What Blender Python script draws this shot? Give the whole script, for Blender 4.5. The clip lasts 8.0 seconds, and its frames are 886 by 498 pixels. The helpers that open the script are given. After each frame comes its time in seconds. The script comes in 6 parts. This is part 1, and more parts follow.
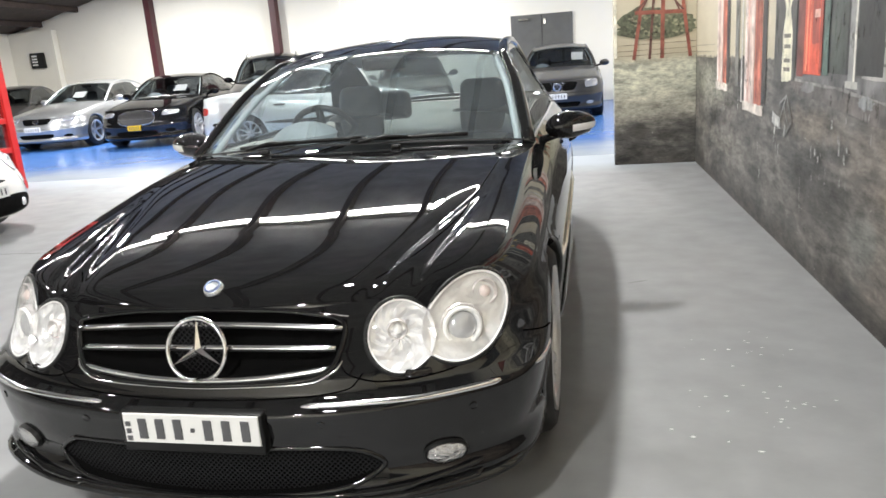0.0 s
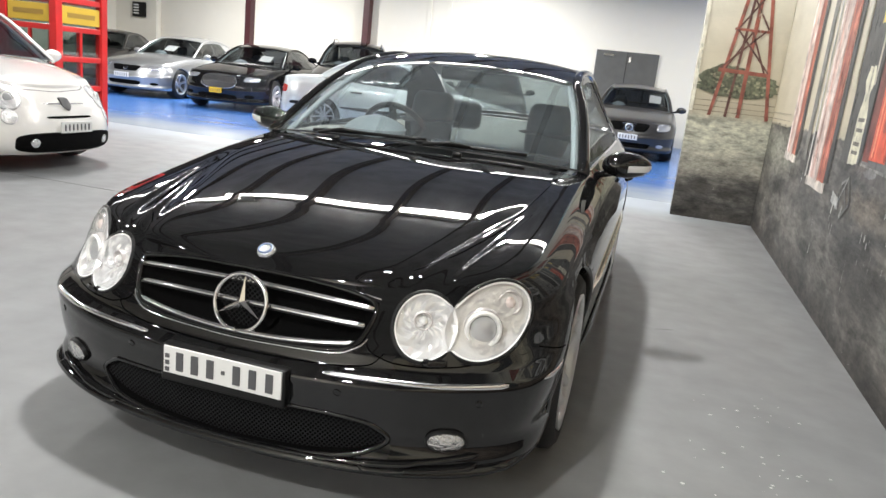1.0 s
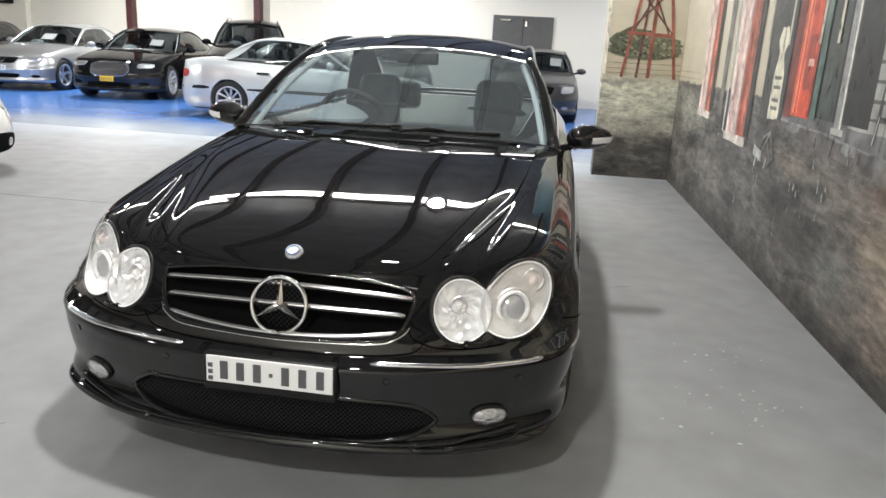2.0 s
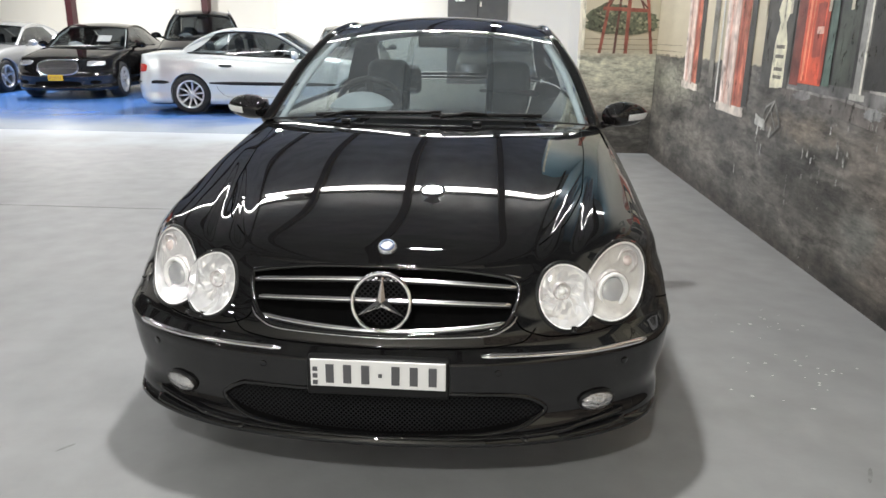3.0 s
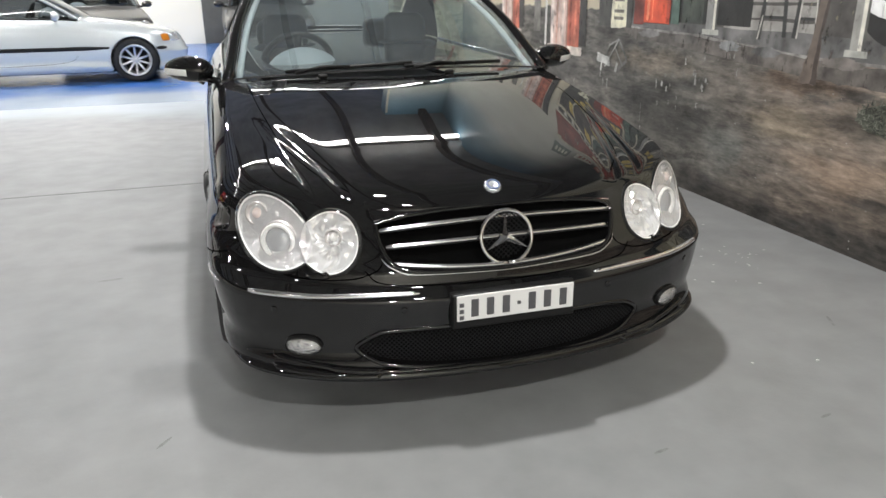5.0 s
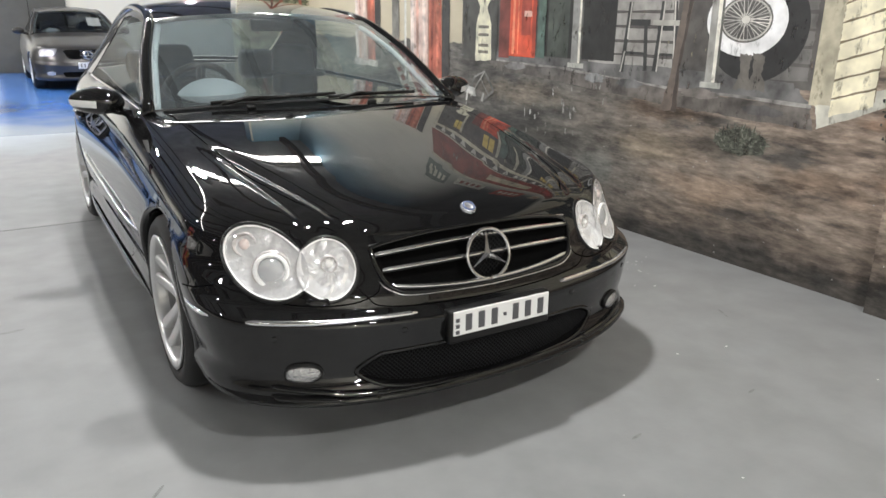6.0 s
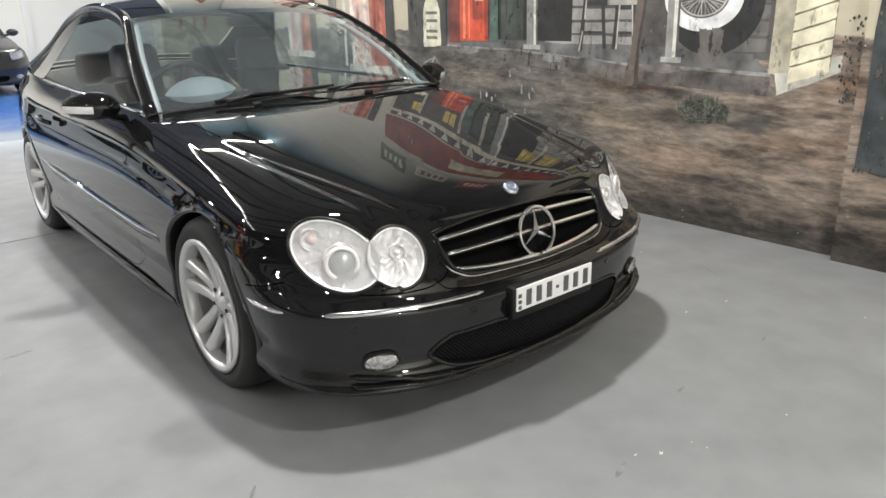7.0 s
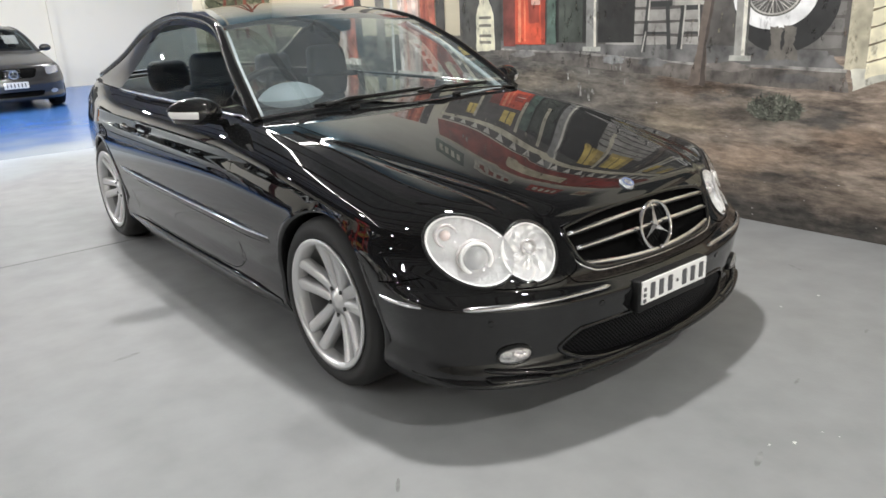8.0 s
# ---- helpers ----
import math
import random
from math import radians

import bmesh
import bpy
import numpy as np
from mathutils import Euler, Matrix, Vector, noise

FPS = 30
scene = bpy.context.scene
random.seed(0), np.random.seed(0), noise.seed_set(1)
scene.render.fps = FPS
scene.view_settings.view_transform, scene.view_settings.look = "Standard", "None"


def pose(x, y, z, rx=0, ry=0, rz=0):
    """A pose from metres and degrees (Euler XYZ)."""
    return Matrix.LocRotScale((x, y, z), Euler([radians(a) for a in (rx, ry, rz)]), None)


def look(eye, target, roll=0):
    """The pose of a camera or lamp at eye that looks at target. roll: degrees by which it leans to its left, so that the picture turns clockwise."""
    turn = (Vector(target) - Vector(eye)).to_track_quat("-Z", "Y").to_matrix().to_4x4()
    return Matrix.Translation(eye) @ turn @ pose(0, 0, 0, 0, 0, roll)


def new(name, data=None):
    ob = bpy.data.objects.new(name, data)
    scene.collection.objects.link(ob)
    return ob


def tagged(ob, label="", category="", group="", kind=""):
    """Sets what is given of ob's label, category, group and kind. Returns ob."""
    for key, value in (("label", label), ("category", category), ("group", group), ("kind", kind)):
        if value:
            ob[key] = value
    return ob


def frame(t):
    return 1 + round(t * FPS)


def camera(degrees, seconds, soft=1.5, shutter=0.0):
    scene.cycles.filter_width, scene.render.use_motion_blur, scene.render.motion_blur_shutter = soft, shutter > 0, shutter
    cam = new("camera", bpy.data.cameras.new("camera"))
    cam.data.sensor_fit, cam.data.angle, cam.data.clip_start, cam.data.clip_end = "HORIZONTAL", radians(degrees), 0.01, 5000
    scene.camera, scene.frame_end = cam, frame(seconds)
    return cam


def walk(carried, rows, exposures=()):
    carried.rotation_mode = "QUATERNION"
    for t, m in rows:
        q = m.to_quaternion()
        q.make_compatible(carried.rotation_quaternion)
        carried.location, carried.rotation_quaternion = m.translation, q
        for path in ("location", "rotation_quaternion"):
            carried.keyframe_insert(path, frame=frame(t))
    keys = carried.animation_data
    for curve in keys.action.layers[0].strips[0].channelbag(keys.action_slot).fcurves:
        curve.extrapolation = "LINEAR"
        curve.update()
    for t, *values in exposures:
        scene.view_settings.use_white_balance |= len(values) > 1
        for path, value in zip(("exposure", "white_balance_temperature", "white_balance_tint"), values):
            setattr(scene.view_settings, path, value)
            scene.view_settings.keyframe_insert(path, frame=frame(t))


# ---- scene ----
cam = camera(62.7, 8.0, shutter=0.25)
PATH = [
    (0, (0.987, -1.553, 1.249), (0.591, 0.372, 0.745), -4.3),
    (0.5, (1.013, -1.591, 1.262), (0.682, 0.344, 0.752), -0.1),
    (1, (1.036, -1.69, 1.266), (0.518, 0.212, 0.789), 6.2),
    (1.5, (0.926, -1.788, 1.294), (0.522, 0.122, 0.745), 4.0),
    (1.7, (0.83, -1.852, 1.316), (0.53, 0.086, 0.797), 5.2),
    (2.8, (0.382, -1.857, 1.297), (0.226, 0.063, 0.664), -1.7),
    (3, (0.276, -1.847, 1.298), (0.166, 0.096, 0.724), 0.8),
    (3.5, (0.03, -1.905, 1.284), (0.094, 0.016, 0.635), 1.4),
    (4, (-0.245, -1.94, 1.317), (0.168, -0.074, 0.643), 1.7),
    (4.2, (-0.361, -1.938, 1.31), (0.069, -0.081, 0.62), 0.1),
    (5.3, (-0.971, -1.863, 1.29), (-0.235, -0.098, 0.618), -0.1),
    (5.5, (-1.092, -1.846, 1.296), (-0.191, -0.155, 0.632), 0.7),
    (6, (-1.32, -1.775, 1.299), (-0.283, -0.143, 0.69), 0.8),
    (6.5, (-1.521, -1.646, 1.308), (-0.394, -0.074, 0.7), -4.4),
    (7, (-1.755, -1.551, 1.312), (-0.513, -0.084, 0.666), -1.4),
    (7.5, (-1.952, -1.493, 1.331), (-0.73, -0.023, 0.657), -2.6),
    (8, (-2.068, -1.342, 1.297), (-0.843, 0.149, 0.673), -2.5),
]
walk(cam, [(t, look(eye, target, roll)) for t, eye, target, roll in PATH], [(0, 0.88), (0.5, 0.82), (1.0, 0.68), (1.5, 0.6), (3, 0.5), (4, 0.48), (5.5, 0.5), (6.5, 0.62), (7, 0.64), (8, 0.64)])

# ---- light ----
world = bpy.data.worlds.new("world")
scene.world = world
world.use_nodes = True
world.node_tree.nodes["Background"].inputs[0].default_value = (0.9, 0.95, 1.0, 1)
world.node_tree.nodes["Background"].inputs[1].default_value = 0.3
scene.view_settings.exposure = 0.5

RIDGE_X, RIDGE_Z, EAVE_L, EAVE_R = -9.6, 4.40, 2.95, 4.46
LEFT, RIGHT, BACK, FRONT = -15.4, 2.16, 18.0, -8.0


def roof_z(x):
    """Height of the ceiling over x: steep by the far wall, then nearly level."""
    if x > RIDGE_X:
        return RIDGE_Z + (EAVE_R - RIDGE_Z) * (x - RIDGE_X) / (RIGHT - RIDGE_X)
    return RIDGE_Z + (EAVE_L - RIDGE_Z) * (x - RIDGE_X) / (LEFT - RIDGE_X)


# high-bay lamps over the hall: x, y, height, watts
# after the first two, unseen lamps added to brighten hall and car front
HIGH_BAYS = [(-0.14, 0.75, 3.70, 80), (-0.33, 5.66, 4.20, 100), (-0.15, -3.0, 3.38, 80), (-5.2, 0.75, 3.5, 32), (-5.2, 5.6, 3.5, 70), (-5.2, -3.6, 3.5, 34),
             (-10.5, 3.0, 3.45, 175), (-10.5, 9.0, 3.45, 145), (-4.0, 10.8, 3.95, 180), (-9.5, 14.5, 3.9, 300), (-3.2, 15.2, 3.95, 225), (0.6, 10.2, 3.9, 68), (2.6, 14.6, 3.9, 105), (-1.2, -6.4, 3.38, 150)]
for x, y, z, watts in HIGH_BAYS:
    lamp = new("high_bay_glow", bpy.data.lights.new("high_bay_glow", "AREA"))
    lamp.data.shape, lamp.data.size, lamp.data.energy, lamp.data.color = "DISK", 0.24, watts, (1.0, 0.992, 0.975)
    lamp.location = (x, y, z)


# ---- materials ----
def material(name, colour=(0.5, 0.5, 0.5), rough=0.5, metal=0.0, vary=0.0, scale=6.0, bump=0.0, bump_scale=80.0,
             coat=0.0, emit=0.0, spec=0.5, second=None, second_scale=2.0):
    """A procedural surface: a base colour, mottled at two scales, with fine relief."""
    m = bpy.data.materials.new(name)
    m.use_nodes = True
    nt = m.node_tree
    b = nt.nodes["Principled BSDF"]
    b.inputs["Base Color"].default_value = (*colour, 1)
    b.inputs["Roughness"].default_value = rough
    b.inputs["Metallic"].default_value = metal
    b.inputs["Coat Weight"].default_value = coat
    b.inputs["Coat Roughness"].default_value = 0.008
    b.inputs["Coat IOR"].default_value = 1.5 + 0.07 * (coat > 0)
    b.inputs["Specular IOR Level"].default_value = spec
    if emit:
        b.inputs["Emission Color"].default_value = (*colour, 1)
        b.inputs["Emission Strength"].default_value = emit
    if vary or second or bump:
        geo = nt.nodes.new("ShaderNodeTexCoord")
    if vary or second:
        n1 = nt.nodes.new("ShaderNodeTexNoise")
        n1.inputs["Scale"].default_value, n1.inputs["Detail"].default_value = scale, 8
        n2 = nt.nodes.new("ShaderNodeTexNoise")
        n2.inputs["Scale"].default_value, n2.inputs["Detail"].default_value = second_scale, 5
        nt.links.new(geo.outputs["Object"], n1.inputs["Vector"])
        nt.links.new(geo.outputs["Object"], n2.inputs["Vector"])
        mix = nt.nodes.new("ShaderNodeMix")
        mix.data_type = "RGBA"
        mix.inputs["A"].default_value = (*colour, 1)
        other = second or tuple(c * (1 - vary) for c in colour)
        mix.inputs["B"].default_value = (*other, 1)
        ramp = nt.nodes.new("ShaderNodeMapRange")
        ramp.inputs["From Min"].default_value, ramp.inputs["From Max"].default_value = 0.38, 0.62
        nt.links.new(n2.outputs["Fac"], ramp.inputs["Value"])
        nt.links.new(ramp.outputs["Result"], mix.inputs["Factor"])
        hue = nt.nodes.new("ShaderNodeMix")
        hue.data_type, hue.blend_type = "RGBA", "MULTIPLY"
        hue.inputs["Factor"].default_value = 1.0
        tone = nt.nodes.new("ShaderNodeMapRange")
        tone.inputs["From Min"].default_value, tone.inputs["From Max"].default_value = 0.3, 0.7
        tone.inputs["To Min"].default_value, tone.inputs["To Max"].default_value = 1 - vary, 1 + vary
        nt.links.new(n1.outputs["Fac"], tone.inputs["Value"])
        nt.links.new(mix.outputs["Result"], hue.inputs["A"])
        nt.links.new(tone.outputs["Result"], hue.inputs["B"])
        nt.links.new(hue.outputs["Result"], b.inputs["Base Color"])
    if bump:
        n3 = nt.nodes.new("ShaderNodeTexNoise")
        n3.inputs["Scale"].default_value, n3.inputs["Detail"].default_value = bump_scale, 4
        nt.links.new(geo.outputs["Object"], n3.inputs["Vector"])
        bp = nt.nodes.new("ShaderNodeBump")
        bp.inputs["Strength"].default_value, bp.inputs["Distance"].default_value = bump, 0.01
        nt.links.new(n3.outputs["Fac"], bp.inputs["Height"])
        nt.links.new(bp.outputs["Normal"], b.inputs["Normal"])
    return m


def glass(name, tint=(0.8, 0.85, 0.85), rough=0.0, gloss_base=0.07, veil=0.0, edge=0.85):
    """Thin clear pane: tinted see-through with mirror gloss by angle."""
    m = bpy.data.materials.new(name)
    m.use_nodes = True
    nt = m.node_tree
    out = nt.nodes["Material Output"]
    nt.nodes.remove(nt.nodes["Principled BSDF"])
    clear, gloss = nt.nodes.new("ShaderNodeBsdfTransparent"), nt.nodes.new("ShaderNodeBsdfGlossy")
    clear.inputs[0].default_value = (*tint, 1)
    gloss.inputs["Roughness"].default_value = rough
    face, mix = nt.nodes.new("ShaderNodeLayerWeight"), nt.nodes.new("ShaderNodeMixShader")
    face.inputs["Blend"].default_value = 0.5
    power, scale = nt.nodes.new("ShaderNodeMath"), nt.nodes.new("ShaderNodeMath")
    power.operation, power.inputs[1].default_value = "POWER", 4.5
    scale.operation, scale.inputs[1].default_value, scale.inputs[2].default_value = "MULTIPLY_ADD", edge, gloss_base
    nt.links.new(face.outputs["Facing"], power.inputs[0])
    nt.links.new(power.outputs[0], scale.inputs[0])
    nt.links.new(scale.outputs[0], mix.inputs[0])
    # pale diffuse layer imitating the hazy reflection on the screen
    if veil:
        film, layer = nt.nodes.new("ShaderNodeBsdfDiffuse"), nt.nodes.new("ShaderNodeMixShader")
        film.inputs["Color"].default_value = (0.62, 0.72, 0.76, 1)
        layer.inputs[0].default_value = veil
        nt.links.new(clear.outputs[0], layer.inputs[1])
        nt.links.new(film.outputs[0], layer.inputs[2])
        clear = layer
    nt.links.new(clear.outputs[0], mix.inputs[1])
    nt.links.new(gloss.outputs[0], mix.inputs[2])
    nt.links.new(mix.outputs[0], out.inputs[0])
    return m


M_FLOOR = material("floor_paint", (0.246, 0.248, 0.247), 0.58, vary=0.11, scale=5.0, bump=0.05, bump_scale=60, second=(0.226, 0.230, 0.232), second_scale=0.6)
M_BLUE = material("blue_floor_paint", (0.065, 0.18, 0.46), 0.24, vary=0.15, scale=2.0, bump=0.02, second=(0.045, 0.14, 0.43))


def pale_blue_edge(m):
    """The blue paint turns paler in patches along its edge to the grey floor."""
    nt = m.node_tree
    b = nt.nodes["Principled BSDF"]
    link = b.inputs["Base Color"].links[0]
    tex, sep, noise = nt.nodes.new("ShaderNodeTexCoord"), nt.nodes.new("ShaderNodeSeparateXYZ"), nt.nodes.new("ShaderNodeTexNoise")
    noise.inputs["Scale"].default_value, noise.inputs["Detail"].default_value = 0.55, 6.0
    add, ramp, mix = nt.nodes.new("ShaderNodeMath"), nt.nodes.new("ShaderNodeMapRange"), nt.nodes.new("ShaderNodeMix")
    add.operation, add.inputs[1].default_value = "MULTIPLY_ADD", 4.0
    ramp.interpolation_type = "SMOOTHSTEP"
    ramp.inputs["From Min"].default_value, ramp.inputs["From Max"].default_value = 9.5, 11.9
    ramp.inputs["To Min"].default_value, ramp.inputs["To Max"].default_value = 0.95, 0.0
    mix.data_type = "RGBA"
    mix.inputs["B"].default_value = (0.40, 0.45, 0.50, 1)
    nt.links.new(tex.outputs["Object"], sep.inputs[0])
    nt.links.new(tex.outputs["Object"], noise.inputs["Vector"])
    nt.links.new(noise.outputs["Fac"], add.inputs[0])
    nt.links.new(sep.outputs["Y"], add.inputs[2])
    nt.links.new(add.outputs[0], ramp.inputs["Value"])
    nt.links.new(ramp.outputs["Result"], mix.inputs["Factor"])
    nt.links.new(link.from_socket, mix.inputs["A"])
    nt.links.new(mix.outputs["Result"], b.inputs["Base Color"])


pale_blue_edge(M_BLUE)


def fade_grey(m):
    """The grey floor turns pale and bluish in patches, towards the blue."""
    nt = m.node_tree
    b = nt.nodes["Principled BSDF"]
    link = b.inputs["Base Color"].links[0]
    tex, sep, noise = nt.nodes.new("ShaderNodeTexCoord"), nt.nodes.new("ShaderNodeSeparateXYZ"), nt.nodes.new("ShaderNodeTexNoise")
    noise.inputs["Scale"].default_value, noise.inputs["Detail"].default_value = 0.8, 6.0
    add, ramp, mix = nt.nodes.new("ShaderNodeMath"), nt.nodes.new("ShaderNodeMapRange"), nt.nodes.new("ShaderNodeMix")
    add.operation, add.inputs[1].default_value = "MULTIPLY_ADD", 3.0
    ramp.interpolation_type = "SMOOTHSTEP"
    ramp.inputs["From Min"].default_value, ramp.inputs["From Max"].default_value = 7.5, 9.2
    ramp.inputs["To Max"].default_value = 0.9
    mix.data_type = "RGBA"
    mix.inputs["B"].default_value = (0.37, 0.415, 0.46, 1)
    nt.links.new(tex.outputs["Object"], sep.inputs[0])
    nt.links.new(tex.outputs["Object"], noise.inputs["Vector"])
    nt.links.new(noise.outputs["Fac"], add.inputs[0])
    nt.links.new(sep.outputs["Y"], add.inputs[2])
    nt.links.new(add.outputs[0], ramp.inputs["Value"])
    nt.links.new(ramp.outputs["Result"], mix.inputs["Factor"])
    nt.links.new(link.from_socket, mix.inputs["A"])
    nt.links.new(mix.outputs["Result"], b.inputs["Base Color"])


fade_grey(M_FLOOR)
M_JOINT = material("floor_joint_filler", (0.195, 0.196, 0.196), 0.7)
M_WHITE = material("white_wall_paint", (0.83, 0.80, 0.715), 0.6, vary=0.05, scale=2.0, bump=0.1, bump_scale=40)
M_CEIL = material("ceiling_lining", (0.37, 0.368, 0.368), 0.8, vary=0.15, scale=3.0, bump=0.1)
M_CEILREAR = material("dark_brown_boards", (0.06, 0.042, 0.036), 0.7, vary=0.25)
M_MAROON = material("maroon_steel", (0.07, 0.018, 0.022), 0.45, vary=0.1)
M_DOORGREY = material("grey_door_paint", (0.10, 0.10, 0.095), 0.5, vary=0.08)
M_TUBE = material("fluorescent_tube", (1.0, 0.98, 0.95), 0.5, emit=22.0)
M_HOUSING = material("lamp_housing", (0.7, 0.7, 0.68), 0.4, vary=0.05)
M_BLACK = material("black_car_paint", (0.0068, 0.0068, 0.0071), 0.4, coat=1.0, spec=0.0)
M_SILVER = material("silver_car_paint", (0.66, 0.70, 0.70), 0.35, metal=0.45, coat=1.0)
M_DULLSILVER = material("dull_silver_paint", (0.46, 0.47, 0.475), 0.3, metal=0.7, coat=1.0)
M_GREYPAINT = material("grey_car_paint", (0.062, 0.059, 0.056), 0.3, metal=0.5, coat=0.45)
M_WHITEPAINT = material("white_car_paint", (0.80, 0.78, 0.74), 0.2, coat=1.0)
M_CHROME = material("chrome", (0.75, 0.75, 0.76), 0.06, metal=1.0)
M_ALLOY = material("alloy_wheel", (0.64, 0.64, 0.64), 0.30, metal=0.7)
M_RUBBER = material("tyre_rubber", (0.018, 0.018, 0.018), 0.75, bump=0.1, bump_scale=200)
M_PLASTIC = material("black_plastic", (0.010, 0.010, 0.010), 0.4, spec=0.25)
M_MESH = material("black_mesh", (0.004, 0.004, 0.004), 0.8, spec=0.05, bump=0.5, bump_scale=400)
M_GAP = material("shut_line", (0.002, 0.002, 0.002), 0.95, spec=0.0)
M_REFLECT = material("lamp_reflector", (0.97, 0.97, 0.97), 0.14, metal=0.55, bump=0.6, bump_scale=42)
M_LENS = material("projector_lens", (0.58, 0.59, 0.60), 0.05, metal=0.3)
M_FARLAMP = material("far_lamp", (0.62, 0.62, 0.63), 0.15, metal=0.7, bump=0.8, bump_scale=26)
M_CLEAR = glass("clear_cover", (0.98, 0.98, 0.98), gloss_base=0.05)
M_SCREEN = glass("windscreen_glass", (0.80, 0.88, 0.89), gloss_base=0.22, veil=0.06)
M_SIDEGLASS = glass("side_glass", (0.76, 0.80, 0.80), gloss_base=0.02, edge=0.26)
M_REARGLASS = glass("dark_rear_glass", (0.42, 0.47, 0.47))
M_FARGLASS = glass("dark_car_glass", (0.30, 0.32, 0.33))
M_SEAT = material("black_leather", (0.018, 0.027, 0.034), 0.6, bump=0.2, bump_scale=120)
M_TRIM = material("grey_dash_trim", (0.19, 0.22, 0.23), 0.6, bump=0.15, bump_scale=150)
M_DASHPALE = material("pale_grey_trim", (0.40, 0.45, 0.46), 0.6, bump=0.15, bump_scale=150)
M_HOOD = material("hood_trim", (0.235, 0.275, 0.29), 0.6, bump=0.15, bump_scale=150)
M_PLATE = material("plate_white", (0.78, 0.78, 0.76), 0.35)
M_INK = material("plate_ink", (0.09, 0.09, 0.095), 0.5)
M_YELLOW = material("yellow_plate", (0.75, 0.48, 0.02), 0.35)
M_RED = material("red_gloss_paint", (0.55, 0.02, 0.02), 0.3, vary=0.08)
M_AMBER = material("amber_lens", (0.6, 0.2, 0.02), 0.15)
M_REDLENS = material("red_lens", (0.45, 0.02, 0.015), 0.15)
M_GRILLE = material("mesh_grille", (0.03, 0.03, 0.033), 0.5, metal=0.3, bump=0.5, bump_scale=60)
M_SIGNYELLOW = material("sign_yellow", (0.55, 0.36, 0.03), 0.4)
M_SIGNMARK = material("sign_lettering", (0.30, 0.18, 0.02), 0.5)
M_PAPER = material("paper", (0.8, 0.8, 0.78), 0.7)


# ---- mesh helpers ----
def mesh_object(name, bm, mat, smooth=True):
    bmesh.ops.recalc_face_normals(bm, faces=bm.faces[:])
    me = bpy.data.meshes.new(name)
    bm.to_mesh(me)
    bm.free()
    for m in mat if isinstance(mat, (list, tuple)) else [mat]:
        me.materials.append(m)
    for p in me.polygons:
        p.use_smooth = smooth
    return new(name, me)


def part(name, bm, mat, parent, label="", smooth=True):
    ob = mesh_object(name, bm, mat, smooth)
    ob.parent = parent
    if label:
        tagged(ob, label)
    return ob


def empty(name, label, category, m=None, group="", kind=""):
    ob = new(name)
    ob.empty_display_size = 0.2
    if m is not None:
        ob.matrix_basis = m
    return tagged(ob, label, category, group, kind)


def box_bm(x0, x1, y0, y1, z0, z1, bevel=0.0, bm=None, seg=2):
    bm2 = bmesh.new()
    bmesh.ops.create_cube(bm2, size=1.0)
    for v in bm2.verts:
        v.co = Vector((x0 + (v.co.x + 0.5) * (x1 - x0), y0 + (v.co.y + 0.5) * (y1 - y0), z0 + (v.co.z + 0.5) * (z1 - z0)))
    if bevel:
        bmesh.ops.bevel(bm2, geom=bm2.edges[:], offset=bevel, segments=seg, profile=0.5, affect="EDGES")
    if bm is None:
        return bm2
    me = bpy.data.meshes.new("t")
    bm2.to_mesh(me)
    bm.from_mesh(me)
    bm2.free()
    bpy.data.meshes.remove(me)
    return bm


def box(name, mat, x0, x1, y0, y1, z0, z1, label="", category="", kind="", bevel=0.0, parent=None, smooth=False):
    ob = mesh_object(name, box_bm(x0, x1, y0, y1, z0, z1, bevel), mat, smooth)
    if parent:
        ob.parent = parent
    return tagged(ob, label, category, "", kind)


def grid_bm(rows, bm=None, close=False):
    """Faces between equally long rows of points."""
    bm = bm or bmesh.new()
    vs = [[bm.verts.new(p) for p in row] for row in rows]
    for a, b in zip(vs, vs[1:]):
        n = len(a)
        for k in range(n if close else n - 1):
            q = (a[k], a[(k + 1) % n], b[(k + 1) % n], b[k])
            if len(set(q)) == 4:
                bm.faces.new(q)
    return bm


def lathe_bm(profile, n=32, axis="x", bm=None):
    """Turn a profile of (radius, along) round an axis."""
    rows = []
    for k in range(n):
        a = 2 * math.pi * k / n
        c, s = math.cos(a), math.sin(a)
        rows.append([(h, r * c, r * s) if axis == "x" else (r * c, h, r * s) if axis == "y" else (r * c, r * s, h) for r, h in profile])
    rows.append(rows[0])
    bm = grid_bm(rows, bm)
    bmesh.ops.remove_doubles(bm, verts=bm.verts[:], dist=1e-5)
    return bm


def tube_bm(points, r, n=8, bm=None, flat=1.0):
    """A round bar along points."""
    pts = [Vector(p) for p in points]
    rows = []
    for k, p in enumerate(pts):
        t = (pts[min(k + 1, len(pts) - 1)] - pts[max(k - 1, 0)]).normalized()
        side = t.cross(Vector((0, 0, 1)))
        side = side.normalized() if side.length > 1e-4 else Vector((1, 0, 0))
        up = side.cross(t)
        rows.append([p + r * (math.cos(2 * math.pi * j / n) * side + flat * math.sin(2 * math.pi * j / n) * up) for j in range(n)])
    bm = bm or bmesh.new()
    first = len(bm.verts)
    grid_bm(rows, bm, close=True)
    bm.verts.ensure_lookup_table()
    bm.faces.new([bm.verts[first + j] for j in range(n)])
    last = first + n * (len(rows) - 1)
    bm.faces.new([bm.verts[last + j] for j in range(n)])
    return bm


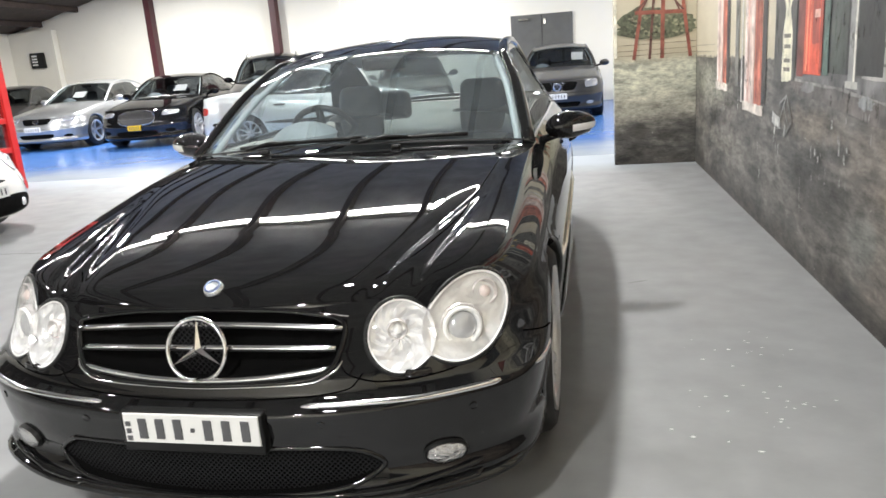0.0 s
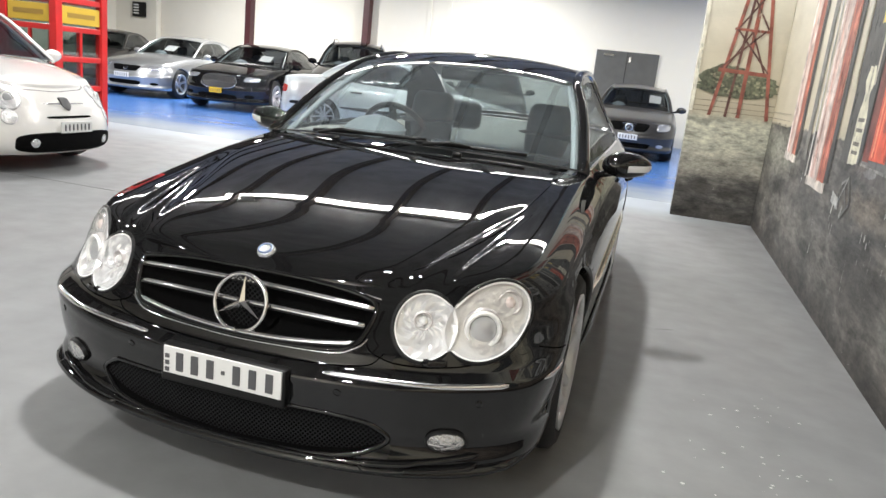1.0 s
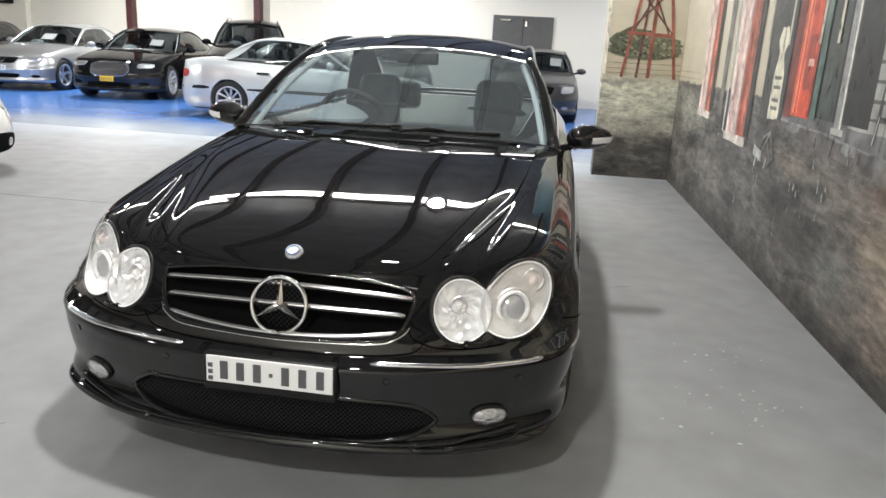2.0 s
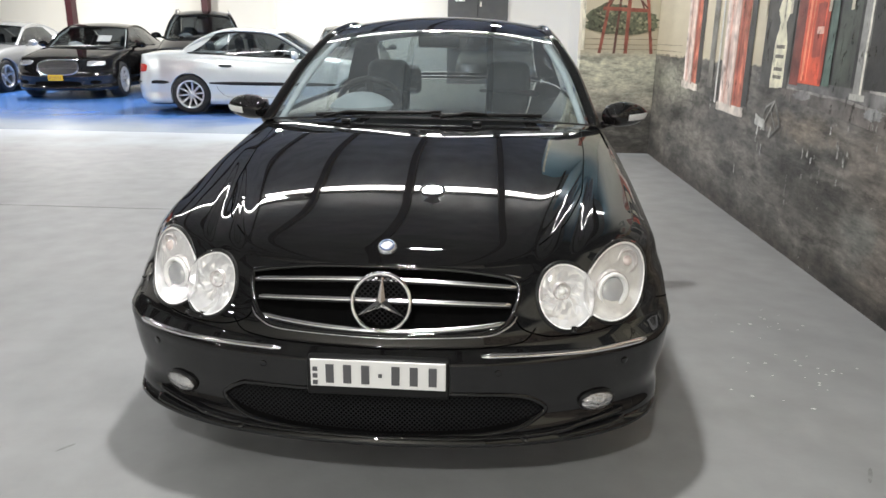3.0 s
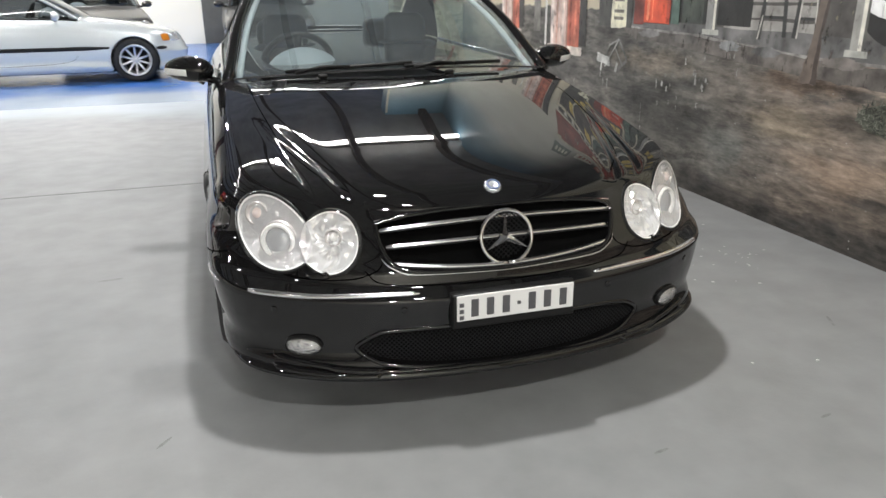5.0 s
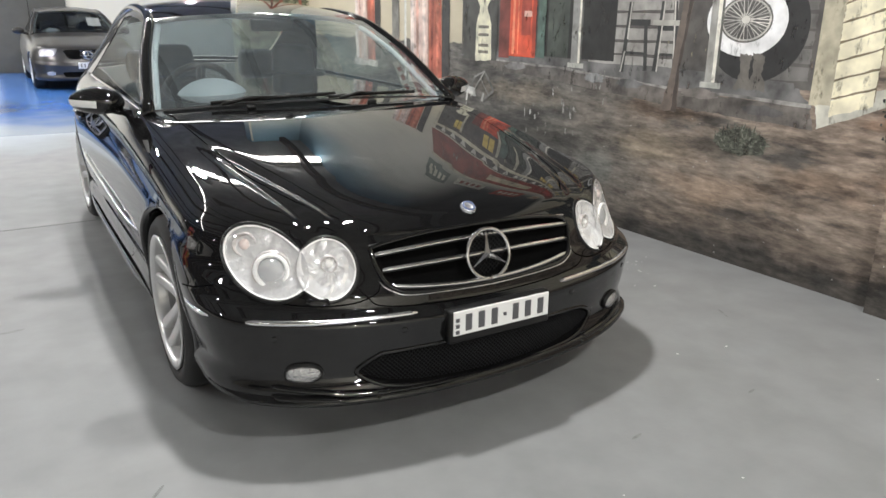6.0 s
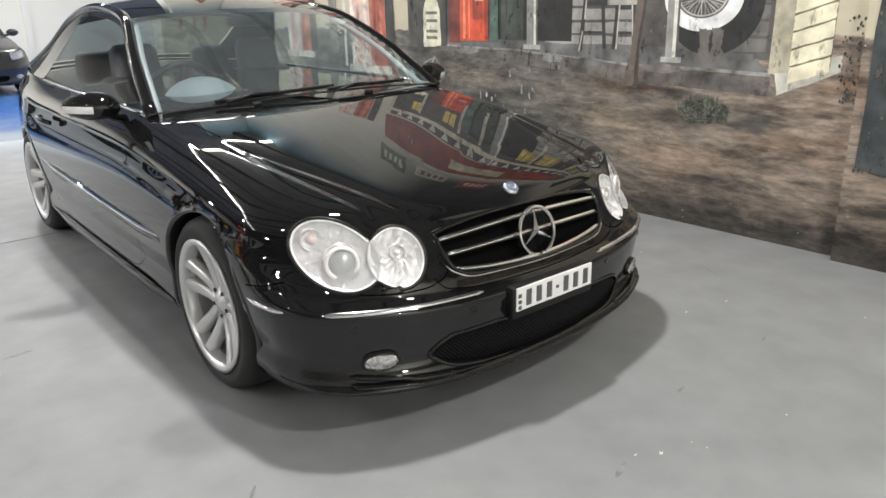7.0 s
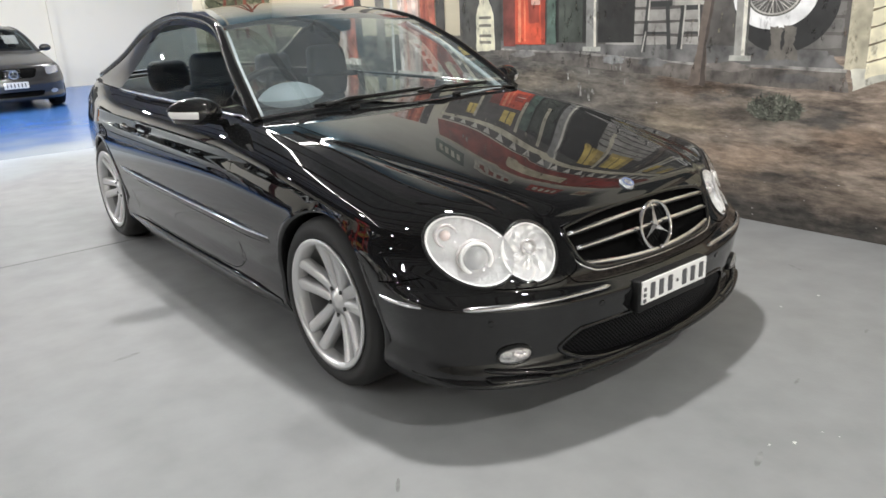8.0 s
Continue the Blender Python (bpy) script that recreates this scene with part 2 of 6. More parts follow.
def lerp(table, v):
    """Smooth reading of a short table of (key, value)."""
    if v <= table[0][0]:
        return table[0][1]
    for k, ((a, p), (b, q)) in enumerate(zip(table, table[1:])):
        if v <= b:
            sa = (q - table[k - 1][1]) / (b - table[k - 1][0]) if k else (q - p) / (b - a)
            sb = (table[k + 2][1] - p) / (table[k + 2][0] - a) if k + 2 < len(table) else (q - p) / (b - a)
            h, t = b - a, (v - a) / (b - a)
            return (2 * t**3 - 3 * t**2 + 1) * p + (t**3 - 2 * t**2 + t) * h * sa + (3 * t**2 - 2 * t**3) * q + (t**3 - t**2) * h * sb
    return table[-1][1]


# ---- the hall ----
def sheet(name, mat, pts, label="", category="", kind="", parent=None, smooth=False):
    """A flat piece with the given corners."""
    bm = bmesh.new()
    bm.faces.new([bm.verts.new(p) for p in pts])
    ob = mesh_object(name, bm, mat, smooth)
    if parent:
        ob.parent = parent
    return tagged(ob, label, category, "", kind)


BLUE_Y = 7.62
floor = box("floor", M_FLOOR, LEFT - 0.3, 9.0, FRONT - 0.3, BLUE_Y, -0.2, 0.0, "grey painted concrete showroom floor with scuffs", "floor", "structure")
box("floor_rear", M_BLUE, LEFT - 0.3, 9.0, BLUE_Y, BACK + 0.3, -0.2, 0.0, "glossy blue painted concrete floor", "floor", "structure")
box("wall_north", M_WHITE, LEFT, 9.0, BACK, BACK + 0.2, 0, 6.0, "white painted rear wall of the hall", "wall", "structure")
box("wall_west", M_WHITE, LEFT - 0.2, LEFT, FRONT - 0.2, BACK + 0.2, 0, 6.0, "white painted side wall", "wall", "structure")
box("wall_south", M_WHITE, LEFT, 9.0, FRONT - 0.2, FRONT, 0, 6.0, "white painted wall", "wall", "structure")
box("wall_east_rear", M_WHITE, 5.4, 5.6, 6.98, BACK, 0, 6.0, "white painted side wall", "wall", "structure")
for name, xa, xb, mat in (("ceiling_1", RIDGE_X, 9.0, M_CEIL), ("ceiling_2", LEFT - 0.3, RIDGE_X, M_CEILREAR)):
    bm = bmesh.new()
    for y0, y1 in ((FRONT - 0.3, BACK + 0.3),):
        q = [(xa, roof_z(xa)), (xb, roof_z(xb))]
        lo = [bm.verts.new((x, y, z)) for y in (y0, y1) for x, z in q]
        hi = [bm.verts.new((x, y, z + 0.15)) for y in (y0, y1) for x, z in q]
        for f in ((lo[0], lo[1], lo[3], lo[2]), (hi[0], hi[2], hi[3], hi[1]), (lo[0], lo[2], hi[2], hi[0]), (lo[1], hi[1], hi[3], lo[3]), (lo[0], hi[0], hi[1], lo[1]), (lo[2], lo[3], hi[3], hi[2])):
            bm.faces.new(f)
    tagged(mesh_object(name, bm, mat, False), "dark pitched ceiling of the hall", "ceiling", "", "structure")
for k in range(14):
    x = 1.85 - 1.25 * k
    z = roof_z(x)
    box("purlin", M_CEILREAR, x - 0.045, x + 0.045, FRONT, BACK - 0.01, z - 0.14, z - 0.004, "dark roof purlin", "beam", "structure")

# rear wall fittings
for x in (-10.83, -7.16):
    box("steel_column", M_MAROON, x - 0.085, x + 0.085, BACK - 0.26, BACK - 0.004, 0, roof_z(x) - 0.21, "maroon painted steel column against the rear wall", "column", "structure")
for x in (-5.4, -4.85, 2.4):
    box("wall_rib", M_WHITE, x - 0.06, x + 0.06, BACK - 0.05, BACK - 0.003, 0, 4.0, "white wall rib", "trim", "structure")
box("wall_pier", M_WHITE, LEFT + 0.004, -13.95, BACK - 0.22, BACK - 0.004, 0, 2.95, "white corner pier", "wall", "structure")
for x0, x1 in ((-10.66, -7.33), (-13.9, -11.0)):
    box("wall_panel", M_WHITE, x0, x1, BACK - 0.03, BACK - 0.003, 0, 3.4, "bright white wall panel between columns", "wall", "structure")
door = box("door_1", M_DOORGREY, -0.81, 0.75, BACK - 0.05, BACK - 0.004, 0.004, 2.25, "dark grey steel double door in the rear wall", "door", "structure")
box("door_seam", M_GAP, -0.035, -0.025, BACK - 0.056, BACK - 0.051, 0.01, 2.24, parent=door)
box("door_closer", M_CHROME, -0.62, -0.36, BACK - 0.10, BACK - 0.051, 2.12, 2.16, parent=door)
box("door_latch", M_CHROME, 0.02, 0.07, BACK - 0.09, BACK - 0.051, 2.0, 2.13, parent=door)
panel = box("intercom_box", M_PLASTIC, -14.75, -14.3, BACK - 0.30, BACK - 0.224, 1.92, 2.35, "black switch box on the white pier", "switch box", bevel=0.01)
for k in range(4):
    box("switch", M_PAPER, -14.70 + 0.0, -14.52, BACK - 0.306, BACK - 0.301, 2.0 + 0.08 * k, 2.04 + 0.08 * k, parent=panel)


def strip_light(x0, x1, y):
    """A tube lamp fixed under the sloping ceiling, between two purlins."""
    lamp = empty("strip_light", "white fluorescent strip light under the sloping ceiling", "light", group="ceiling strip lights")
    rows = []
    for x in (x0, x1):
        z = roof_z(x)
        rows.append([(x, y - 0.045, z - 0.002), (x, y - 0.045, z - 0.07), (x, y + 0.045, z - 0.07), (x, y + 0.045, z - 0.002)])
    bm = grid_bm(rows, close=True)
    bm.verts.ensure_lookup_table()
    bm.faces.new([bm.verts[k] for k in range(4)])
    bm.faces.new([bm.verts[4 + k] for k in range(4)])
    part("housing", bm, M_HOUSING, lamp, smooth=False)
    for o in (-0.022, 0.022):
        part("tube", tube_bm([(x0 + 0.01, y + o, roof_z(x0) - 0.10), (x1 - 0.01, y + o, roof_z(x1) - 0.10)], 0.018), M_TUBE, lamp, "glowing white tube")


for k in range(9):
    x = 1.85 - 1.25 * k
    strip_light(x - 1.25 + 0.055, x - 0.055, 5.94)
strip_light(1.90, RIGHT - 0.01, 5.94)


def high_bay(x, y, z):
    lamp = empty("high_bay_lamp", "round aluminium high-bay lamp hung out of view from the ceiling", "light", group="high-bay lamps")
    part("bell", lathe_bm([(0.15, z + 0.003), (0.17, z - 0.01), (0.13, z + 0.12), (0.06, z + 0.18), (0.0, z + 0.19)], 28, "z"), M_HOUSING, lamp)
    bm = lathe_bm([(0.012, z + 0.18), (0.012, roof_z(x) + 0.01)], 8, "z")
    part("rod", bm, M_HOUSING, lamp)
    for ob in (lamp, *lamp.children):
        if ob.type == "MESH":
            for v in ob.data.vertices:
                v.co.x, v.co.y = v.co.x + x, v.co.y + y


for x, y, z, watts in HIGH_BAYS:
    high_bay(x, y, z)


# ---- the painted wall ----
def mural_material(name, dark, mid, pale, sky_low=1.2, along="Y", washes=(), haze=0.02):
    """Painted outback ground: streaks of earth over charcoal, with a pale sky above a horizon."""
    m = bpy.data.materials.new(name)
    m.use_nodes = True
    nt = m.node_tree
    b = nt.nodes["Principled BSDF"]
    b.inputs["Roughness"].default_value = 0.5
    b.inputs["Specular IOR Level"].default_value = 0.35
    tex = nt.nodes.new("ShaderNodeTexCoord")
    sep = nt.nodes.new("ShaderNodeSeparateXYZ")
    nt.links.new(tex.outputs["Object"], sep.inputs[0])

    def streak(scale, sx, sy, sz, detail=9, rough=0.62):
        mp = nt.nodes.new("ShaderNodeMapping")
        mp.inputs["Scale"].default_value = (sx, sy, sz)
        n = nt.nodes.new("ShaderNodeTexNoise")
        n.inputs["Scale"].default_value, n.inputs["Detail"].default_value, n.inputs["Roughness"].default_value = scale, detail, rough
        n.inputs["Distortion"].default_value = 0.18
        nt.links.new(tex.outputs["Object"], mp.inputs[0])
        nt.links.new(mp.outputs[0], n.inputs["Vector"])
        return n.outputs["Fac"]

    def ramp(fac, stops):
        r = nt.nodes.new("ShaderNodeValToRGB")
        while len(r.color_ramp.elements) < len(stops):
            r.color_ramp.elements.new(0.5)
        for e, (p, c) in zip(r.color_ramp.elements, stops):
            e.position, e.color = p, (*c, 1)
        nt.links.new(fac, r.inputs[0])
        return r.outputs[0]

    def blend(fac, a, c):
        x = nt.nodes.new("ShaderNodeMix")
        x.data_type = "RGBA"
        nt.links.new(fac, x.inputs["Factor"])
        nt.links.new(a, x.inputs["A"])
        nt.links.new(c, x.inputs["B"])
        return x.outputs["Result"]

    def span(value, a, c):
        r = nt.nodes.new("ShaderNodeMapRange")
        r.interpolation_type = "SMOOTHSTEP"
        r.inputs["From Min"].default_value, r.inputs["From Max"].default_value = a, c
        nt.links.new(value, r.inputs["Value"])
        return r.outputs["Result"]

    earth = ramp(streak(2.3, 1.0, 0.8, 3.8, 9, 0.62), [(0.38, dark), (0.46, mid), (0.55, pale), (0.64, mid), (0.74, tuple(0.5 * (a + c) for a, c in zip(dark, mid)))])
    rust = ramp(streak(2.8, 1.0, 0.8, 3.6, 8, 0.6), [(0.3, (0.17, 0.105, 0.075)), (0.7, (0.36, 0.235, 0.165))])
    earth = blend(span(streak(1.3, 1.0, 1.0, 2.4, 8), 0.52, 0.70), earth, rust)
    grey = ramp(streak(1.9, 0.8, 0.7, 2.6, 8, 0.6), [(0.33, (0.050, 0.049, 0.047)), (0.47, (0.115, 0.112, 0.105)), (0.58, (0.205, 0.195, 0.178)), (0.68, (0.14, 0.133, 0.123))])
    far = nt.nodes.new("ShaderNodeMath")
    far.operation = "ADD"
    wob = nt.nodes.new("ShaderNodeMath")
    wob.operation = "MULTIPLY"
    wob.inputs[1].default_value = 3.0
    nt.links.new(streak(0.8, 1, 1, 1.4, 4), wob.inputs[0])
    nt.links.new(sep.outputs["Y"], far.inputs[0])
    nt.links.new(wob.outputs[0], far.inputs[1])
    ground = blend(span(far.outputs[0], 1.7, 3.7), earth, grey)
    low = nt.nodes.new("ShaderNodeMath")
    low.operation = "ADD"
    drip = nt.nodes.new("ShaderNodeMath")
    drip.operation = "MULTIPLY"
    drip.inputs[1].default_value = 0.5
    nt.links.new(streak(2.2, 1, 1, 0.6, 6), drip.inputs[0])
    nt.links.new(sep.outputs["Z"], low.inputs[0])
    nt.links.new(drip.outputs[0], low.inputs[1])
    foot = ramp(streak(6, 1, 1, 2), [(0.3, (0.03, 0.03, 0.03)), (0.7, (0.10, 0.09, 0.08))])
    ground = blend(span(low.outputs[0], 0.30, 0.46), foot, ground)
    # broad washes of paint with ragged edges
    rag, bend, place = nt.nodes.new("ShaderNodeTexNoise"), nt.nodes.new("ShaderNodeVectorMath"), nt.nodes.new("ShaderNodeVectorMath")
    rag.inputs["Scale"].default_value, rag.inputs["Detail"].default_value, rag.inputs["Roughness"].default_value = 3.2, 7, 0.62
    bend.operation, bend.inputs[1].default_value, bend.inputs[2].default_value = "MULTIPLY_ADD", (0.7, 0.7, 0.30), (-0.35, -0.35, -0.15)
    nt.links.new(tex.outputs["Object"], rag.inputs["Vector"])
    nt.links.new(rag.outputs["Color"], bend.inputs[0])
    nt.links.new(tex.outputs["Object"], place.inputs[0])
    nt.links.new(bend.outputs[0], place.inputs[1])
    for a, z, ra, rz, colour, strength in washes:
        off, squeeze, far_off = nt.nodes.new("ShaderNodeVectorMath"), nt.nodes.new("ShaderNodeVectorMath"), nt.nodes.new("ShaderNodeVectorMath")
        off.operation, squeeze.operation, far_off.operation = "SUBTRACT", "MULTIPLY", "LENGTH"
        off.inputs[1].default_value = (0, a, z) if along == "Y" else (a, 0, z)
        squeeze.inputs[1].default_value = (0, 1 / ra, 1 / rz) if along == "Y" else (1 / ra, 0, 1 / rz)
        nt.links.new(place.outputs[0], off.inputs[0])
        nt.links.new(off.outputs[0], squeeze.inputs[0])
        nt.links.new(squeeze.outputs[0], far_off.inputs[0])
        soft, tint = nt.nodes.new("ShaderNodeMapRange"), nt.nodes.new("ShaderNodeRGB")
        soft.interpolation_type = "SMOOTHSTEP"
        soft.inputs["From Min"].default_value, soft.inputs["From Max"].default_value = 1.0, 0.25
        soft.inputs["To Max"].default_value = strength
        nt.links.new(far_off.outputs["Value"], soft.inputs["Value"])
        tint.outputs[0].default_value = (*colour, 1)
        ground = blend(soft.outputs["Result"], ground, tint.outputs[0])
    grain = ramp(streak(2.6, 1.0, 0.85, 3.0, 12, 0.72), [(0.34, (0.32, 0.31, 0.30)), (0.43, (0.72, 0.71, 0.70)), (0.50, (0.98, 0.97, 0.95)), (0.58, (1.05, 1.03, 1.0)), (0.68, (1.45, 1.42, 1.38))])
    fine = ramp(streak(12.0, 1.0, 0.6, 2.2, 8, 0.7), [(0.32, (0.56, 0.56, 0.56)), (0.68, (1.40, 1.40, 1.40))])
    for layer in (grain, fine):
        brushed = nt.nodes.new("ShaderNodeMix")
        brushed.data_type, brushed.blend_type = "RGBA", "MULTIPLY"
        brushed.inputs["Factor"].default_value = 1.0
        nt.links.new(ground, brushed.inputs["A"])
        nt.links.new(layer, brushed.inputs["B"])
        ground = brushed.outputs["Result"]
    sky = ramp(span(sep.outputs["Z"], sky_low, 4.5), [(0.0, (0.62, 0.56, 0.42)), (0.35, (0.74, 0.71, 0.61)), (0.78, (0.68, 0.70, 0.65)), (1.0, (0.20, 0.38, 0.50))])
    cloud = ramp(streak(1.3, 1, 0.7, 2.2, 6), [(0.35, (0.86, 0.86, 0.86)), (0.65, (1, 1, 1))])
    def times(a, b):
        x = nt.nodes.new("ShaderNodeMath")
        x.operation = "MULTIPLY"
        nt.links.new(a, x.inputs[0])
        nt.links.new(b, x.inputs[1])
        return x.outputs[0]

    # unseen upper wall darkened so that the bonnet mirrors less pale sky
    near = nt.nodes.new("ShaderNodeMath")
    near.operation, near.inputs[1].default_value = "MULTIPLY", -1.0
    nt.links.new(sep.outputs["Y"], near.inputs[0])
    dark_top = ramp(streak(2.2, 1, 1, 0.7, 8, 0.65), [(0.35, (0.035, 0.040, 0.042)), (0.65, (0.11, 0.115, 0.11))])
    sky = blend(times(span(near.outputs[0], -3.6, -2.4), span(sep.outputs["Z"], 2.5, 2.9)), sky, dark_top)
    mul = nt.nodes.new("ShaderNodeMix")
    mul.data_type, mul.blend_type = "RGBA", "MULTIPLY"
    mul.inputs["Factor"].default_value = 1.0
    nt.links.new(sky, mul.inputs["A"])
    nt.links.new(cloud, mul.inputs["B"])
    edge = nt.nodes.new("ShaderNodeMath")
    edge.operation = "ADD"
    jag = nt.nodes.new("ShaderNodeMath")
    jag.operation = "MULTIPLY"
    jag.inputs[1].default_value = 0.10
    nt.links.new(streak(7, 1, 1, 1, 5), jag.inputs[0])
    nt.links.new(sep.outputs["Z"], edge.inputs[0])
    nt.links.new(jag.outputs[0], edge.inputs[1])
    total = blend(span(edge.outputs[0], sky_low - 0.5 * (haze - 0.02), sky_low + 0.5 * (haze + 0.02)), ground, mul.outputs["Result"])
    # flecks of bared plaster
    fleck = nt.nodes.new("ShaderNodeTexVoronoi")
    fleck.inputs["Scale"].default_value = 13.0
    nt.links.new(tex.outputs["Object"], fleck.inputs["Vector"])
    chip = nt.nodes.new("ShaderNodeMath")
    chip.operation = "LESS_THAN"
    chip.inputs[1].default_value = 0.05
    nt.links.new(fleck.outputs["Distance"], chip.inputs[0])
    spots = span(streak(1.7, 1, 1, 1, 3), 0.44, 0.56)
    both = nt.nodes.new("ShaderNodeMath")
    both.operation = "MULTIPLY"
    nt.links.new(chip.outputs[0], both.inputs[0])
    nt.links.new(spots, both.inputs[1])
    white = nt.nodes.new("ShaderNodeRGB")
    white.outputs[0].default_value = (0.50, 0.49, 0.46, 1)
    total = blend(both.outputs[0], total, white.outputs[0])
    nt.links.new(total, b.inputs["Base Color"])
    bp = nt.nodes.new("ShaderNodeBump")
    bp.inputs["Strength"].default_value, bp.inputs["Distance"].default_value = 0.25, 0.01
    nt.links.new(streak(14, 1, 1, 1, 6), bp.inputs["Height"])
    nt.links.new(bp.outputs["Normal"], b.inputs["Normal"])
    return m


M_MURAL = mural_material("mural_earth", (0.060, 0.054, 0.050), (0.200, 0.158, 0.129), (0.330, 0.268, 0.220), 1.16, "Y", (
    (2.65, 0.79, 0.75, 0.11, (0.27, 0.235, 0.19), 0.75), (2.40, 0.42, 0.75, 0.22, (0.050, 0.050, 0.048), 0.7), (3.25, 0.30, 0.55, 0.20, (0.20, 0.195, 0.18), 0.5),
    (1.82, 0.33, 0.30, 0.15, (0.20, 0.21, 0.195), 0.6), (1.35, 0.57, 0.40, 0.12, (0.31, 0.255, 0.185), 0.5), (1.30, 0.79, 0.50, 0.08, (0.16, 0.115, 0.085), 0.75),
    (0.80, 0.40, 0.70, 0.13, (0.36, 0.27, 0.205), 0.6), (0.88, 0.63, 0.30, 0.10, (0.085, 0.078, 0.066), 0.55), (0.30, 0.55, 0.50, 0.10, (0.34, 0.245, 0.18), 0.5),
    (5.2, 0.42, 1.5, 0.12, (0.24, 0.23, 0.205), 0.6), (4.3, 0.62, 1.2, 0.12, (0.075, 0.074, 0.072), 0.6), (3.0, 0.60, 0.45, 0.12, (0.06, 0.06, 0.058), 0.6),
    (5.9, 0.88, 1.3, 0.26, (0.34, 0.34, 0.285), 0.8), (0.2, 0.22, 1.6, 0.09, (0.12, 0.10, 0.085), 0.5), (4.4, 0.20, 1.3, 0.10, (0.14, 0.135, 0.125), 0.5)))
M_MURALEND = mural_material("mural_verge", (0.055, 0.049, 0.043), (0.205, 0.155, 0.118), (0.345, 0.272, 0.212), 1.16, "X", (
    (1.70, 0.98, 1.8, 0.46, (0.58, 0.585, 0.48), 1.0), (1.75, 0.62, 1.2, 0.20, (0.42, 0.41, 0.345), 0.8), (1.50, 0.34, 0.20, 0.10, (0.06, 0.057, 0.05), 0.8),
    (1.86, 0.32, 0.26, 0.10, (0.055, 0.052, 0.046), 0.8), (1.70, 0.12, 0.8, 0.10, (0.09, 0.086, 0.078), 0.6), (1.45, 1.08, 0.6, 0.05, (0.16, 0.165, 0.145), 0.6)), 0.16)
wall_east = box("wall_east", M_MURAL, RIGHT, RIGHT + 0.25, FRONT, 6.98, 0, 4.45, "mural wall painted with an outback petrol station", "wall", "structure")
wall_return = box("wall_return", M_MURALEND, 1.31, RIGHT - 0.004, 6.72, 6.97, 0, 4.45, "short return wall painted with a drilling derrick", "wall", "structure")
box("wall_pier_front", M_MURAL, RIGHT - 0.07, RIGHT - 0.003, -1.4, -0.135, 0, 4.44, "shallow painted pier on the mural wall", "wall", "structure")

PAINT_COUNT = [0]


def coat_material(key, colour, vary, scale):
    """Wall paint, mottled, dry-brushed and rubbed through in places."""
    colour = tuple(min(0.84, c * 1.28) for c in colour)
    mat = material(key, colour, 0.5, vary=min(0.6, vary + 0.15), scale=scale, second=tuple(c * (1 - 0.8 * vary) for c in colour), second_scale=3.5, bump=0.12, bump_scale=60)
    nt = mat.node_tree
    tex, bare, mix = nt.nodes.new("ShaderNodeTexCoord"), nt.nodes.new("ShaderNodeBsdfTransparent"), nt.nodes.new("ShaderNodeMixShader")
    squash, wear, ramp = nt.nodes.new("ShaderNodeMapping"), nt.nodes.new("ShaderNodeTexNoise"), nt.nodes.new("ShaderNodeMapRange")
    squash.inputs["Scale"].default_value = (1.0, 1.0, 0.45)
    wear.inputs["Scale"].default_value, wear.inputs["Detail"].default_value, wear.inputs["Roughness"].default_value = 17.0, 9.0, 0.7
    ramp.inputs["From Min"].default_value, ramp.inputs["From Max"].default_value = 0.57, 0.69
    ramp.inputs["To Max"].default_value = 0.75
    nt.links.new(tex.outputs["Object"], squash.inputs[0])
    nt.links.new(squash.outputs[0], wear.inputs["Vector"])
    nt.links.new(wear.outputs["Fac"], ramp.inputs["Value"])
    nt.links.new(ramp.outputs["Result"], mix.inputs[0])
    nt.links.new(nt.nodes["Principled BSDF"].outputs[0], mix.inputs[1])
    nt.links.new(bare.outputs[0], mix.inputs[2])
    nt.links.new(mix.outputs[0], nt.nodes["Material Output"].inputs[0])
    return mat


def paint(name, colour, pts, wall="east", vary=0.25, scale=9.0, step=None):
    """A painted patch of the mural: a thin coat on the wall, corners as (along, up)."""
    key = "mural_" + "_".join(f"{c:.3f}" for c in colour) + f"_{vary}"
    mat = bpy.data.materials.get(key) or coat_material(key, colour, vary, scale)
    PAINT_COUNT[0] += 1
    off = 0.0010 + 0.000009 * PAINT_COUNT[0] if step is None else step
    bm = bmesh.new()
    if wall == "east":
        vs = [bm.verts.new((RIGHT - off, a, b)) for a, b in pts]
    elif wall == "pier":
        vs = [bm.verts.new((RIGHT - 0.07 - off, a, b)) for a, b in pts]
    else:
        vs = [bm.verts.new((a, 6.72 - off, b)) for a, b in pts]
    bm.faces.new(vs)
    ob = part(name, bm, mat, wall_return if wall == "return" else wall_east, smooth=False)
    return ob


def quad(a0, a1, b0, b1, lean=0.0):
    return [(a0, b0), (a1, b0), (a1 + lean, b1), (a0 + lean, b1)]


def disc(cx, cy, rx, ry=None, n=36, rough=0.0):
    ry = ry or rx
    return [(cx + rx * (1 + rough * random.uniform(-1, 1)) * math.cos(2 * math.pi * k / n), cy + ry * (1 + rough * random.uniform(-1, 1)) * math.sin(2 * math.pi * k / n)) for k in range(n)]


def wobble(pts, amount=0.006, n=6):
    """Hand-painted edges."""
    out = []
    for (a, b), (c, d) in zip(pts, pts[1:] + pts[:1]):
        for k in range(n):
            f = k / n
            out.append((a + (c - a) * f + random.uniform(-amount, amount), b + (d - b) * f + random.uniform(-amount, amount)))
    return out


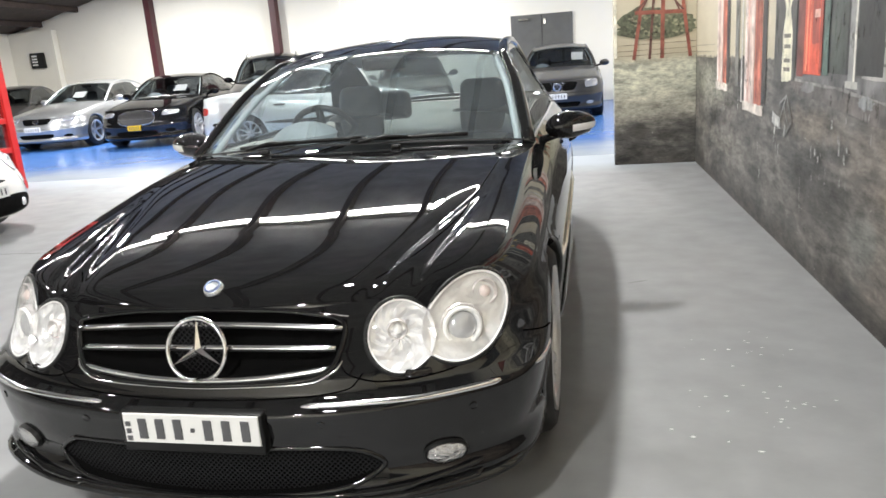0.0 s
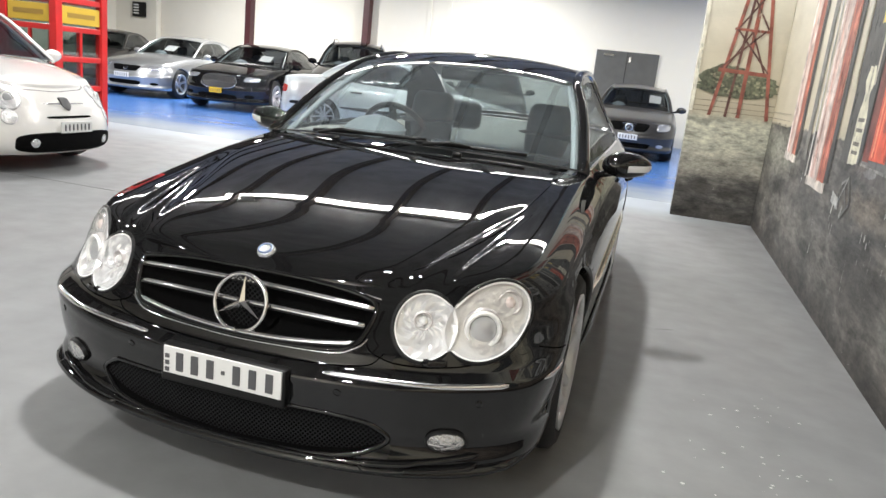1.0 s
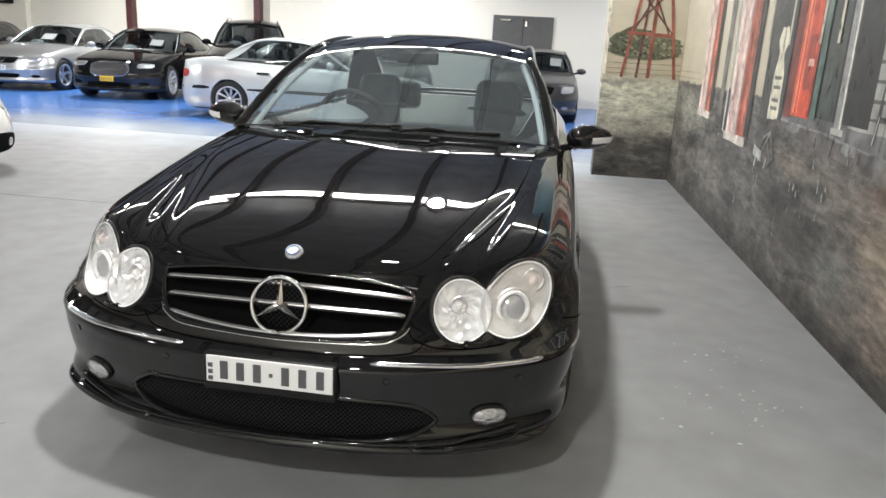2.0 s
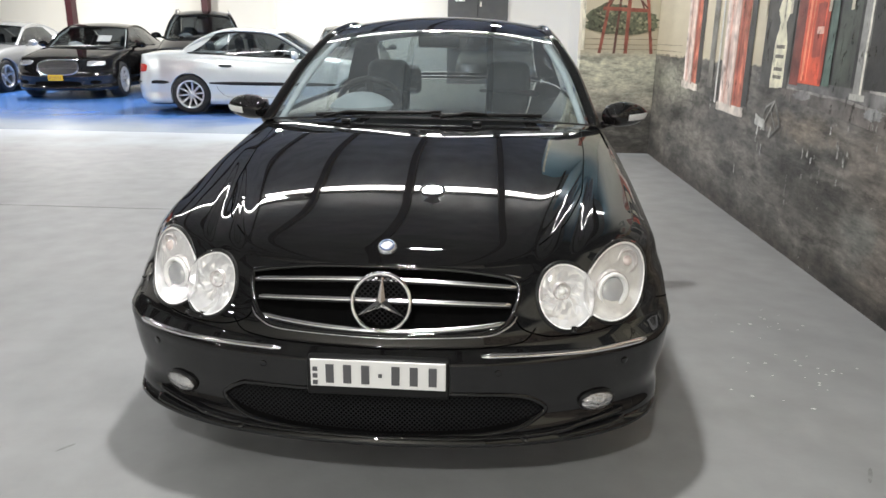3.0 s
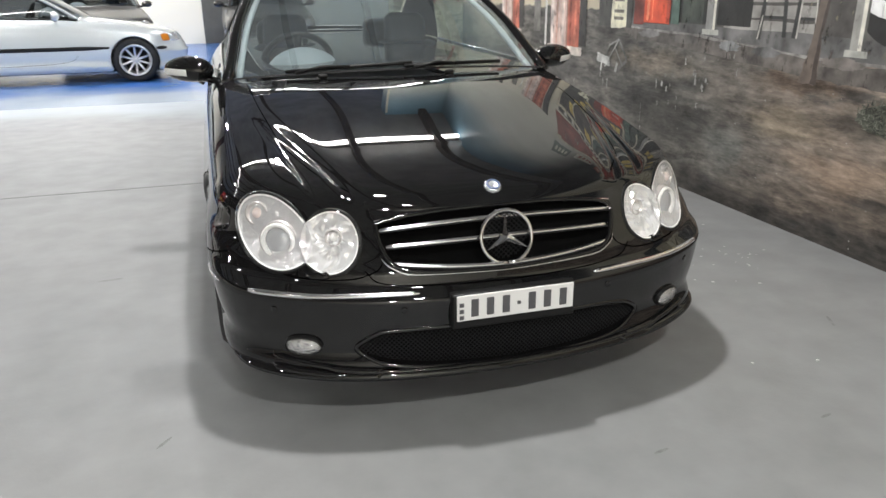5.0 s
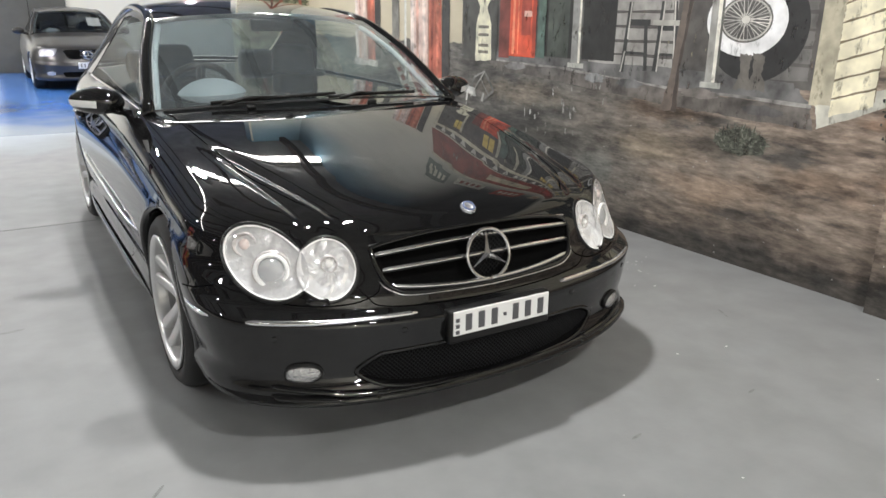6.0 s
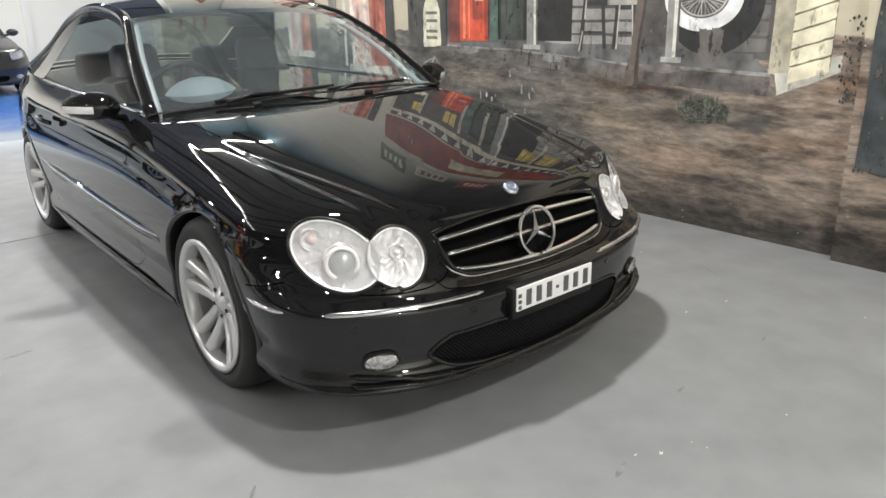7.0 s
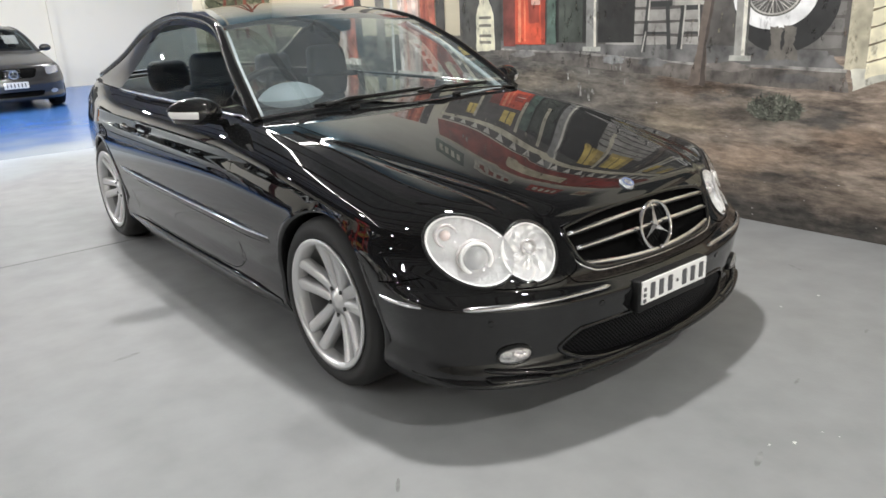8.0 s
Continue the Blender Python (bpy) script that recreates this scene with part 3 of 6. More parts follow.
# station building: shaded front under its verandah, up to the sign band
paint("painted_wall", (0.075, 0.07, 0.065), quad(0.33, 3.45, 0.99, 2.25))
for k in range(9):
    z = 1.03 + 0.085 * k
    paint("painted_board", (0.27, 0.26, 0.243), wobble(quad(1.22, 1.93, z, z + 0.068), 0.004))
    paint("painted_board", (0.115, 0.11, 0.104), wobble(quad(0.37, 0.90, z, z + 0.070), 0.004))
paint("painted_doorway", (0.018, 0.018, 0.017), quad(1.70, 2.40, 1.06, 2.0))
paint("painted_doorway", (0.05, 0.06, 0.05), quad(2.14, 2.36, 1.06, 1.95))
paint("painted_window", (0.35, 0.27, 0.10), quad(1.30, 1.55, 1.75, 2.02))
paint("painted_window", (0.40, 0.30, 0.11), quad(1.62, 1.80, 1.78, 2.02))
paint("painted_window", (0.30, 0.28, 0.20), quad(0.50, 0.82, 1.75, 2.05))
# verandah floor and its edge
paint("painted_porch", (0.125, 0.123, 0.121), wobble([(3.5, 1.02), (3.1, 1.085), (0.45, 1.02), (0.33, 0.915), (1.25, 0.935), (2.16, 0.99), (3.1, 1.01)], 0.010), vary=0.4)
paint("painted_porch_edge", (0.125, 0.112, 0.102), wobble([(3.1, 1.01), (2.16, 0.985), (1.25, 0.932), (0.77, 0.918), (0.33, 0.912), (0.31, 0.805), (0.76, 0.812), (1.06, 0.822), (2.15, 0.892), (2.95, 0.932)], 0.008), vary=0.45, scale=14)
paint("painted_porch_rim", (0.26, 0.25, 0.235), wobble([(3.1, 1.02), (2.16, 0.995), (1.25, 0.942), (0.33, 0.922), (0.33, 0.908), (1.25, 0.926), (2.16, 0.980), (3.1, 1.006)], 0.004), vary=0.5, scale=14)
for a, c in ((2.72, (0.21, 0.205, 0.20)), (2.30, (0.15, 0.14, 0.13)), (1.86, (0.22, 0.225, 0.225)), (1.55, (0.13, 0.13, 0.128)), (1.02, (0.20, 0.18, 0.165)), (0.60, (0.105, 0.10, 0.098))):
    b = 0.925 + 0.032 * (a - 1.2) if a > 0.8 else 0.865
    paint("painted_porch_smudge", c, disc(a, b, random.uniform(0.09, 0.15), 0.028, 26, 0.22), vary=0.5, scale=14)
# corner post, cream boards and footing
paint("painted_footing", (0.47, 0.46, 0.40), wobble([(0.315, 0.93), (0.24, 0.955), (-0.02, 1.03), (-0.025, 0.945), (0.285, 0.808)], 0.004))
paint("painted_cream_wall", (0.16, 0.13, 0.08), quad(0.03, 0.24, 0.96, 2.3))
for k in range(-1, 15):
    z = 0.975 + 0.088 * k
    paint("painted_cream_board", (0.64, 0.595, 0.44), wobble([(0.238, z - 0.012), (0.034, z + 0.055), (0.034, z + 0.132), (0.238, z + 0.066)], 0.003), vary=0.12)
paint("painted_corner_post", (0.37, 0.34, 0.255), wobble(quad(0.238, 0.345, 0.925, 2.3, 0.01), 0.004))
# stool and chair
for a0, b0, a1, b1, w in ((1.625, 1.0, 1.585, 1.42, .016), (1.43, 1.02, 1.455, 1.30, .014), (1.60, 1.30, 1.42, 1.30, .018), (1.36, 1.02, 1.33, 1.42, .014), (1.205, 1.03, 1.24, 1.42, .014), (1.36, 1.27, 1.21, 1.27, .014), (1.60, 1.12, 1.45, 1.12, .008), (1.35, 1.12, 1.22, 1.12, .008)):
    dx, dy = a1 - a0, b1 - b0
    l = math.hypot(dx, dy)
    nx, ny = -dy / l * w, dx / l * w
    paint("painted_chair_bar", (0.034, 0.035, 0.035), [(a0 + nx, b0 + ny), (a0 - nx, b0 - ny), (a1 - nx, b1 - ny), (a1 + nx, b1 + ny)])
for a0, b0, a1, b1 in ((1.640, 1.0, 1.615, 1.13), (1.600, 1.20, 1.585, 1.42), (1.345, 1.02, 1.325, 1.42), (1.225, 1.10, 1.25, 1.42)):
    paint("painted_chair_light", (0.46, 0.45, 0.41), [(a0, b0), (a0 - .011, b0), (a1 - .011, b1), (a1, b1)], vary=0.3)
paint("painted_chair_seat", (0.33, 0.32, 0.29), quad(1.20, 1.40, 1.285, 1.315))
# spoked wheel with a white wall and its stump
paint("painted_tyre", (0.022, 0.022, 0.022), disc(0.700, 1.290, 0.300, 0.285), vary=0.1)
paint("painted_whitewall", (0.74, 0.73, 0.66), disc(0.765, 1.318, 0.245, 0.185), vary=0.08)
paint("painted_wheel_well", (0.10, 0.098, 0.09), disc(0.765, 1.322, 0.160, 0.118), vary=0.1)
paint("painted_wheel_rim", (0.40, 0.39, 0.36), disc(0.765, 1.322, 0.150, 0.109), vary=0.2)
paint("painted_wheel_gap", (0.085, 0.082, 0.078), disc(0.765, 1.322, 0.140, 0.100), vary=0.2)
for k in range(36):
    a = math.pi * k / 18
    t = a + (0.35 if k % 2 else -0.35)
    c, n, d, e = math.cos(a), math.sin(a), math.cos(t), math.sin(t)
    paint("painted_spoke", random.choice(((0.42, 0.41, 0.38), (0.30, 0.29, 0.27), (0.52, 0.50, 0.46))), [(0.765 + 0.022 * d - 0.0022 * n, 1.322 + 0.017 * e + 0.0022 * c), (0.765 + 0.142 * c - 0.0022 * n, 1.322 + 0.102 * n + 0.0022 * c), (0.765 + 0.142 * c + 0.0022 * n, 1.322 + 0.102 * n - 0.0022 * c), (0.765 + 0.022 * d + 0.0022 * n, 1.322 + 0.017 * e - 0.0022 * c)], vary=0.1)
paint("painted_hub", (0.5, 0.49, 0.45), disc(0.765, 1.322, 0.026, 0.02, 16), vary=0.1)
for cx in (0.74, 0.66):
    paint("painted_stump", (0.125, 0.115, 0.102), wobble([(cx + 0.05, 0.965), (cx - 0.07, 0.965), (cx - 0.03, 1.05), (cx - 0.045, 1.14), (cx + 0.03, 1.155), (cx + 0.022, 1.05)], 0.006))
# verandah posts
for y, w, c in ((0.948, 0.034, (0.28, 0.275, 0.255)), (2.06, 0.044, (0.25, 0.25, 0.24))):
    z0 = 0.975 if y < 1.5 else 1.02
    paint("painted_post", c, quad(y - w, y + w, z0, 2.3, 0.015))
    paint("painted_post_shade", (0.10, 0.10, 0.09), quad(y - w - 0.016, y - w, z0, 2.3, 0.015))
    paint("painted_post_light", (0.62, 0.60, 0.53), wobble(quad(y - w, y - w + 0.022, z0, 2.3, 0.015), 0.002), vary=0.15)
    paint("painted_post_foot", (0.36, 0.36, 0.33), quad(y - w - 0.04, y + w + 0.03, z0 - 0.02, z0 + 0.012))
# leaning trunk
paint("painted_trunk", (0.115, 0.092, 0.078), wobble([(1.285, 0.80), (1.16, 0.80), (1.165, 1.05), (1.115, 1.44), (1.035, 2.1), (1.095, 2.1), (1.185, 1.44), (1.23, 1.0)], 0.006))
paint("painted_trunk_shade", (0.05, 0.04, 0.034), wobble([(1.20, 0.80), (1.16, 0.80), (1.165, 1.05), (1.115, 1.44), (1.035, 2.1), (1.055, 2.1), (1.14, 1.44), (1.185, 1.0)], 0.005), vary=0.4)
paint("painted_bush_shade", (0.085, 0.087, 0.070), disc(0.70, 0.684, 0.165, 0.072, 40, 0.12), vary=0.5, scale=40)
# spiky bush: many short blades
for k in range(290):
    a, r = random.uniform(0, 2 * math.pi), math.sqrt(random.random())
    y, z = 0.70 + 0.165 * r * math.cos(a), 0.690 + 0.075 * r * math.sin(a)
    t, l = random.uniform(0, math.pi), random.uniform(0.018, 0.040)
    c = random.choice(((0.055, 0.058, 0.046), (0.08, 0.085, 0.068), (0.16, 0.165, 0.135), (0.045, 0.047, 0.039)))
    paint("painted_bush_blade", c, [(y - 0.006 * math.sin(t), z - 0.006 * math.cos(t)), (y + l * math.cos(t), z + l * math.sin(t)), (y + 0.006 * math.sin(t), z + 0.006 * math.cos(t))], vary=0.3, step=0.0075 + 0.0002 * (k % 8))
# red machine, white pump, bowsers
paint("painted_red_machine", (0.52, 0.075, 0.035), quad(2.49, 2.80, 1.045, 1.72), vary=0.15)
paint("painted_machine_light", (0.66, 0.22, 0.12), wobble(quad(2.735, 2.765, 1.06, 1.70), 0.004), vary=0.2)
paint("painted_machine_light", (0.62, 0.18, 0.09), wobble(quad(2.69, 2.705, 1.06, 1.70), 0.004), vary=0.2)
paint("painted_machine_shade", (0.30, 0.045, 0.025), wobble(quad(2.49, 2.53, 1.05, 1.70), 0.006), vary=0.2)
paint("painted_machine_panel", (0.30, 0.05, 0.03), wobble(quad(2.55, 2.66, 1.20, 1.50), 0.006), vary=0.25)
paint("painted_teal_pillar", (0.085, 0.135, 0.112), wobble(quad(2.385, 2.47, 1.05, 2.0), 0.006), vary=0.3)
paint("painted_machine_side", (0.16, 0.04, 0.03), quad(2.80, 2.93, 1.03, 1.70))
paint("painted_bar", (0.58, 0.36, 0.30), quad(2.54, 2.63, 1.33, 1.37))
paint("painted_pump_shade", (0.06, 0.06, 0.055), quad(2.96, 3.42, 1.0, 1.9))
paint("painted_pump", (0.60, 0.58, 0.45), wobble([(3.03, 1.0), (3.25, 0.985), (3.24, 1.28), (3.19, 1.40), (3.25, 1.48), (3.20, 1.56), (3.08, 1.56), (3.03, 1.48), (3.10, 1.40), (3.04, 1.28)], 0.006), vary=0.12)
for z in (1.05, 1.10, 1.18, 1.24):
    paint("painted_bar", (0.16, 0.15, 0.12), quad(3.07, 3.21, z, z + 0.022))
for y0, ym, y1, z0, top in ((3.76, 3.98, 4.30, 0.77, 2.5), (5.02, 5.18, 5.46, 0.87, 2.45)):
    paint("painted_bowser_shade", (0.05, 0.048, 0.045), quad(y0 - 0.12, y0, z0 + 0.05, top, 0.0))
    paint("painted_bowser_side", (0.40, 0.115, 0.075), wobble(quad(y0, ym, z0 + 0.01, top, 0.02), 0.006), vary=0.2)
    paint("painted_bowser_front", (0.55, 0.42, 0.37), wobble(quad(ym, y1, z0, top, 0.02), 0.006), vary=0.16)
    paint("painted_bowser_foot", (0.55, 0.50, 0.45), wobble(quad(y0 - 0.06, y1 + 0.05, z0 - 0.03, z0 + 0.035), 0.006))
    paint("painted_bowser_seam", (0.30, 0.17, 0.13), quad(ym - 0.012, ym + 0.014, z0 + 0.02, top, 0.02))
    for f, w, c in ((0.16, 0.05, (0.66, 0.55, 0.50)), (0.55, 0.035, (0.50, 0.30, 0.24)), (0.80, 0.06, (0.64, 0.56, 0.52))):
        a = ym + f * (y1 - ym)
        paint("painted_bowser_streak", c, wobble(quad(a, a + w, z0 + 0.04, top, 0.02), 0.008), vary=0.35)
    for f, w, c in ((0.2, 0.05, (0.50, 0.17, 0.11)), (0.62, 0.04, (0.30, 0.085, 0.06))):
        a = y0 + f * (ym - y0)
        paint("painted_bowser_streak", c, wobble(quad(a, a + w, z0 + 0.04, top, 0.02), 0.008), vary=0.35)
paint("painted_thin_pole", (0.5, 0.5, 0.47), quad(4.38, 4.42, 0.79, 2.3))
paint("painted_thin_pole", (0.16, 0.155, 0.14), quad(4.52, 4.66, 0.9, 2.3))
for a0, b0, a1, b1, w, c in ((3.11, 0.91, 2.98, 0.77, .010, (0.16, 0.16, 0.15)), (2.98, 0.77, 3.14, 0.67, .012, (0.17, 0.165, 0.155)), (3.25, 0.86, 3.32, 0.71, .010, (0.13, 0.13, 0.12)), (3.25, 0.86, 3.11, 0.91, .008, (0.20, 0.20, 0.19)),
                            (3.11, 0.91, 3.30, 0.70, .007, (0.30, 0.30, 0.28)), (3.17, 0.86, 3.04, 0.72, .006, (0.24, 0.235, 0.22)), (3.14, 0.67, 3.12, 0.74, .014, (0.45, 0.45, 0.42)), (3.36, 0.66, 3.34, 0.76, .012, (0.42, 0.42, 0.39))):
    l = math.hypot(a1 - a0, b1 - b0)
    nx, ny = -(b1 - b0) / l * w, (a1 - a0) / l * w
    paint("painted_frame_bar", c, wobble([(a0 + nx, b0 + ny), (a0 - nx, b0 - ny), (a1 - nx, b1 - ny), (a1 + nx, b1 + ny)], 0.003), vary=0.4)
paint("painted_can", (0.44, 0.44, 0.42), wobble([(3.43, 0.73), (3.22, 0.70), (3.24, 0.77), (3.42, 0.80)], 0.006), vary=0.35)
# verandah roof, sign band and bunting above
paint("painted_roof", (0.24, 0.05, 0.035), [(0.0, 2.22), (3.5, 2.28), (3.4, 2.62), (0.1, 2.52)], vary=0.3)
for k in range(20):
    y = 0.12 + 0.165 * k
    paint("painted_pennant", (0.60, 0.58, 0.52), [(y, 2.23), (y + 0.09, 2.235), (y + 0.045, 2.13)], vary=0.1)
paint("painted_sign", (0.42, 0.05, 0.035), quad(0.5, 1.3, 2.33, 2.46), vary=0.2)
paint("painted_sign", (0.50, 0.45, 0.32), quad(1.7, 2.5, 2.36, 2.50), vary=0.2)
# upper front: cream fascia, hoardings, lettering as plain bars, fanlights
paint("painted_fascia", (0.56, 0.52, 0.40), wobble([(0.05, 2.05), (3.5, 2.11), (3.5, 2.17), (0.05, 2.11)], 0.004), vary=0.15)
for y, w in ((0.55, 0.14), (0.86, 0.10), (1.36, 0.16), (1.68, 0.12), (2.56, 0.15), (3.05, 0.12)):
    paint("painted_fanlight", (0.58, 0.44, 0.12), quad(y, y + w, 1.80, 2.02), vary=0.2)
    paint("painted_glazing_bar", (0.08, 0.07, 0.05), quad(y + w * .46, y + w * .54, 1.80, 2.02), vary=0.1)
for y, w, z, h, c in ((0.62, 0.50, 2.66, 0.22, (0.50, 0.44, 0.30)), (1.45, 0.62, 2.70, 0.26, (0.36, 0.06, 0.04)), (2.35, 0.55, 2.68, 0.20, (0.52, 0.50, 0.42)), (3.05, 0.40, 2.72, 0.24, (0.14, 0.18, 0.15))):
    paint("painted_hoarding", c, wobble(quad(y, y + w, z, z + h), 0.006), vary=0.2)
    for k in range(4):
        f = y + w * (0.14 + 0.20 * k)
        paint("painted_bar", (0.68, 0.64, 0.52) if c[0] < 0.4 else (0.25, 0.07, 0.05), quad(f, f + w * 0.12, z + h * 0.28, z + h * 0.72), vary=0.15)
for y in (0.48, 0.98, 1.58, 2.22, 2.48, 3.02, 3.46):
    paint("painted_upper_post", (0.46, 0.43, 0.34), quad(y, y + 0.035, 1.45, 2.06), vary=0.15)
paint("painted_gutter", (0.50, 0.47, 0.36), wobble([(0.08, 2.52), (3.42, 2.62), (3.42, 2.655), (0.08, 2.555)], 0.004), vary=0.15)
# scrub and a dark trunk past the corner
paint("painted_tree", (0.042, 0.048, 0.050), wobble([(-0.18, 0.50), (-0.45, 0.45), (-0.42, 2.4), (-0.20, 2.4)], 0.012), "pier", vary=0.35)
for k in range(110):
    on_pier = k % 3 == 0
    y, z = (random.uniform(-0.46, -0.16), 0.48 + 0.5 * random.random() ** 2) if on_pier else (random.uniform(-0.125, -0.01), 0.80 + 0.42 * random.random() ** 1.5)
    c = random.choice(((0.030, 0.034, 0.034), (0.045, 0.050, 0.046), (0.075, 0.080, 0.068)))
    paint("painted_scrub_dab", c, disc(y, z, random.uniform(0.003, 0.007), random.uniform(0.004, 0.010), 8, 0.3), "pier" if on_pier else "east", vary=0.4, scale=30)
# fence and derrick on the return
for z in (1.16, 1.21, 1.27):
    paint("painted_fence_wire", (0.30, 0.27, 0.20), quad(1.33, 2.15, z, z + 0.010), "return")
    paint("painted_fence_wire", (0.30, 0.27, 0.20), quad(5.6, 6.7, z - 0.05, z - 0.042))
for cx, cy, rx, ry in ((1.62, 1.50, 0.26, 0.15), (1.98, 1.46, 0.24, 0.13), (1.80, 1.42, 0.40, 0.10)):
    paint("painted_foliage", (0.12, 0.13, 0.085), disc(min(cx, 2.14 - rx), cy, rx, ry, 40, 0.12), "return", vary=0.5, scale=30)
for k in range(90):
    a, r = random.uniform(0, 6.28), math.sqrt(random.random())
    x, z = 1.76 + 0.36 * r * math.cos(a), 1.47 + 0.13 * r * math.sin(a)
    paint("painted_leaf_dab", random.choice(((0.06, 0.07, 0.045), (0.18, 0.19, 0.12), (0.25, 0.25, 0.17))), disc(x, z, 0.018, 0.012, 7), "return", vary=0.1)


def derrick_bar(a0, b0, a1, b1, w, c):
    dx, dy = a1 - a0, b1 - b0
    l = math.hypot(dx, dy)
    nx, ny = -dy / l * w, dx / l * w
    paint("painted_derrick_bar", c, [(a0 + nx, b0 + ny), (a0 - nx, b0 - ny), (a1 - nx, b1 - ny), (a1 + nx, b1 + ny)], "return")


RED, DARK = (0.27, 0.085, 0.06), (0.10, 0.045, 0.036)
for a0, a1, w, c in ((1.517, 1.725, .019, RED), (1.68, 1.775, .015, DARK), (1.807, 1.83, .022, RED), (2.094, 1.905, .019, RED)):
    derrick_bar(a0, 1.12, a0 + (a1 - a0) * 1.507, 3.2, w * 0.9, c)
derrick_bar(1.53, 1.60, 2.04, 1.58, .020, RED)
derrick_bar(1.62, 2.02, 1.97, 2.01, .013, RED)
for a0, b0, a1, b1 in ((1.55, 1.62, 1.93, 2.02), (2.02, 1.60, 1.65, 2.02), (1.66, 2.03, 1.90, 2.4), (1.95, 2.03, 1.72, 2.4), (1.60, 1.62, 1.80, 2.0), (1.98, 1.6, 1.80, 2.0)):
    derrick_bar(a0, b0, a1, b1, .009, DARK)
for y, z0, l in ((5.0, 0.72, 0.3), (4.55, 0.70, 0.22), (3.3, 0.62, 0.25), (2.55, 0.6, 0.3), (2.2, 0.75, 0.35), (2.05, 0.6, 0.2), (2.43, 0.62, 0.16), (2.38, 0.52, 0.12), (2.08, 0.64, 0.16), (2.02, 0.78, 0.14), (1.84, 0.93, 0.14), (1.75, 0.85, 0.25), (2.75, 0.35, 0.2), (3.75, 0.42, 0.25)):
    for k in range(3):
        a, b = y + random.uniform(-.08, .08), z0 + random.uniform(-.1, .1)
        paint("painted_drip", random.choice(((0.20, 0.195, 0.18), (0.34, 0.34, 0.32), (0.27, 0.265, 0.25))), wobble(quad(a, a + random.uniform(.006, .016), b, b + l * random.uniform(.1, .35)), 0.005), vary=0.5, scale=25)
paint("painted_edge_band", (0.62, 0.60, 0.50), quad(1.312, 1.345, 1.15, 4.4), "return", vary=0.1)


# ---- cars ----
from mathutils.bvhtree import BVHTree

FX = [0, .06, .12, .18, .24, .30, .36, .42, .48, .54, .60, .66, .72, .77, .82, .86, .90, .935, .965]


def side_loop(sp, v, n=120):
    """Half of a car's plan outline at the height share v, from the middle of the nose to the middle of the tail."""
    nose, tail, w = lerp(sp["nose"], v), lerp(sp["tail"], v), sp["half"] * lerp(sp["wide"], v)
    f2, f5, r2, r5 = sp["curve"]
    f5 = lerp(sp["corner"], v) if "corner" in sp else f5
    pts = [Vector((w * f, nose + f2 * (w * f) ** 2 + f5 * (w * f) ** 5)) for f in FX]
    end = w * (lerp(sp["plan"], 0.97) if sp.get("fine") else 1.0)
    back = [Vector((end * f, tail - r2 * (end * f) ** 2 - r5 * (end * f) ** 5)) for f in FX]
    ya, yb = pts[-1].y + 0.09, back[-1].y - 0.09
    for k in range(n):
        y = ya + (yb - ya) * k / (n - 1)
        pts.append(Vector((w * lerp(sp["plan"], y / sp["long"]), y)))
    pts += back[::-1]
    for _ in range(4):
        pts = [pts[0]] + [(a + 2 * b + c) / 4 for a, b, c in zip(pts, pts[1:], pts[2:])] + [pts[-1]]
    if sp.get("fine"):
        # three steps for one round the nose, along a smooth curve
        head, last = [], len(FX) + 12
        for k in range(last):
            p0 = pts[k - 1] if k else Vector((-pts[1].x, pts[1].y))
            p1, p2, p3 = pts[k], pts[k + 1], pts[k + 2]
            for t in (0, 1 / 3, 2 / 3):
                head.append(0.5 * (2 * p1 + (p2 - p0) * t + (2 * p0 - 5 * p1 + 4 * p2 - p3) * t * t + (3 * p1 - p0 - 3 * p2 + p3) * t ** 3))
        pts = head + pts[last:]
    return pts


def crease(sp, x, y):
    """Two furrows that run back from the headlamps towards the screen's corner, steep on their outer side."""
    x, y = abs(x) * 0.872 / sp["half"], y * 4.6 / sp["long"]
    fade = max(0.0, min(1.0, (1.12 - y) / 0.75))
    fade *= fade * (3 - 2 * fade)
    depth = 0.0
    for line, inner, share in ((0.450 + 0.28 * (y - 0.2), 0.036, 1.0), (0.543 + 0.18 * (y - 0.2), 0.042, 1.2)):
        u = x - line
        depth += share * math.exp(-((u / (inner if u < 0 else 0.011)) ** 2))
    swell = 1.1 * math.exp(-(((x - 0.660 - 0.14 * (y - 0.2)) / 0.075) ** 2))
    return sp["crease"] * fade * (swell - depth)


def eased(table, y):
    """A table read with its kinks smoothed out along the bonnet."""
    h = min(0.13, max(0.0, (y - 0.15) * 0.42))
    taps = [(k / 4, math.exp(-k * k / 32)) for k in range(-9, 10)]
    return sum(lerp(table, y + h * d) * w for d, w in taps) / sum(w for d, w in taps)


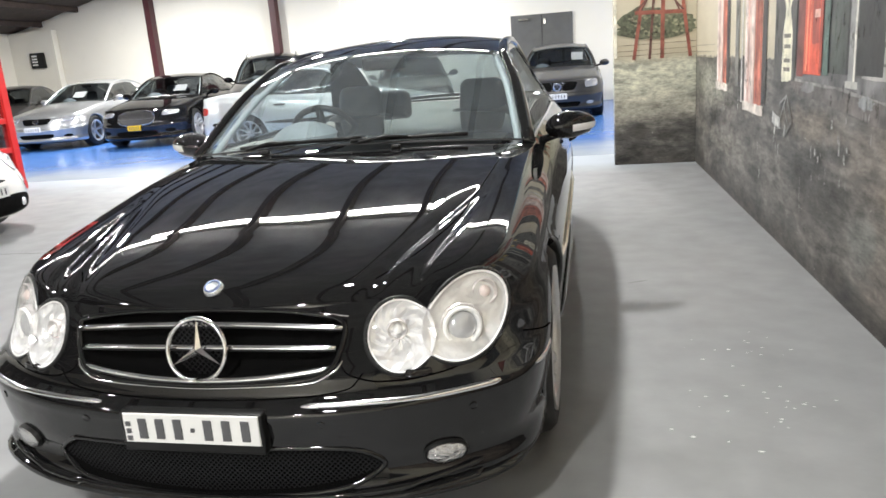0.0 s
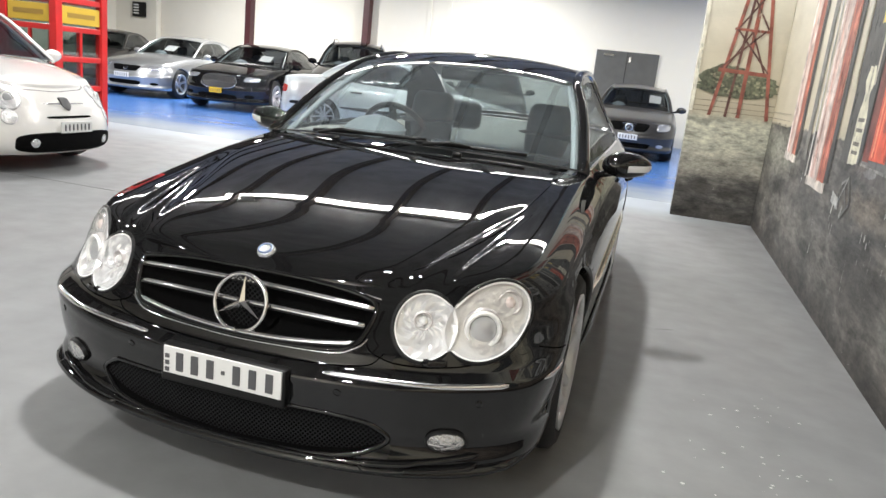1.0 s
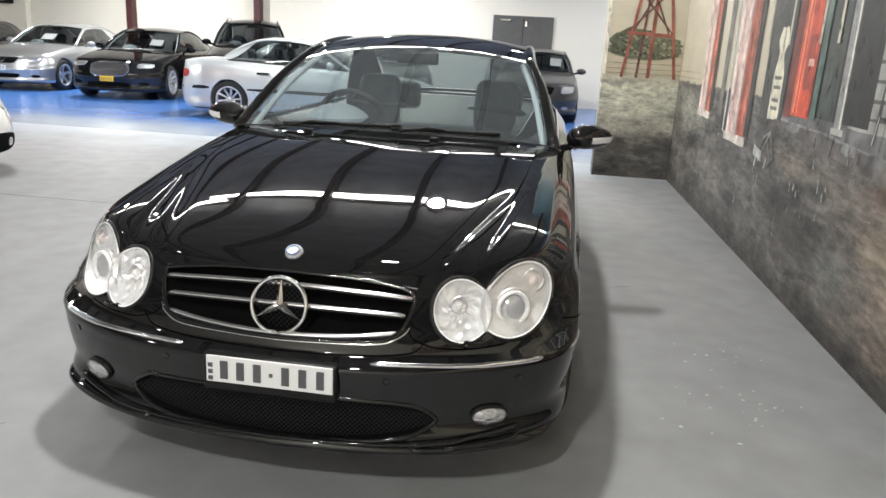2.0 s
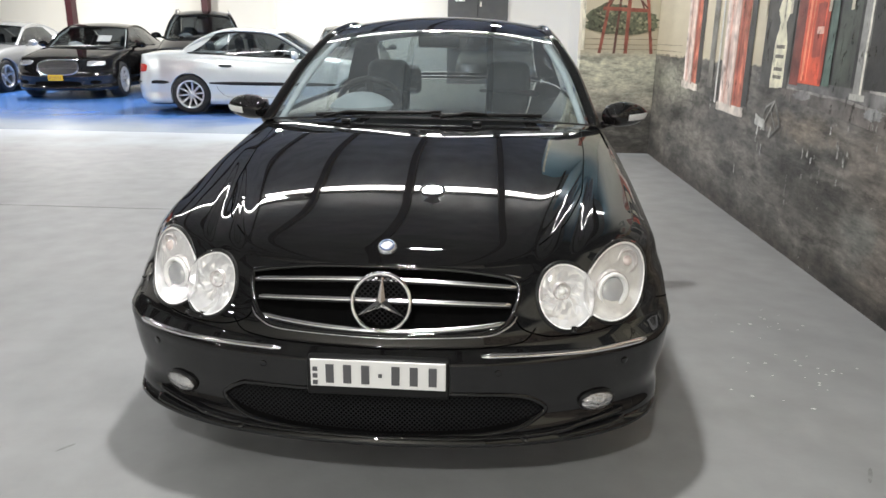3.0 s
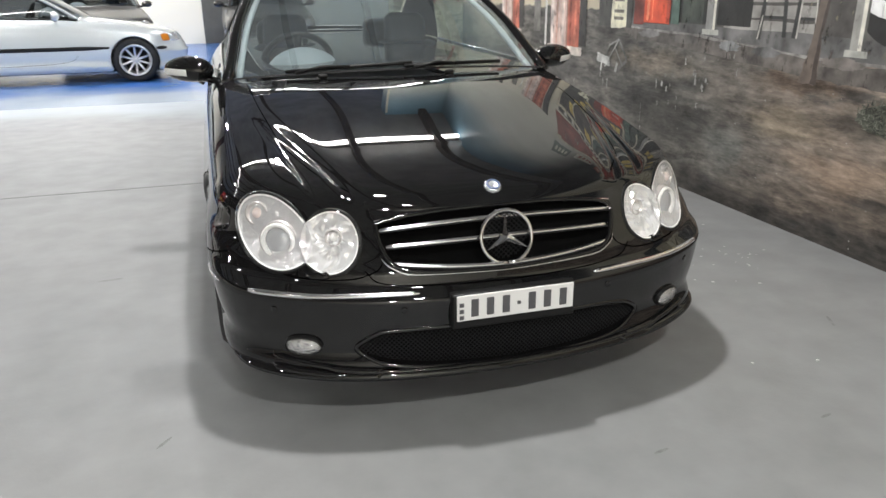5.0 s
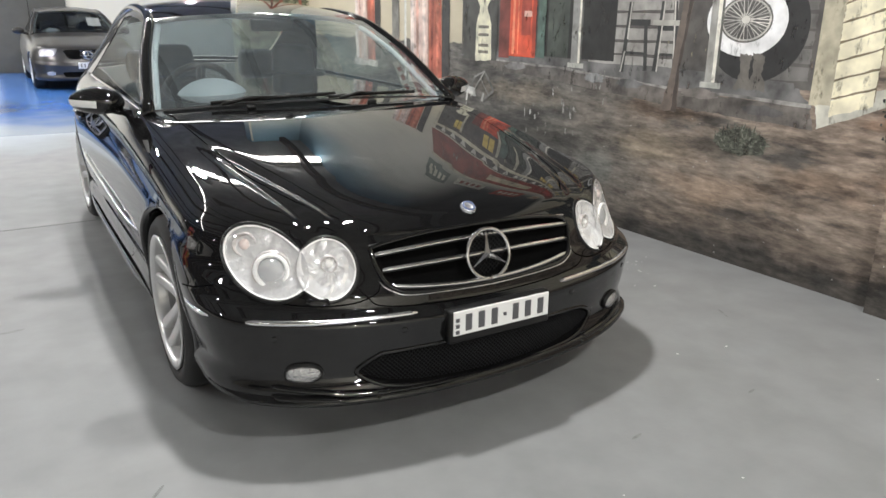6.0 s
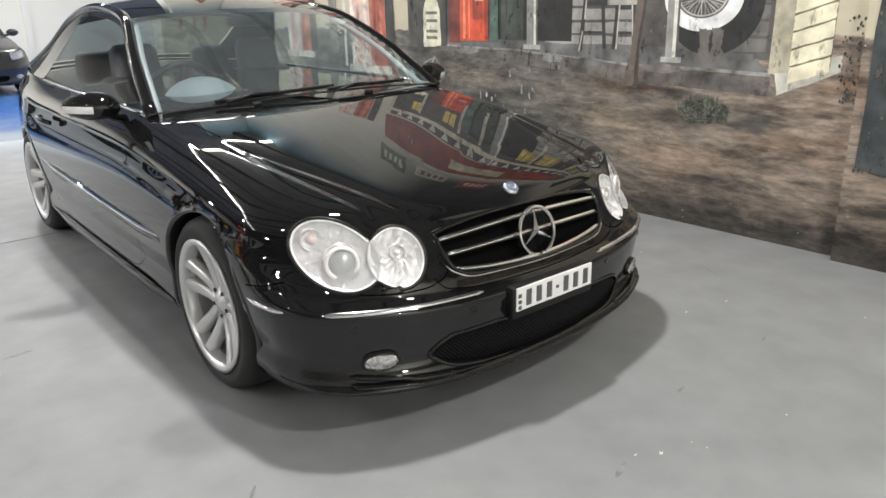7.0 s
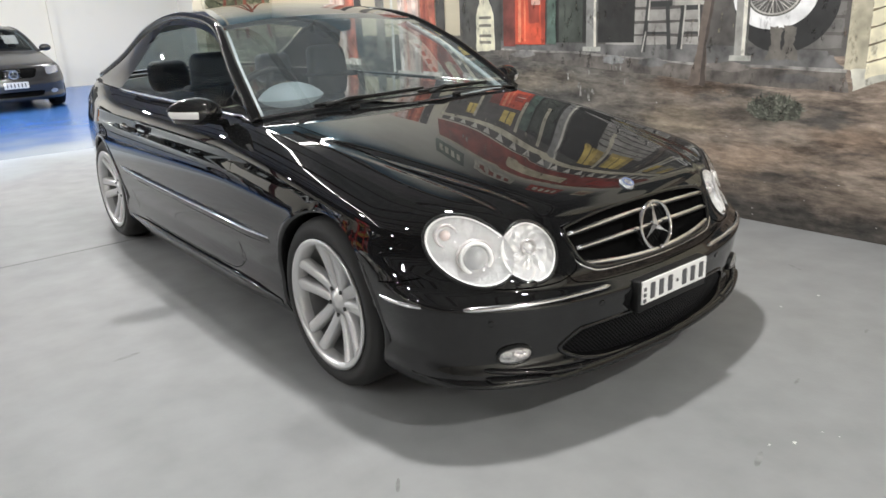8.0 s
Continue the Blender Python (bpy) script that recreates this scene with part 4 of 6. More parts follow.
def car_shell(sp, levels=30):
    """The lower body: a skin of stacked outlines, closed above by bonnet and deck, with the wheel arches cut out."""
    vs = [k / (levels - 1) for k in range(levels)]
    half = [side_loop(sp, v) for v in vs]
    top = half[-1]
    shoulder = [eased(sp["shoulder"], p.y) for p in top]
    rows = []
    for v, loop in zip(vs, half):
        row = [Vector((p.x, p.y, sp["sill"] + (lerp(sp["sillrise"], p.y / sp["long"]) if "sillrise" in sp else 0) * (1 - v) + v * (s - sp["sill"]))) for p, s in zip(loop, shoulder)]
        rows.append([Vector((-q.x, q.y, q.z)) for q in row[:0:-1]] + row[:-1] + [row[-1]])
    bm = grid_bm(rows)
    # bonnet, cowl and deck
    steps = sp.get("steps", 44 if sp.get("fine") else 22)
    cross = [k / steps for k in range(-steps, steps + 1)]
    lid = []
    for p, s in zip(top, shoulder):
        zc = eased(sp["centre"], p.y)
        power, span = sp.get("crown", 2.4), 0.9 * sp["half"]
        spare = max(0.0, 1 - abs(p.x / span) ** power) if p.y < sp["cowl"] else 0.0
        arch = [1 - abs(c * p.x / span) ** power - spare * abs(c) ** 8 if spare else 1 - abs(c) ** power for c in cross]
        lid.append([Vector((p.x * c, p.y, s + (zc - s) * bow + (crease(sp, p.x * c, p.y) * (1 - abs(c) ** 12) if p.y < sp["cowl"] else 0))) for c, bow in zip(cross, arch)])
    grid_bm(lid, bm)
    # the cabin's opening
    inside = [f for f in bm.faces if sp["cowl"] < f.calc_center_median().y < sp["deck"] and abs(f.normal.z) > 0.6 and abs(f.calc_center_median().x) < sp["half"] * 0.80 and f.calc_center_median().z > sp["sill"] + 0.3]
    bmesh.ops.delete(bm, geom=inside, context="FACES")
    bmesh.ops.remove_doubles(bm, verts=bm.verts[:], dist=2e-4)
    # wheel arches
    for ay in sp["axles"]:
        rad = sp["arch"]
        dead = []
        for f in bm.faces:
            c = f.calc_center_median()
            if abs(c.x) > 0.5 * sp["half"] and math.hypot(c.y - ay, c.z - sp["hub"]) < rad:
                dead.append(f)
        bmesh.ops.delete(bm, geom=dead, context="FACES")
        near = lambda v: abs(v.co.x) > 0.5 * sp["half"] and v.co.z > sp["sill"] + 0.012 and math.hypot(v.co.y - ay, v.co.z - sp["hub"]) < rad + 0.06
        rim = [e for e in bm.edges if e.is_boundary and all(near(v) for v in e.verts)]
        for v in {v for e in rim for v in e.verts}:
            d = Vector((v.co.y - ay, v.co.z - sp["hub"])).normalized() * rad
            v.co.y, v.co.z = ay + d.x, sp["hub"] + d.y
    bmesh.ops.recalc_face_normals(bm, faces=bm.faces[:])
    return bm


class Skin:
    """Lays shapes on a car's shell."""

    def __init__(self, bm):
        self.tree = BVHTree.FromBMesh(bm)

    def hit(self, p, d):
        d = Vector(d).normalized()
        place, normal, _, _ = self.tree.ray_cast(Vector(p) - d * 1.5, d, 3.0)
        if place is None:
            return None, None
        return place, normal if normal.dot(d) < 0 else -normal

    def patch(self, centre, d, edge, lift=0.004, bulge=0.0, rings=8, cut=None):
        """A skin inside a closed edge of (u, w), seen along d from centre; u is level, w the other way across."""
        d = Vector(d).normalized()
        u = d.cross(Vector((0, 0, 1))).normalized()
        w = u.cross(d)
        rows, last = [], None
        for k in range(rings + 1):
            r = k / rings
            row = []
            for a, b in edge:
                p = Vector(centre) + u * a * r + w * b * r
                place, normal = self.hit(p, d)
                if place is None:
                    place, normal = last or (p, -d)
                last = (place, normal)
                row.append(place + normal * lift - d * bulge * (1 - r * r))
            rows.append(row)
        bm = grid_bm(rows, close=True)
        # a skirt back to the shell
        bmesh.ops.remove_doubles(bm, verts=bm.verts[:], dist=1e-5)
        rim = [e for e in bm.edges if e.is_boundary]
        geo = bmesh.ops.extrude_edge_only(bm, edges=rim)["geom"]
        for v in (g for g in geo if isinstance(g, bmesh.types.BMVert)):
            v.co += d * (lift + 0.006)
        return bm

    def around(self, centre, d, edge):
        """The edge's points in space."""
        d = Vector(d).normalized()
        u = d.cross(Vector((0, 0, 1))).normalized()
        w = u.cross(d)
        return [Vector(centre) + u * a + w * b for a, b in edge]

    def cut(self, bm, centre, d, edge):
        """Open the shell inside a closed edge and draw the rim of the hole to it."""
        d, centre = Vector(d).normalized(), Vector(centre)
        u = d.cross(Vector((0, 0, 1))).normalized()
        w = u.cross(d)
        polar = sorted((math.atan2(b, a), math.hypot(a, b)) for a, b in edge)
        polar = [(polar[-1][0] - 2 * math.pi, polar[-1][1])] + polar + [(polar[0][0] + 2 * math.pi, polar[0][1])]

        def reach(a):
            for (p, r), (q, t) in zip(polar, polar[1:]):
                if p <= a <= q:
                    return r + (t - r) * (a - p) / max(1e-9, q - p)
            return polar[0][1]

        def flat(p):
            a, b = (p - centre).dot(u), (p - centre).dot(w)
            return math.atan2(b, a), math.hypot(a, b)

        dead, rim = [], set()
        for f in bm.faces:
            c = f.calc_center_median()
            if (c - centre).length < 0.6 and abs(f.normal.dot(d)) > 0.15:
                a, r = flat(c)
                if r < reach(a):
                    dead.append(f)
                    rim.update(f.verts)
        gone = set(dead)
        rim = [v for v in rim if any(f not in gone for f in v.link_faces)]
        bmesh.ops.delete(bm, geom=dead, context="FACES")
        for v in rim:
            a, r = flat(v.co)
            t = reach(a)
            place, _ = self.hit(centre + u * t * math.cos(a) + w * t * math.sin(a), d)
            if place is not None and (place - v.co).length < 0.05:
                v.co = place

    def bowl(self, centre, d, edge, depth, rings=8, lip=0.002, facets=0.0, power=0.5):
        """A hollow behind a closed edge, with facets where wanted."""
        d = Vector(d).normalized()
        u = d.cross(Vector((0, 0, 1))).normalized()
        w = u.cross(d)
        rows, last = [], None
        for k in range(rings, -1, -1):
            r = max(0.02, k / rings)
            row = []
            for j, (a, b) in enumerate(edge):
                p = Vector(centre) + u * a * r + w * b * r
                place, _ = self.hit(p, d)
                place = place or last or p
                last = place
                dent = facets * random.uniform(-1, 1) * (0 if k == rings else 1)
                row.append(place + d * (lip + depth * (1 - r * r) ** power + dent))
            rows.append(row)
        bm = grid_bm(rows, close=True)
        bm.verts.ensure_lookup_table()
        n = len(edge)
        bm.faces.new([bm.verts[len(bm.verts) - n + j] for j in range(n)])
        return bm

    def ribbon(self, points, d, width, lift=0.0015, n=24, humps=False, ring=False):
        """A narrow strip laid on the shell along points seen along d."""
        pts = [Vector(p) for p in points]
        fine = []
        for a, b in zip(pts, pts[1:]):
            fine += [a.lerp(b, k / n) for k in range(n)]
        fine.append(pts[-1])
        laid = [q for q in (self.hit(p, d) for p in fine) if q[0] is not None]
        for _ in range(6):
            laid = [laid[0]] + [((a[0] + 2 * b[0] + c[0]) / 4, (a[1] + 2 * b[1] + c[1]).normalized()) for a, b, c in zip(laid, laid[1:], laid[2:])] + [laid[-1]]
        rows, full = [], lift
        for k, (p, nrm) in enumerate(laid):
            t = (laid[min(k + 1, len(laid) - 1)][0] - laid[max(k - 1, 0)][0]).normalized()
            s = t.cross(nrm).normalized() * width / 2
            if humps:
                ease = min(1.0, (min(k, len(laid) - 1 - k) + 0.4) / 4) if not ring else 1.0
                s, lift = s * (0.4 + 0.6 * ease), full * ease
                rows.append([p - s, p - s * 0.8 + nrm * lift * 0.8, p + nrm * lift, p + s * 0.8 + nrm * lift * 0.8, p + s])
            else:
                rows.append([p - s + nrm * lift, p + s + nrm * lift])
        return grid_bm(rows)


def ellipse(a, b, tilt=0.0, n=40, power=2.0, egg=0.0):
    """A closed edge: an ellipse, squarer as power grows, turned by tilt degrees."""
    out, t = [], radians(tilt)
    for k in range(n):
        q = 2 * math.pi * k / n
        c, s = math.cos(q), math.sin(q)
        x, y = a * math.copysign(abs(c) ** (2 / power), c), b * math.copysign(abs(s) ** (2 / power), s)
        x *= 1 + egg * y / b
        out.append((x * math.cos(t) - y * math.sin(t), x * math.sin(t) + y * math.cos(t)))
    return out


def polygon(corners, n=8, ease=2):
    """A closed edge through corners, rounded a little."""
    pts = [Vector(c) for c in corners]
    fine = []
    for a, b in zip(pts, pts[1:] + pts[:1]):
        fine += [a.lerp(b, k / n) for k in range(n)]
    for _ in range(ease):
        fine = [(fine[k - 1] + 2 * fine[k] + fine[(k + 1) % len(fine)]) / 4 for k in range(len(fine))]
    return [tuple(p) for p in fine]


M_INNERRIM = material("inner_rim", (0.30, 0.30, 0.30), 0.4, metal=0.6)
M_BARREL = material("dark_cast_metal", (0.06, 0.06, 0.06), 0.5, metal=0.6)


def wheel(parent, m, radius, width, rim, spokes=5, twin=True, alloy=M_ALLOY, name="wheel"):
    """A wheel about the local x axis; +x is its outer face."""
    w = new(name)
    w.parent, w.matrix_basis = parent, m
    h = width / 2
    part("tyre", lathe_bm([(rim - .012, -h), (radius - .03, -h), (radius - .008, -h + .018), (radius, -h + .045), (radius, h - .045), (radius - .008, h - .018), (radius - .03, h + .002), (rim + .03, h + .004), (rim - .004, h - .004), (rim - .012, h - .02), (rim - .02, -h)], 48), M_RUBBER, w, "black rubber tyre")
    part("rim", lathe_bm([(rim - .006, h - .006), (rim, h + .005), (rim - .010, h + .006), (rim - .024, h + .001), (rim - .029, h - .012), (rim - .031, h - .045)], 48), alloy, w, "silver alloy rim")
    part("rim_barrel", lathe_bm([(rim - .031, h - .045), (rim - .036, h - .08), (rim - .05, -h + .02), (rim - .02, -h)], 40), M_INNERRIM, w, "dull grey inner rim")
    bm = bmesh.new()
    angles = []
    for k in range(spokes):
        a = 2 * math.pi * k / spokes
        angles += [(a, -1), (a, 1)] if twin else [(a, 0)]
    for a0, off in angles:
        rows = []
        for k in range(7):
            f = k / 6
            r = .045 + (rim - .068) * f
            half = (.0200 + .005 * f if twin else (.030 - .006 * f) * min(1.0, 5.5 / spokes))
            x = h - .046 + .042 * f ** 1.6
            c, s = math.cos(a0), math.sin(a0)
            side = Vector((0, -s, c))
            mid = Vector((0, r * c, r * s)) + side * off * (.0205 + .027 * f)
            rows.append([mid - side * half + Vector((x - .035, 0, 0)), mid - side * half + Vector((x - .008, 0, 0)), mid - side * half * .6 + Vector((x, 0, 0)), mid + side * half * .6 + Vector((x, 0, 0)), mid + side * half + Vector((x - .008, 0, 0)), mid + side * half + Vector((x - .035, 0, 0))])
        grid_bm(rows, bm)
    part("spokes", bm, alloy, w, "silver twin-spoke alloy centre")
    part("hub_cap", lathe_bm([(0, h - .036), (.028, h - .038), (.034, h - .045), (.062, h - .050), (.068, h - .09)], 24), alloy, w)
    if twin:
        for k in range(5):
            a = 2 * math.pi * (k + .5) / 5
            nut = lathe_bm([(0, h - .040), (.008, h - .041), (.009, h - .055)], 8)
            bmesh.ops.translate(nut, verts=nut.verts, vec=(0, .052 * math.cos(a), .052 * math.sin(a)))
            part("wheel_bolt", nut, M_BARREL, w)
    part("brake_disc", lathe_bm([(0, -h + .08), (rim * .72, -h + .08), (rim * .72, -h + .06)], 32), M_BARREL, w, "dull steel brake disc")
    return w



def arch_lip(skin, sp, sgn, ay):
    """The rolled edge of a wheel arch."""
    rows, rad = [], sp["arch"]
    for k in range(61):
        a = radians(-22 + 224 * k / 60)
        y, z = ay + math.cos(a) * rad, sp["hub"] + math.sin(a) * rad
        if z < sp["sill"] + 0.004:
            continue
        place, _ = skin.hit((sgn, ay + math.cos(a) * (rad + .028), sp["hub"] + math.sin(a) * (rad + .028)), (-sgn, 0, 0))
        x = place.x if place and abs(place.x) > 0.7 * sp["half"] else sgn * sp["half"] * 0.95
        out = Vector((0, math.cos(a), math.sin(a)))
        c = Vector((0, ay, sp["hub"]))
        rows.append([Vector((x - sgn * .003, 0, 0)) + c + out * (rad + .022), Vector((x + sgn * .004, 0, 0)) + c + out * (rad + .012), Vector((x + sgn * .004, 0, 0)) + c + out * (rad - .004), Vector((x - sgn * .006, 0, 0)) + c + out * (rad - .010), Vector((x - sgn * .09, 0, 0)) + c + out * (rad - .004), Vector((x - sgn * .22, 0, 0)) + c + out * (rad + .0)])
    for _ in range(4):
        rows = [rows[0]] + [[(p + 2 * q + r) / 4 for p, q, r in zip(a, b, c)] for a, b, c in zip(rows, rows[1:], rows[2:])] + [rows[-1]]
    return grid_bm(rows)


def only(bm, test):
    """A copy of a mesh with the faces that pass a test; they leave the first one."""
    bm.faces.ensure_lookup_table()
    take = {f.index for f in bm.faces if test(f.calc_center_median(), f.normal)}
    bm.faces.index_update()
    copy = bm.copy()
    copy.faces.ensure_lookup_table()
    bm.faces.ensure_lookup_table()
    bmesh.ops.delete(copy, geom=[f for k, f in enumerate(copy.faces) if k not in take], context="FACES")
    bmesh.ops.delete(bm, geom=[f for k, f in enumerate(bm.faces) if k in take], context="FACES")
    return copy


class Cabin:
    """Roof, screens and side windows between a roof rail, a middle line and the belt."""

    def __init__(self, sp):
        self.sp = sp

    def rail(self, s):
        return Vector([lerp([(k, row[a]) for k, *row in self.sp["rail"]], s) for a in (1, 0, 2)])

    def middle(self, s):
        return Vector([0, *(lerp([(k, row[a]) for k, *row in self.sp["middle"]], s) for a in (0, 1))])

    def span(self, a, b, inset=0.0, n=14, wide=18, drop=0.0):
        rows = []
        for k in range(n + 1):
            s = a + (b - a) * k / n
            r, m = self.rail(s), self.middle(s)
            row = []
            for j in range(-wide // 2, wide // 2 + 1):
                c = j / (wide / 2) * (1 - inset)
                row.append(Vector((r.x * c, r.y + (m.y - r.y) * (1 - c * c), r.z + (m.z - r.z) * (1 - abs(c) ** 2.2) - drop)))
            rows.append(row)
        return grid_bm(rows)

    def rail_at(self, y):
        a, b = 0.0, 1.0
        for _ in range(30):
            m = (a + b) / 2
            a, b = (m, b) if self.rail(m).y < y else (a, m)
        return self.rail(a)

    def side(self, sgn, y0, y1, lean0=0.0, lean1=0.0, n=20, m=6, out=0.0, belt=None, low=0.0, high=1.0):
        """Side wall of the cabin from y0 to y1 at the belt; the ends lean by so much towards the rail."""
        rows = []
        for k in range(n + 1):
            f = k / n
            row = []
            for j in range(m + 1):
                h = low + (high - low) * j / m
                y = (y0 + lean0 * h) * (1 - f) + (y1 + lean1 * h) * f
                r = self.rail_at(y)
                b = Vector((self.sp["belt_x"] * lerp(self.sp["plan"], y / self.sp["long"]), y, lerp(self.sp["shoulder"], y) + 0.004))
                p = b.lerp(Vector((r.x, y, max(r.z, b.z))), h)
                p.x += out + 0.03 * h * (1 - h)
                row.append(Vector((p.x * sgn, p.y, p.z)))
            rows.append(row)
        return grid_bm(rows)


CLK = dict(fine=True, corner=[(0, .32), (.5, .30), (.62, .40), (.75, .53), (1, .57)], half=0.872, long=4.6, sill=0.17, hub=0.318, arch=0.345, axles=(0.80, 3.515), curve=(0.20, 0.66, 0.16, 0.55), crown=3.0, crease=0.0065, cowl=1.42, deck=4.02, quarter=3.27, belt_x=0.752,
           nose=[(0, .02), (.04, -.02), (.10, -.034), (.18, -.012), (.3, -.022), (.48, -.037), (.545, -.042), (.575, -.010), (.68, .004), (.74, .022), (.82, .040), (.92, .068), (1, .105)],
           tail=[(0, 4.50), (.1, 4.57), (.4, 4.60), (.55, 4.58), (.8, 4.55), (1, 4.52)],
           wide=[(0, .945), (.05, .975), (.16, .984), (.2, .972), (.35, .994), (.55, 1.008), (.70, .998), (.80, .975), (.86, .965), (.92, .935), (.97, .895), (1, .87)],
           plan=[(0, .975), (.1, .992), (.2, 1.0), (.45, .998), (.62, .988), (.76, .966), (.86, .895), (.94, .80), (1, .72)],
           shoulder=[(.1, .655), (.2, .69), (.38, .733), (.7, .788), (1.0, .8427), (1.25, .8755), (1.5, .909), (2, .925), (3, .94), (3.6, .955), (4.2, .95), (4.55, .92)],
           centre=[(0.1, 0.66), (0.16, 0.71), (0.3, 0.7535), (0.5, 0.7925), (0.75, 0.84), (1, 0.8867), (1.42, 0.9397), (2, .96), (3.5, .98), (4.05, .985), (4.4, .965), (4.55, .93)],
           rail=[(0, 1.45, .745, .915), (.12, 1.78, .675, 1.124), (.18, 1.945, .628, 1.213), (.24, 2.10, .585, 1.282), (.34, 2.35, .56, 1.328), (.5, 2.75, .55, 1.345), (.68, 3.2, .555, 1.275), (.82, 3.6, .59, 1.125), (1, 4.10, .65, .965)],
           middle=[(0, 1.34, .945), (.12, 1.68, 1.148), (.18, 1.855, 1.250), (.24, 2.02, 1.321), (.34, 2.33, 1.375), (.5, 2.75, 1.395), (.68, 3.25, 1.33), (.82, 3.68, 1.155), (1, 4.14, .99)])


def car_common(car, sp, paint, skin_bm, wheels, glass_mat=M_SIDEGLASS, seats=True, doors=((0.335, 0.64),), split=0.6):
    """Shell, cabin, wheels and seats that every car has."""
    L = sp["long"]
    lips = Skin(skin_bm)
    for sgn in (-1, 1):
        for ay in sp["axles"]:
            part("arch_lip", arch_lip(lips, sp, sgn, ay), paint, car)
    for sgn in (-1, 1):
        for a, b in doors:
            door = only(skin_bm, lambda c, n: c.x * sgn > 0.45 * sp["half"] and a * L < c.y < b * L and c.z > sp["sill"] + 0.09 and (abs(n.z) < 0.75))
            part("door", door, paint, car)
    bonnet = only(skin_bm, lambda c, n: n.z > 0.5 and c.y < sp["cowl"] and abs(c.x) < 0.66 * sp["half"] / 0.87 + 0.03 and c.z > sp["sill"] + 0.4)
    part("bonnet", bonnet, paint, car)
    part("body", skin_bm, paint, car)
    cab = Cabin(sp)
    w0, w1, r0, r1 = sp.get("glazing", (0.004, 0.238, 0.70, 0.97))
    part("windscreen", cab.span(w0, w1, 0.045), M_SCREEN if glass_mat is M_SIDEGLASS else glass_mat, car, "clear tinted windscreen").visible_shadow = False
    part("roof", cab.span(w1, r0), paint, car)
    part("rear_window", cab.span(r0, r1, 0.06), M_REARGLASS if glass_mat is M_SIDEGLASS else glass_mat, car, "tinted rear window").visible_shadow = False
    part("rear_shelf", cab.span(r1, 1.0, drop=0.004), paint, car)
    part("cowl", cab.span(0.0, w0, drop=0.0, n=2), M_PLASTIC, car, "black plastic scuttle under the screen")
    for sgn in (-1, 1):
        bar = []
        for k in range(41):
            p = cab.rail(0.955 * k / 40)
            bar.append((p.x * sgn, p.y, p.z - 0.006))
        part("roof_rail", tube_bm(bar, 0.027, 8, flat=0.8), paint, car)
        y0, y1 = sp["rail"][0][1] + 0.12, sp.get("quarter", 0.775 * L)
        ym = y0 + (y1 - y0) * split
        part("window_frame", cab.side(sgn, y0, y1, 0.0, 0.0, low=0.88, high=1.0, m=2, out=.002), sp.get("frame", paint), car)
        g1 = part("side_window", cab.side(sgn, y0, ym - sp.get("gap", 0.01), 0.0, 0.0, high=.89), glass_mat, car, "dark tinted side window")
        g2 = part("side_window", cab.side(sgn, ym + sp.get("gap", 0.01), y1, 0.0, -sp.get("lean", 0.42), high=.89), glass_mat, car, "dark tinted side window")
        g1.visible_shadow = g2.visible_shadow = False
        part("rear_pillar", cab.side(sgn, y1, sp["rail"][-1][1] - 0.01, -sp.get("lean", 0.42) - 0.04, 0.0, out=0.003), paint, car)
        sill = [(sgn * (sp["belt_x"] * lerp(sp["plan"], y / L) + 0.006), y, lerp(sp["shoulder"], y) + 0.006) for y in [y0 - 0.1 + (y1 - y0 + 0.1) * k / 24 for k in range(25)]]
        part("waist_trim", tube_bm(sill, 0.009, 6), sp.get("trim", M_PLASTIC), car)
    # tub and running gear
    h = sp["half"]
    part("underbody", box_bm(-h * .72, h * .72, 0.28, L - 0.3, sp["sill"] - 0.03, sp["sill"] + 0.22, 0.02), M_PLASTIC, car, "black underbody")
    part("cabin_floor", box_bm(-h * .84, h * .84, sp["cowl"] - 0.05, sp["deck"] - 0.1, sp["sill"] + 0.02, sp["sill"] + 0.08), M_PLASTIC, car)
    rad, width, rim, spokes, twin, alloy, inset = wheels
    for sgn in (-1, 1):
        for ay in sp["axles"]:
            wheel(car, pose(sgn * (h * (lerp(sp["plan"], ay / L) if ay > L / 2 else 1) - inset), ay, rad, 90 + 25 * (ay > 2), 0, 0 if sgn > 0 else 180), rad, width, rim, spokes, twin, alloy)
    if seats:
        z0, wy = sp["shoulder"][6][1] - 0.73, Cabin(sp).rail(.24).y
        for x in (-0.37, 0.37):
            for y in (wy + 0.62, wy + 1.35):
                seat(car, x, y - 0.2, z0 if y < wy + 1 else z0 - 0.06)
        dash = []
        for k in range(9):
            c = -1 + k / 4
            yb, zb = sp["cowl"] + 0.12 + 0.06 * c * c, sp["shoulder"][6][1] - 0.02
            dash.append([(c * h * .83, yb - .08, zb - .02), (c * h * .83, yb + .1, zb + .012), (c * h * .83, yb + .32, zb + .018), (c * h * .83, yb + .40, zb - .03), (c * h * .83, yb + .42, zb - .25), (c * h * .83, yb + .3, zb - .45)])
        part("dashboard", grid_bm(dash), M_TRIM, car, "dark grey dashboard")
        hood = bmesh.new()
        bmesh.ops.create_uvsphere(hood, u_segments=20, v_segments=12, radius=1)
        for v in hood.verts:
            v.co = Vector((-0.37 + v.co.x * .195, sp["cowl"] + .42 + v.co.y * .17, sp["shoulder"][6][1] - .04 + v.co.z * .150))
        part("instrument_hood", hood, M_HOOD, car, "grey instrument hood")
        part("headliner", cab.span(w1 + .01, r0 - .01, 0.08, drop=0.03), M_DASHPALE, car, "grey roof lining")
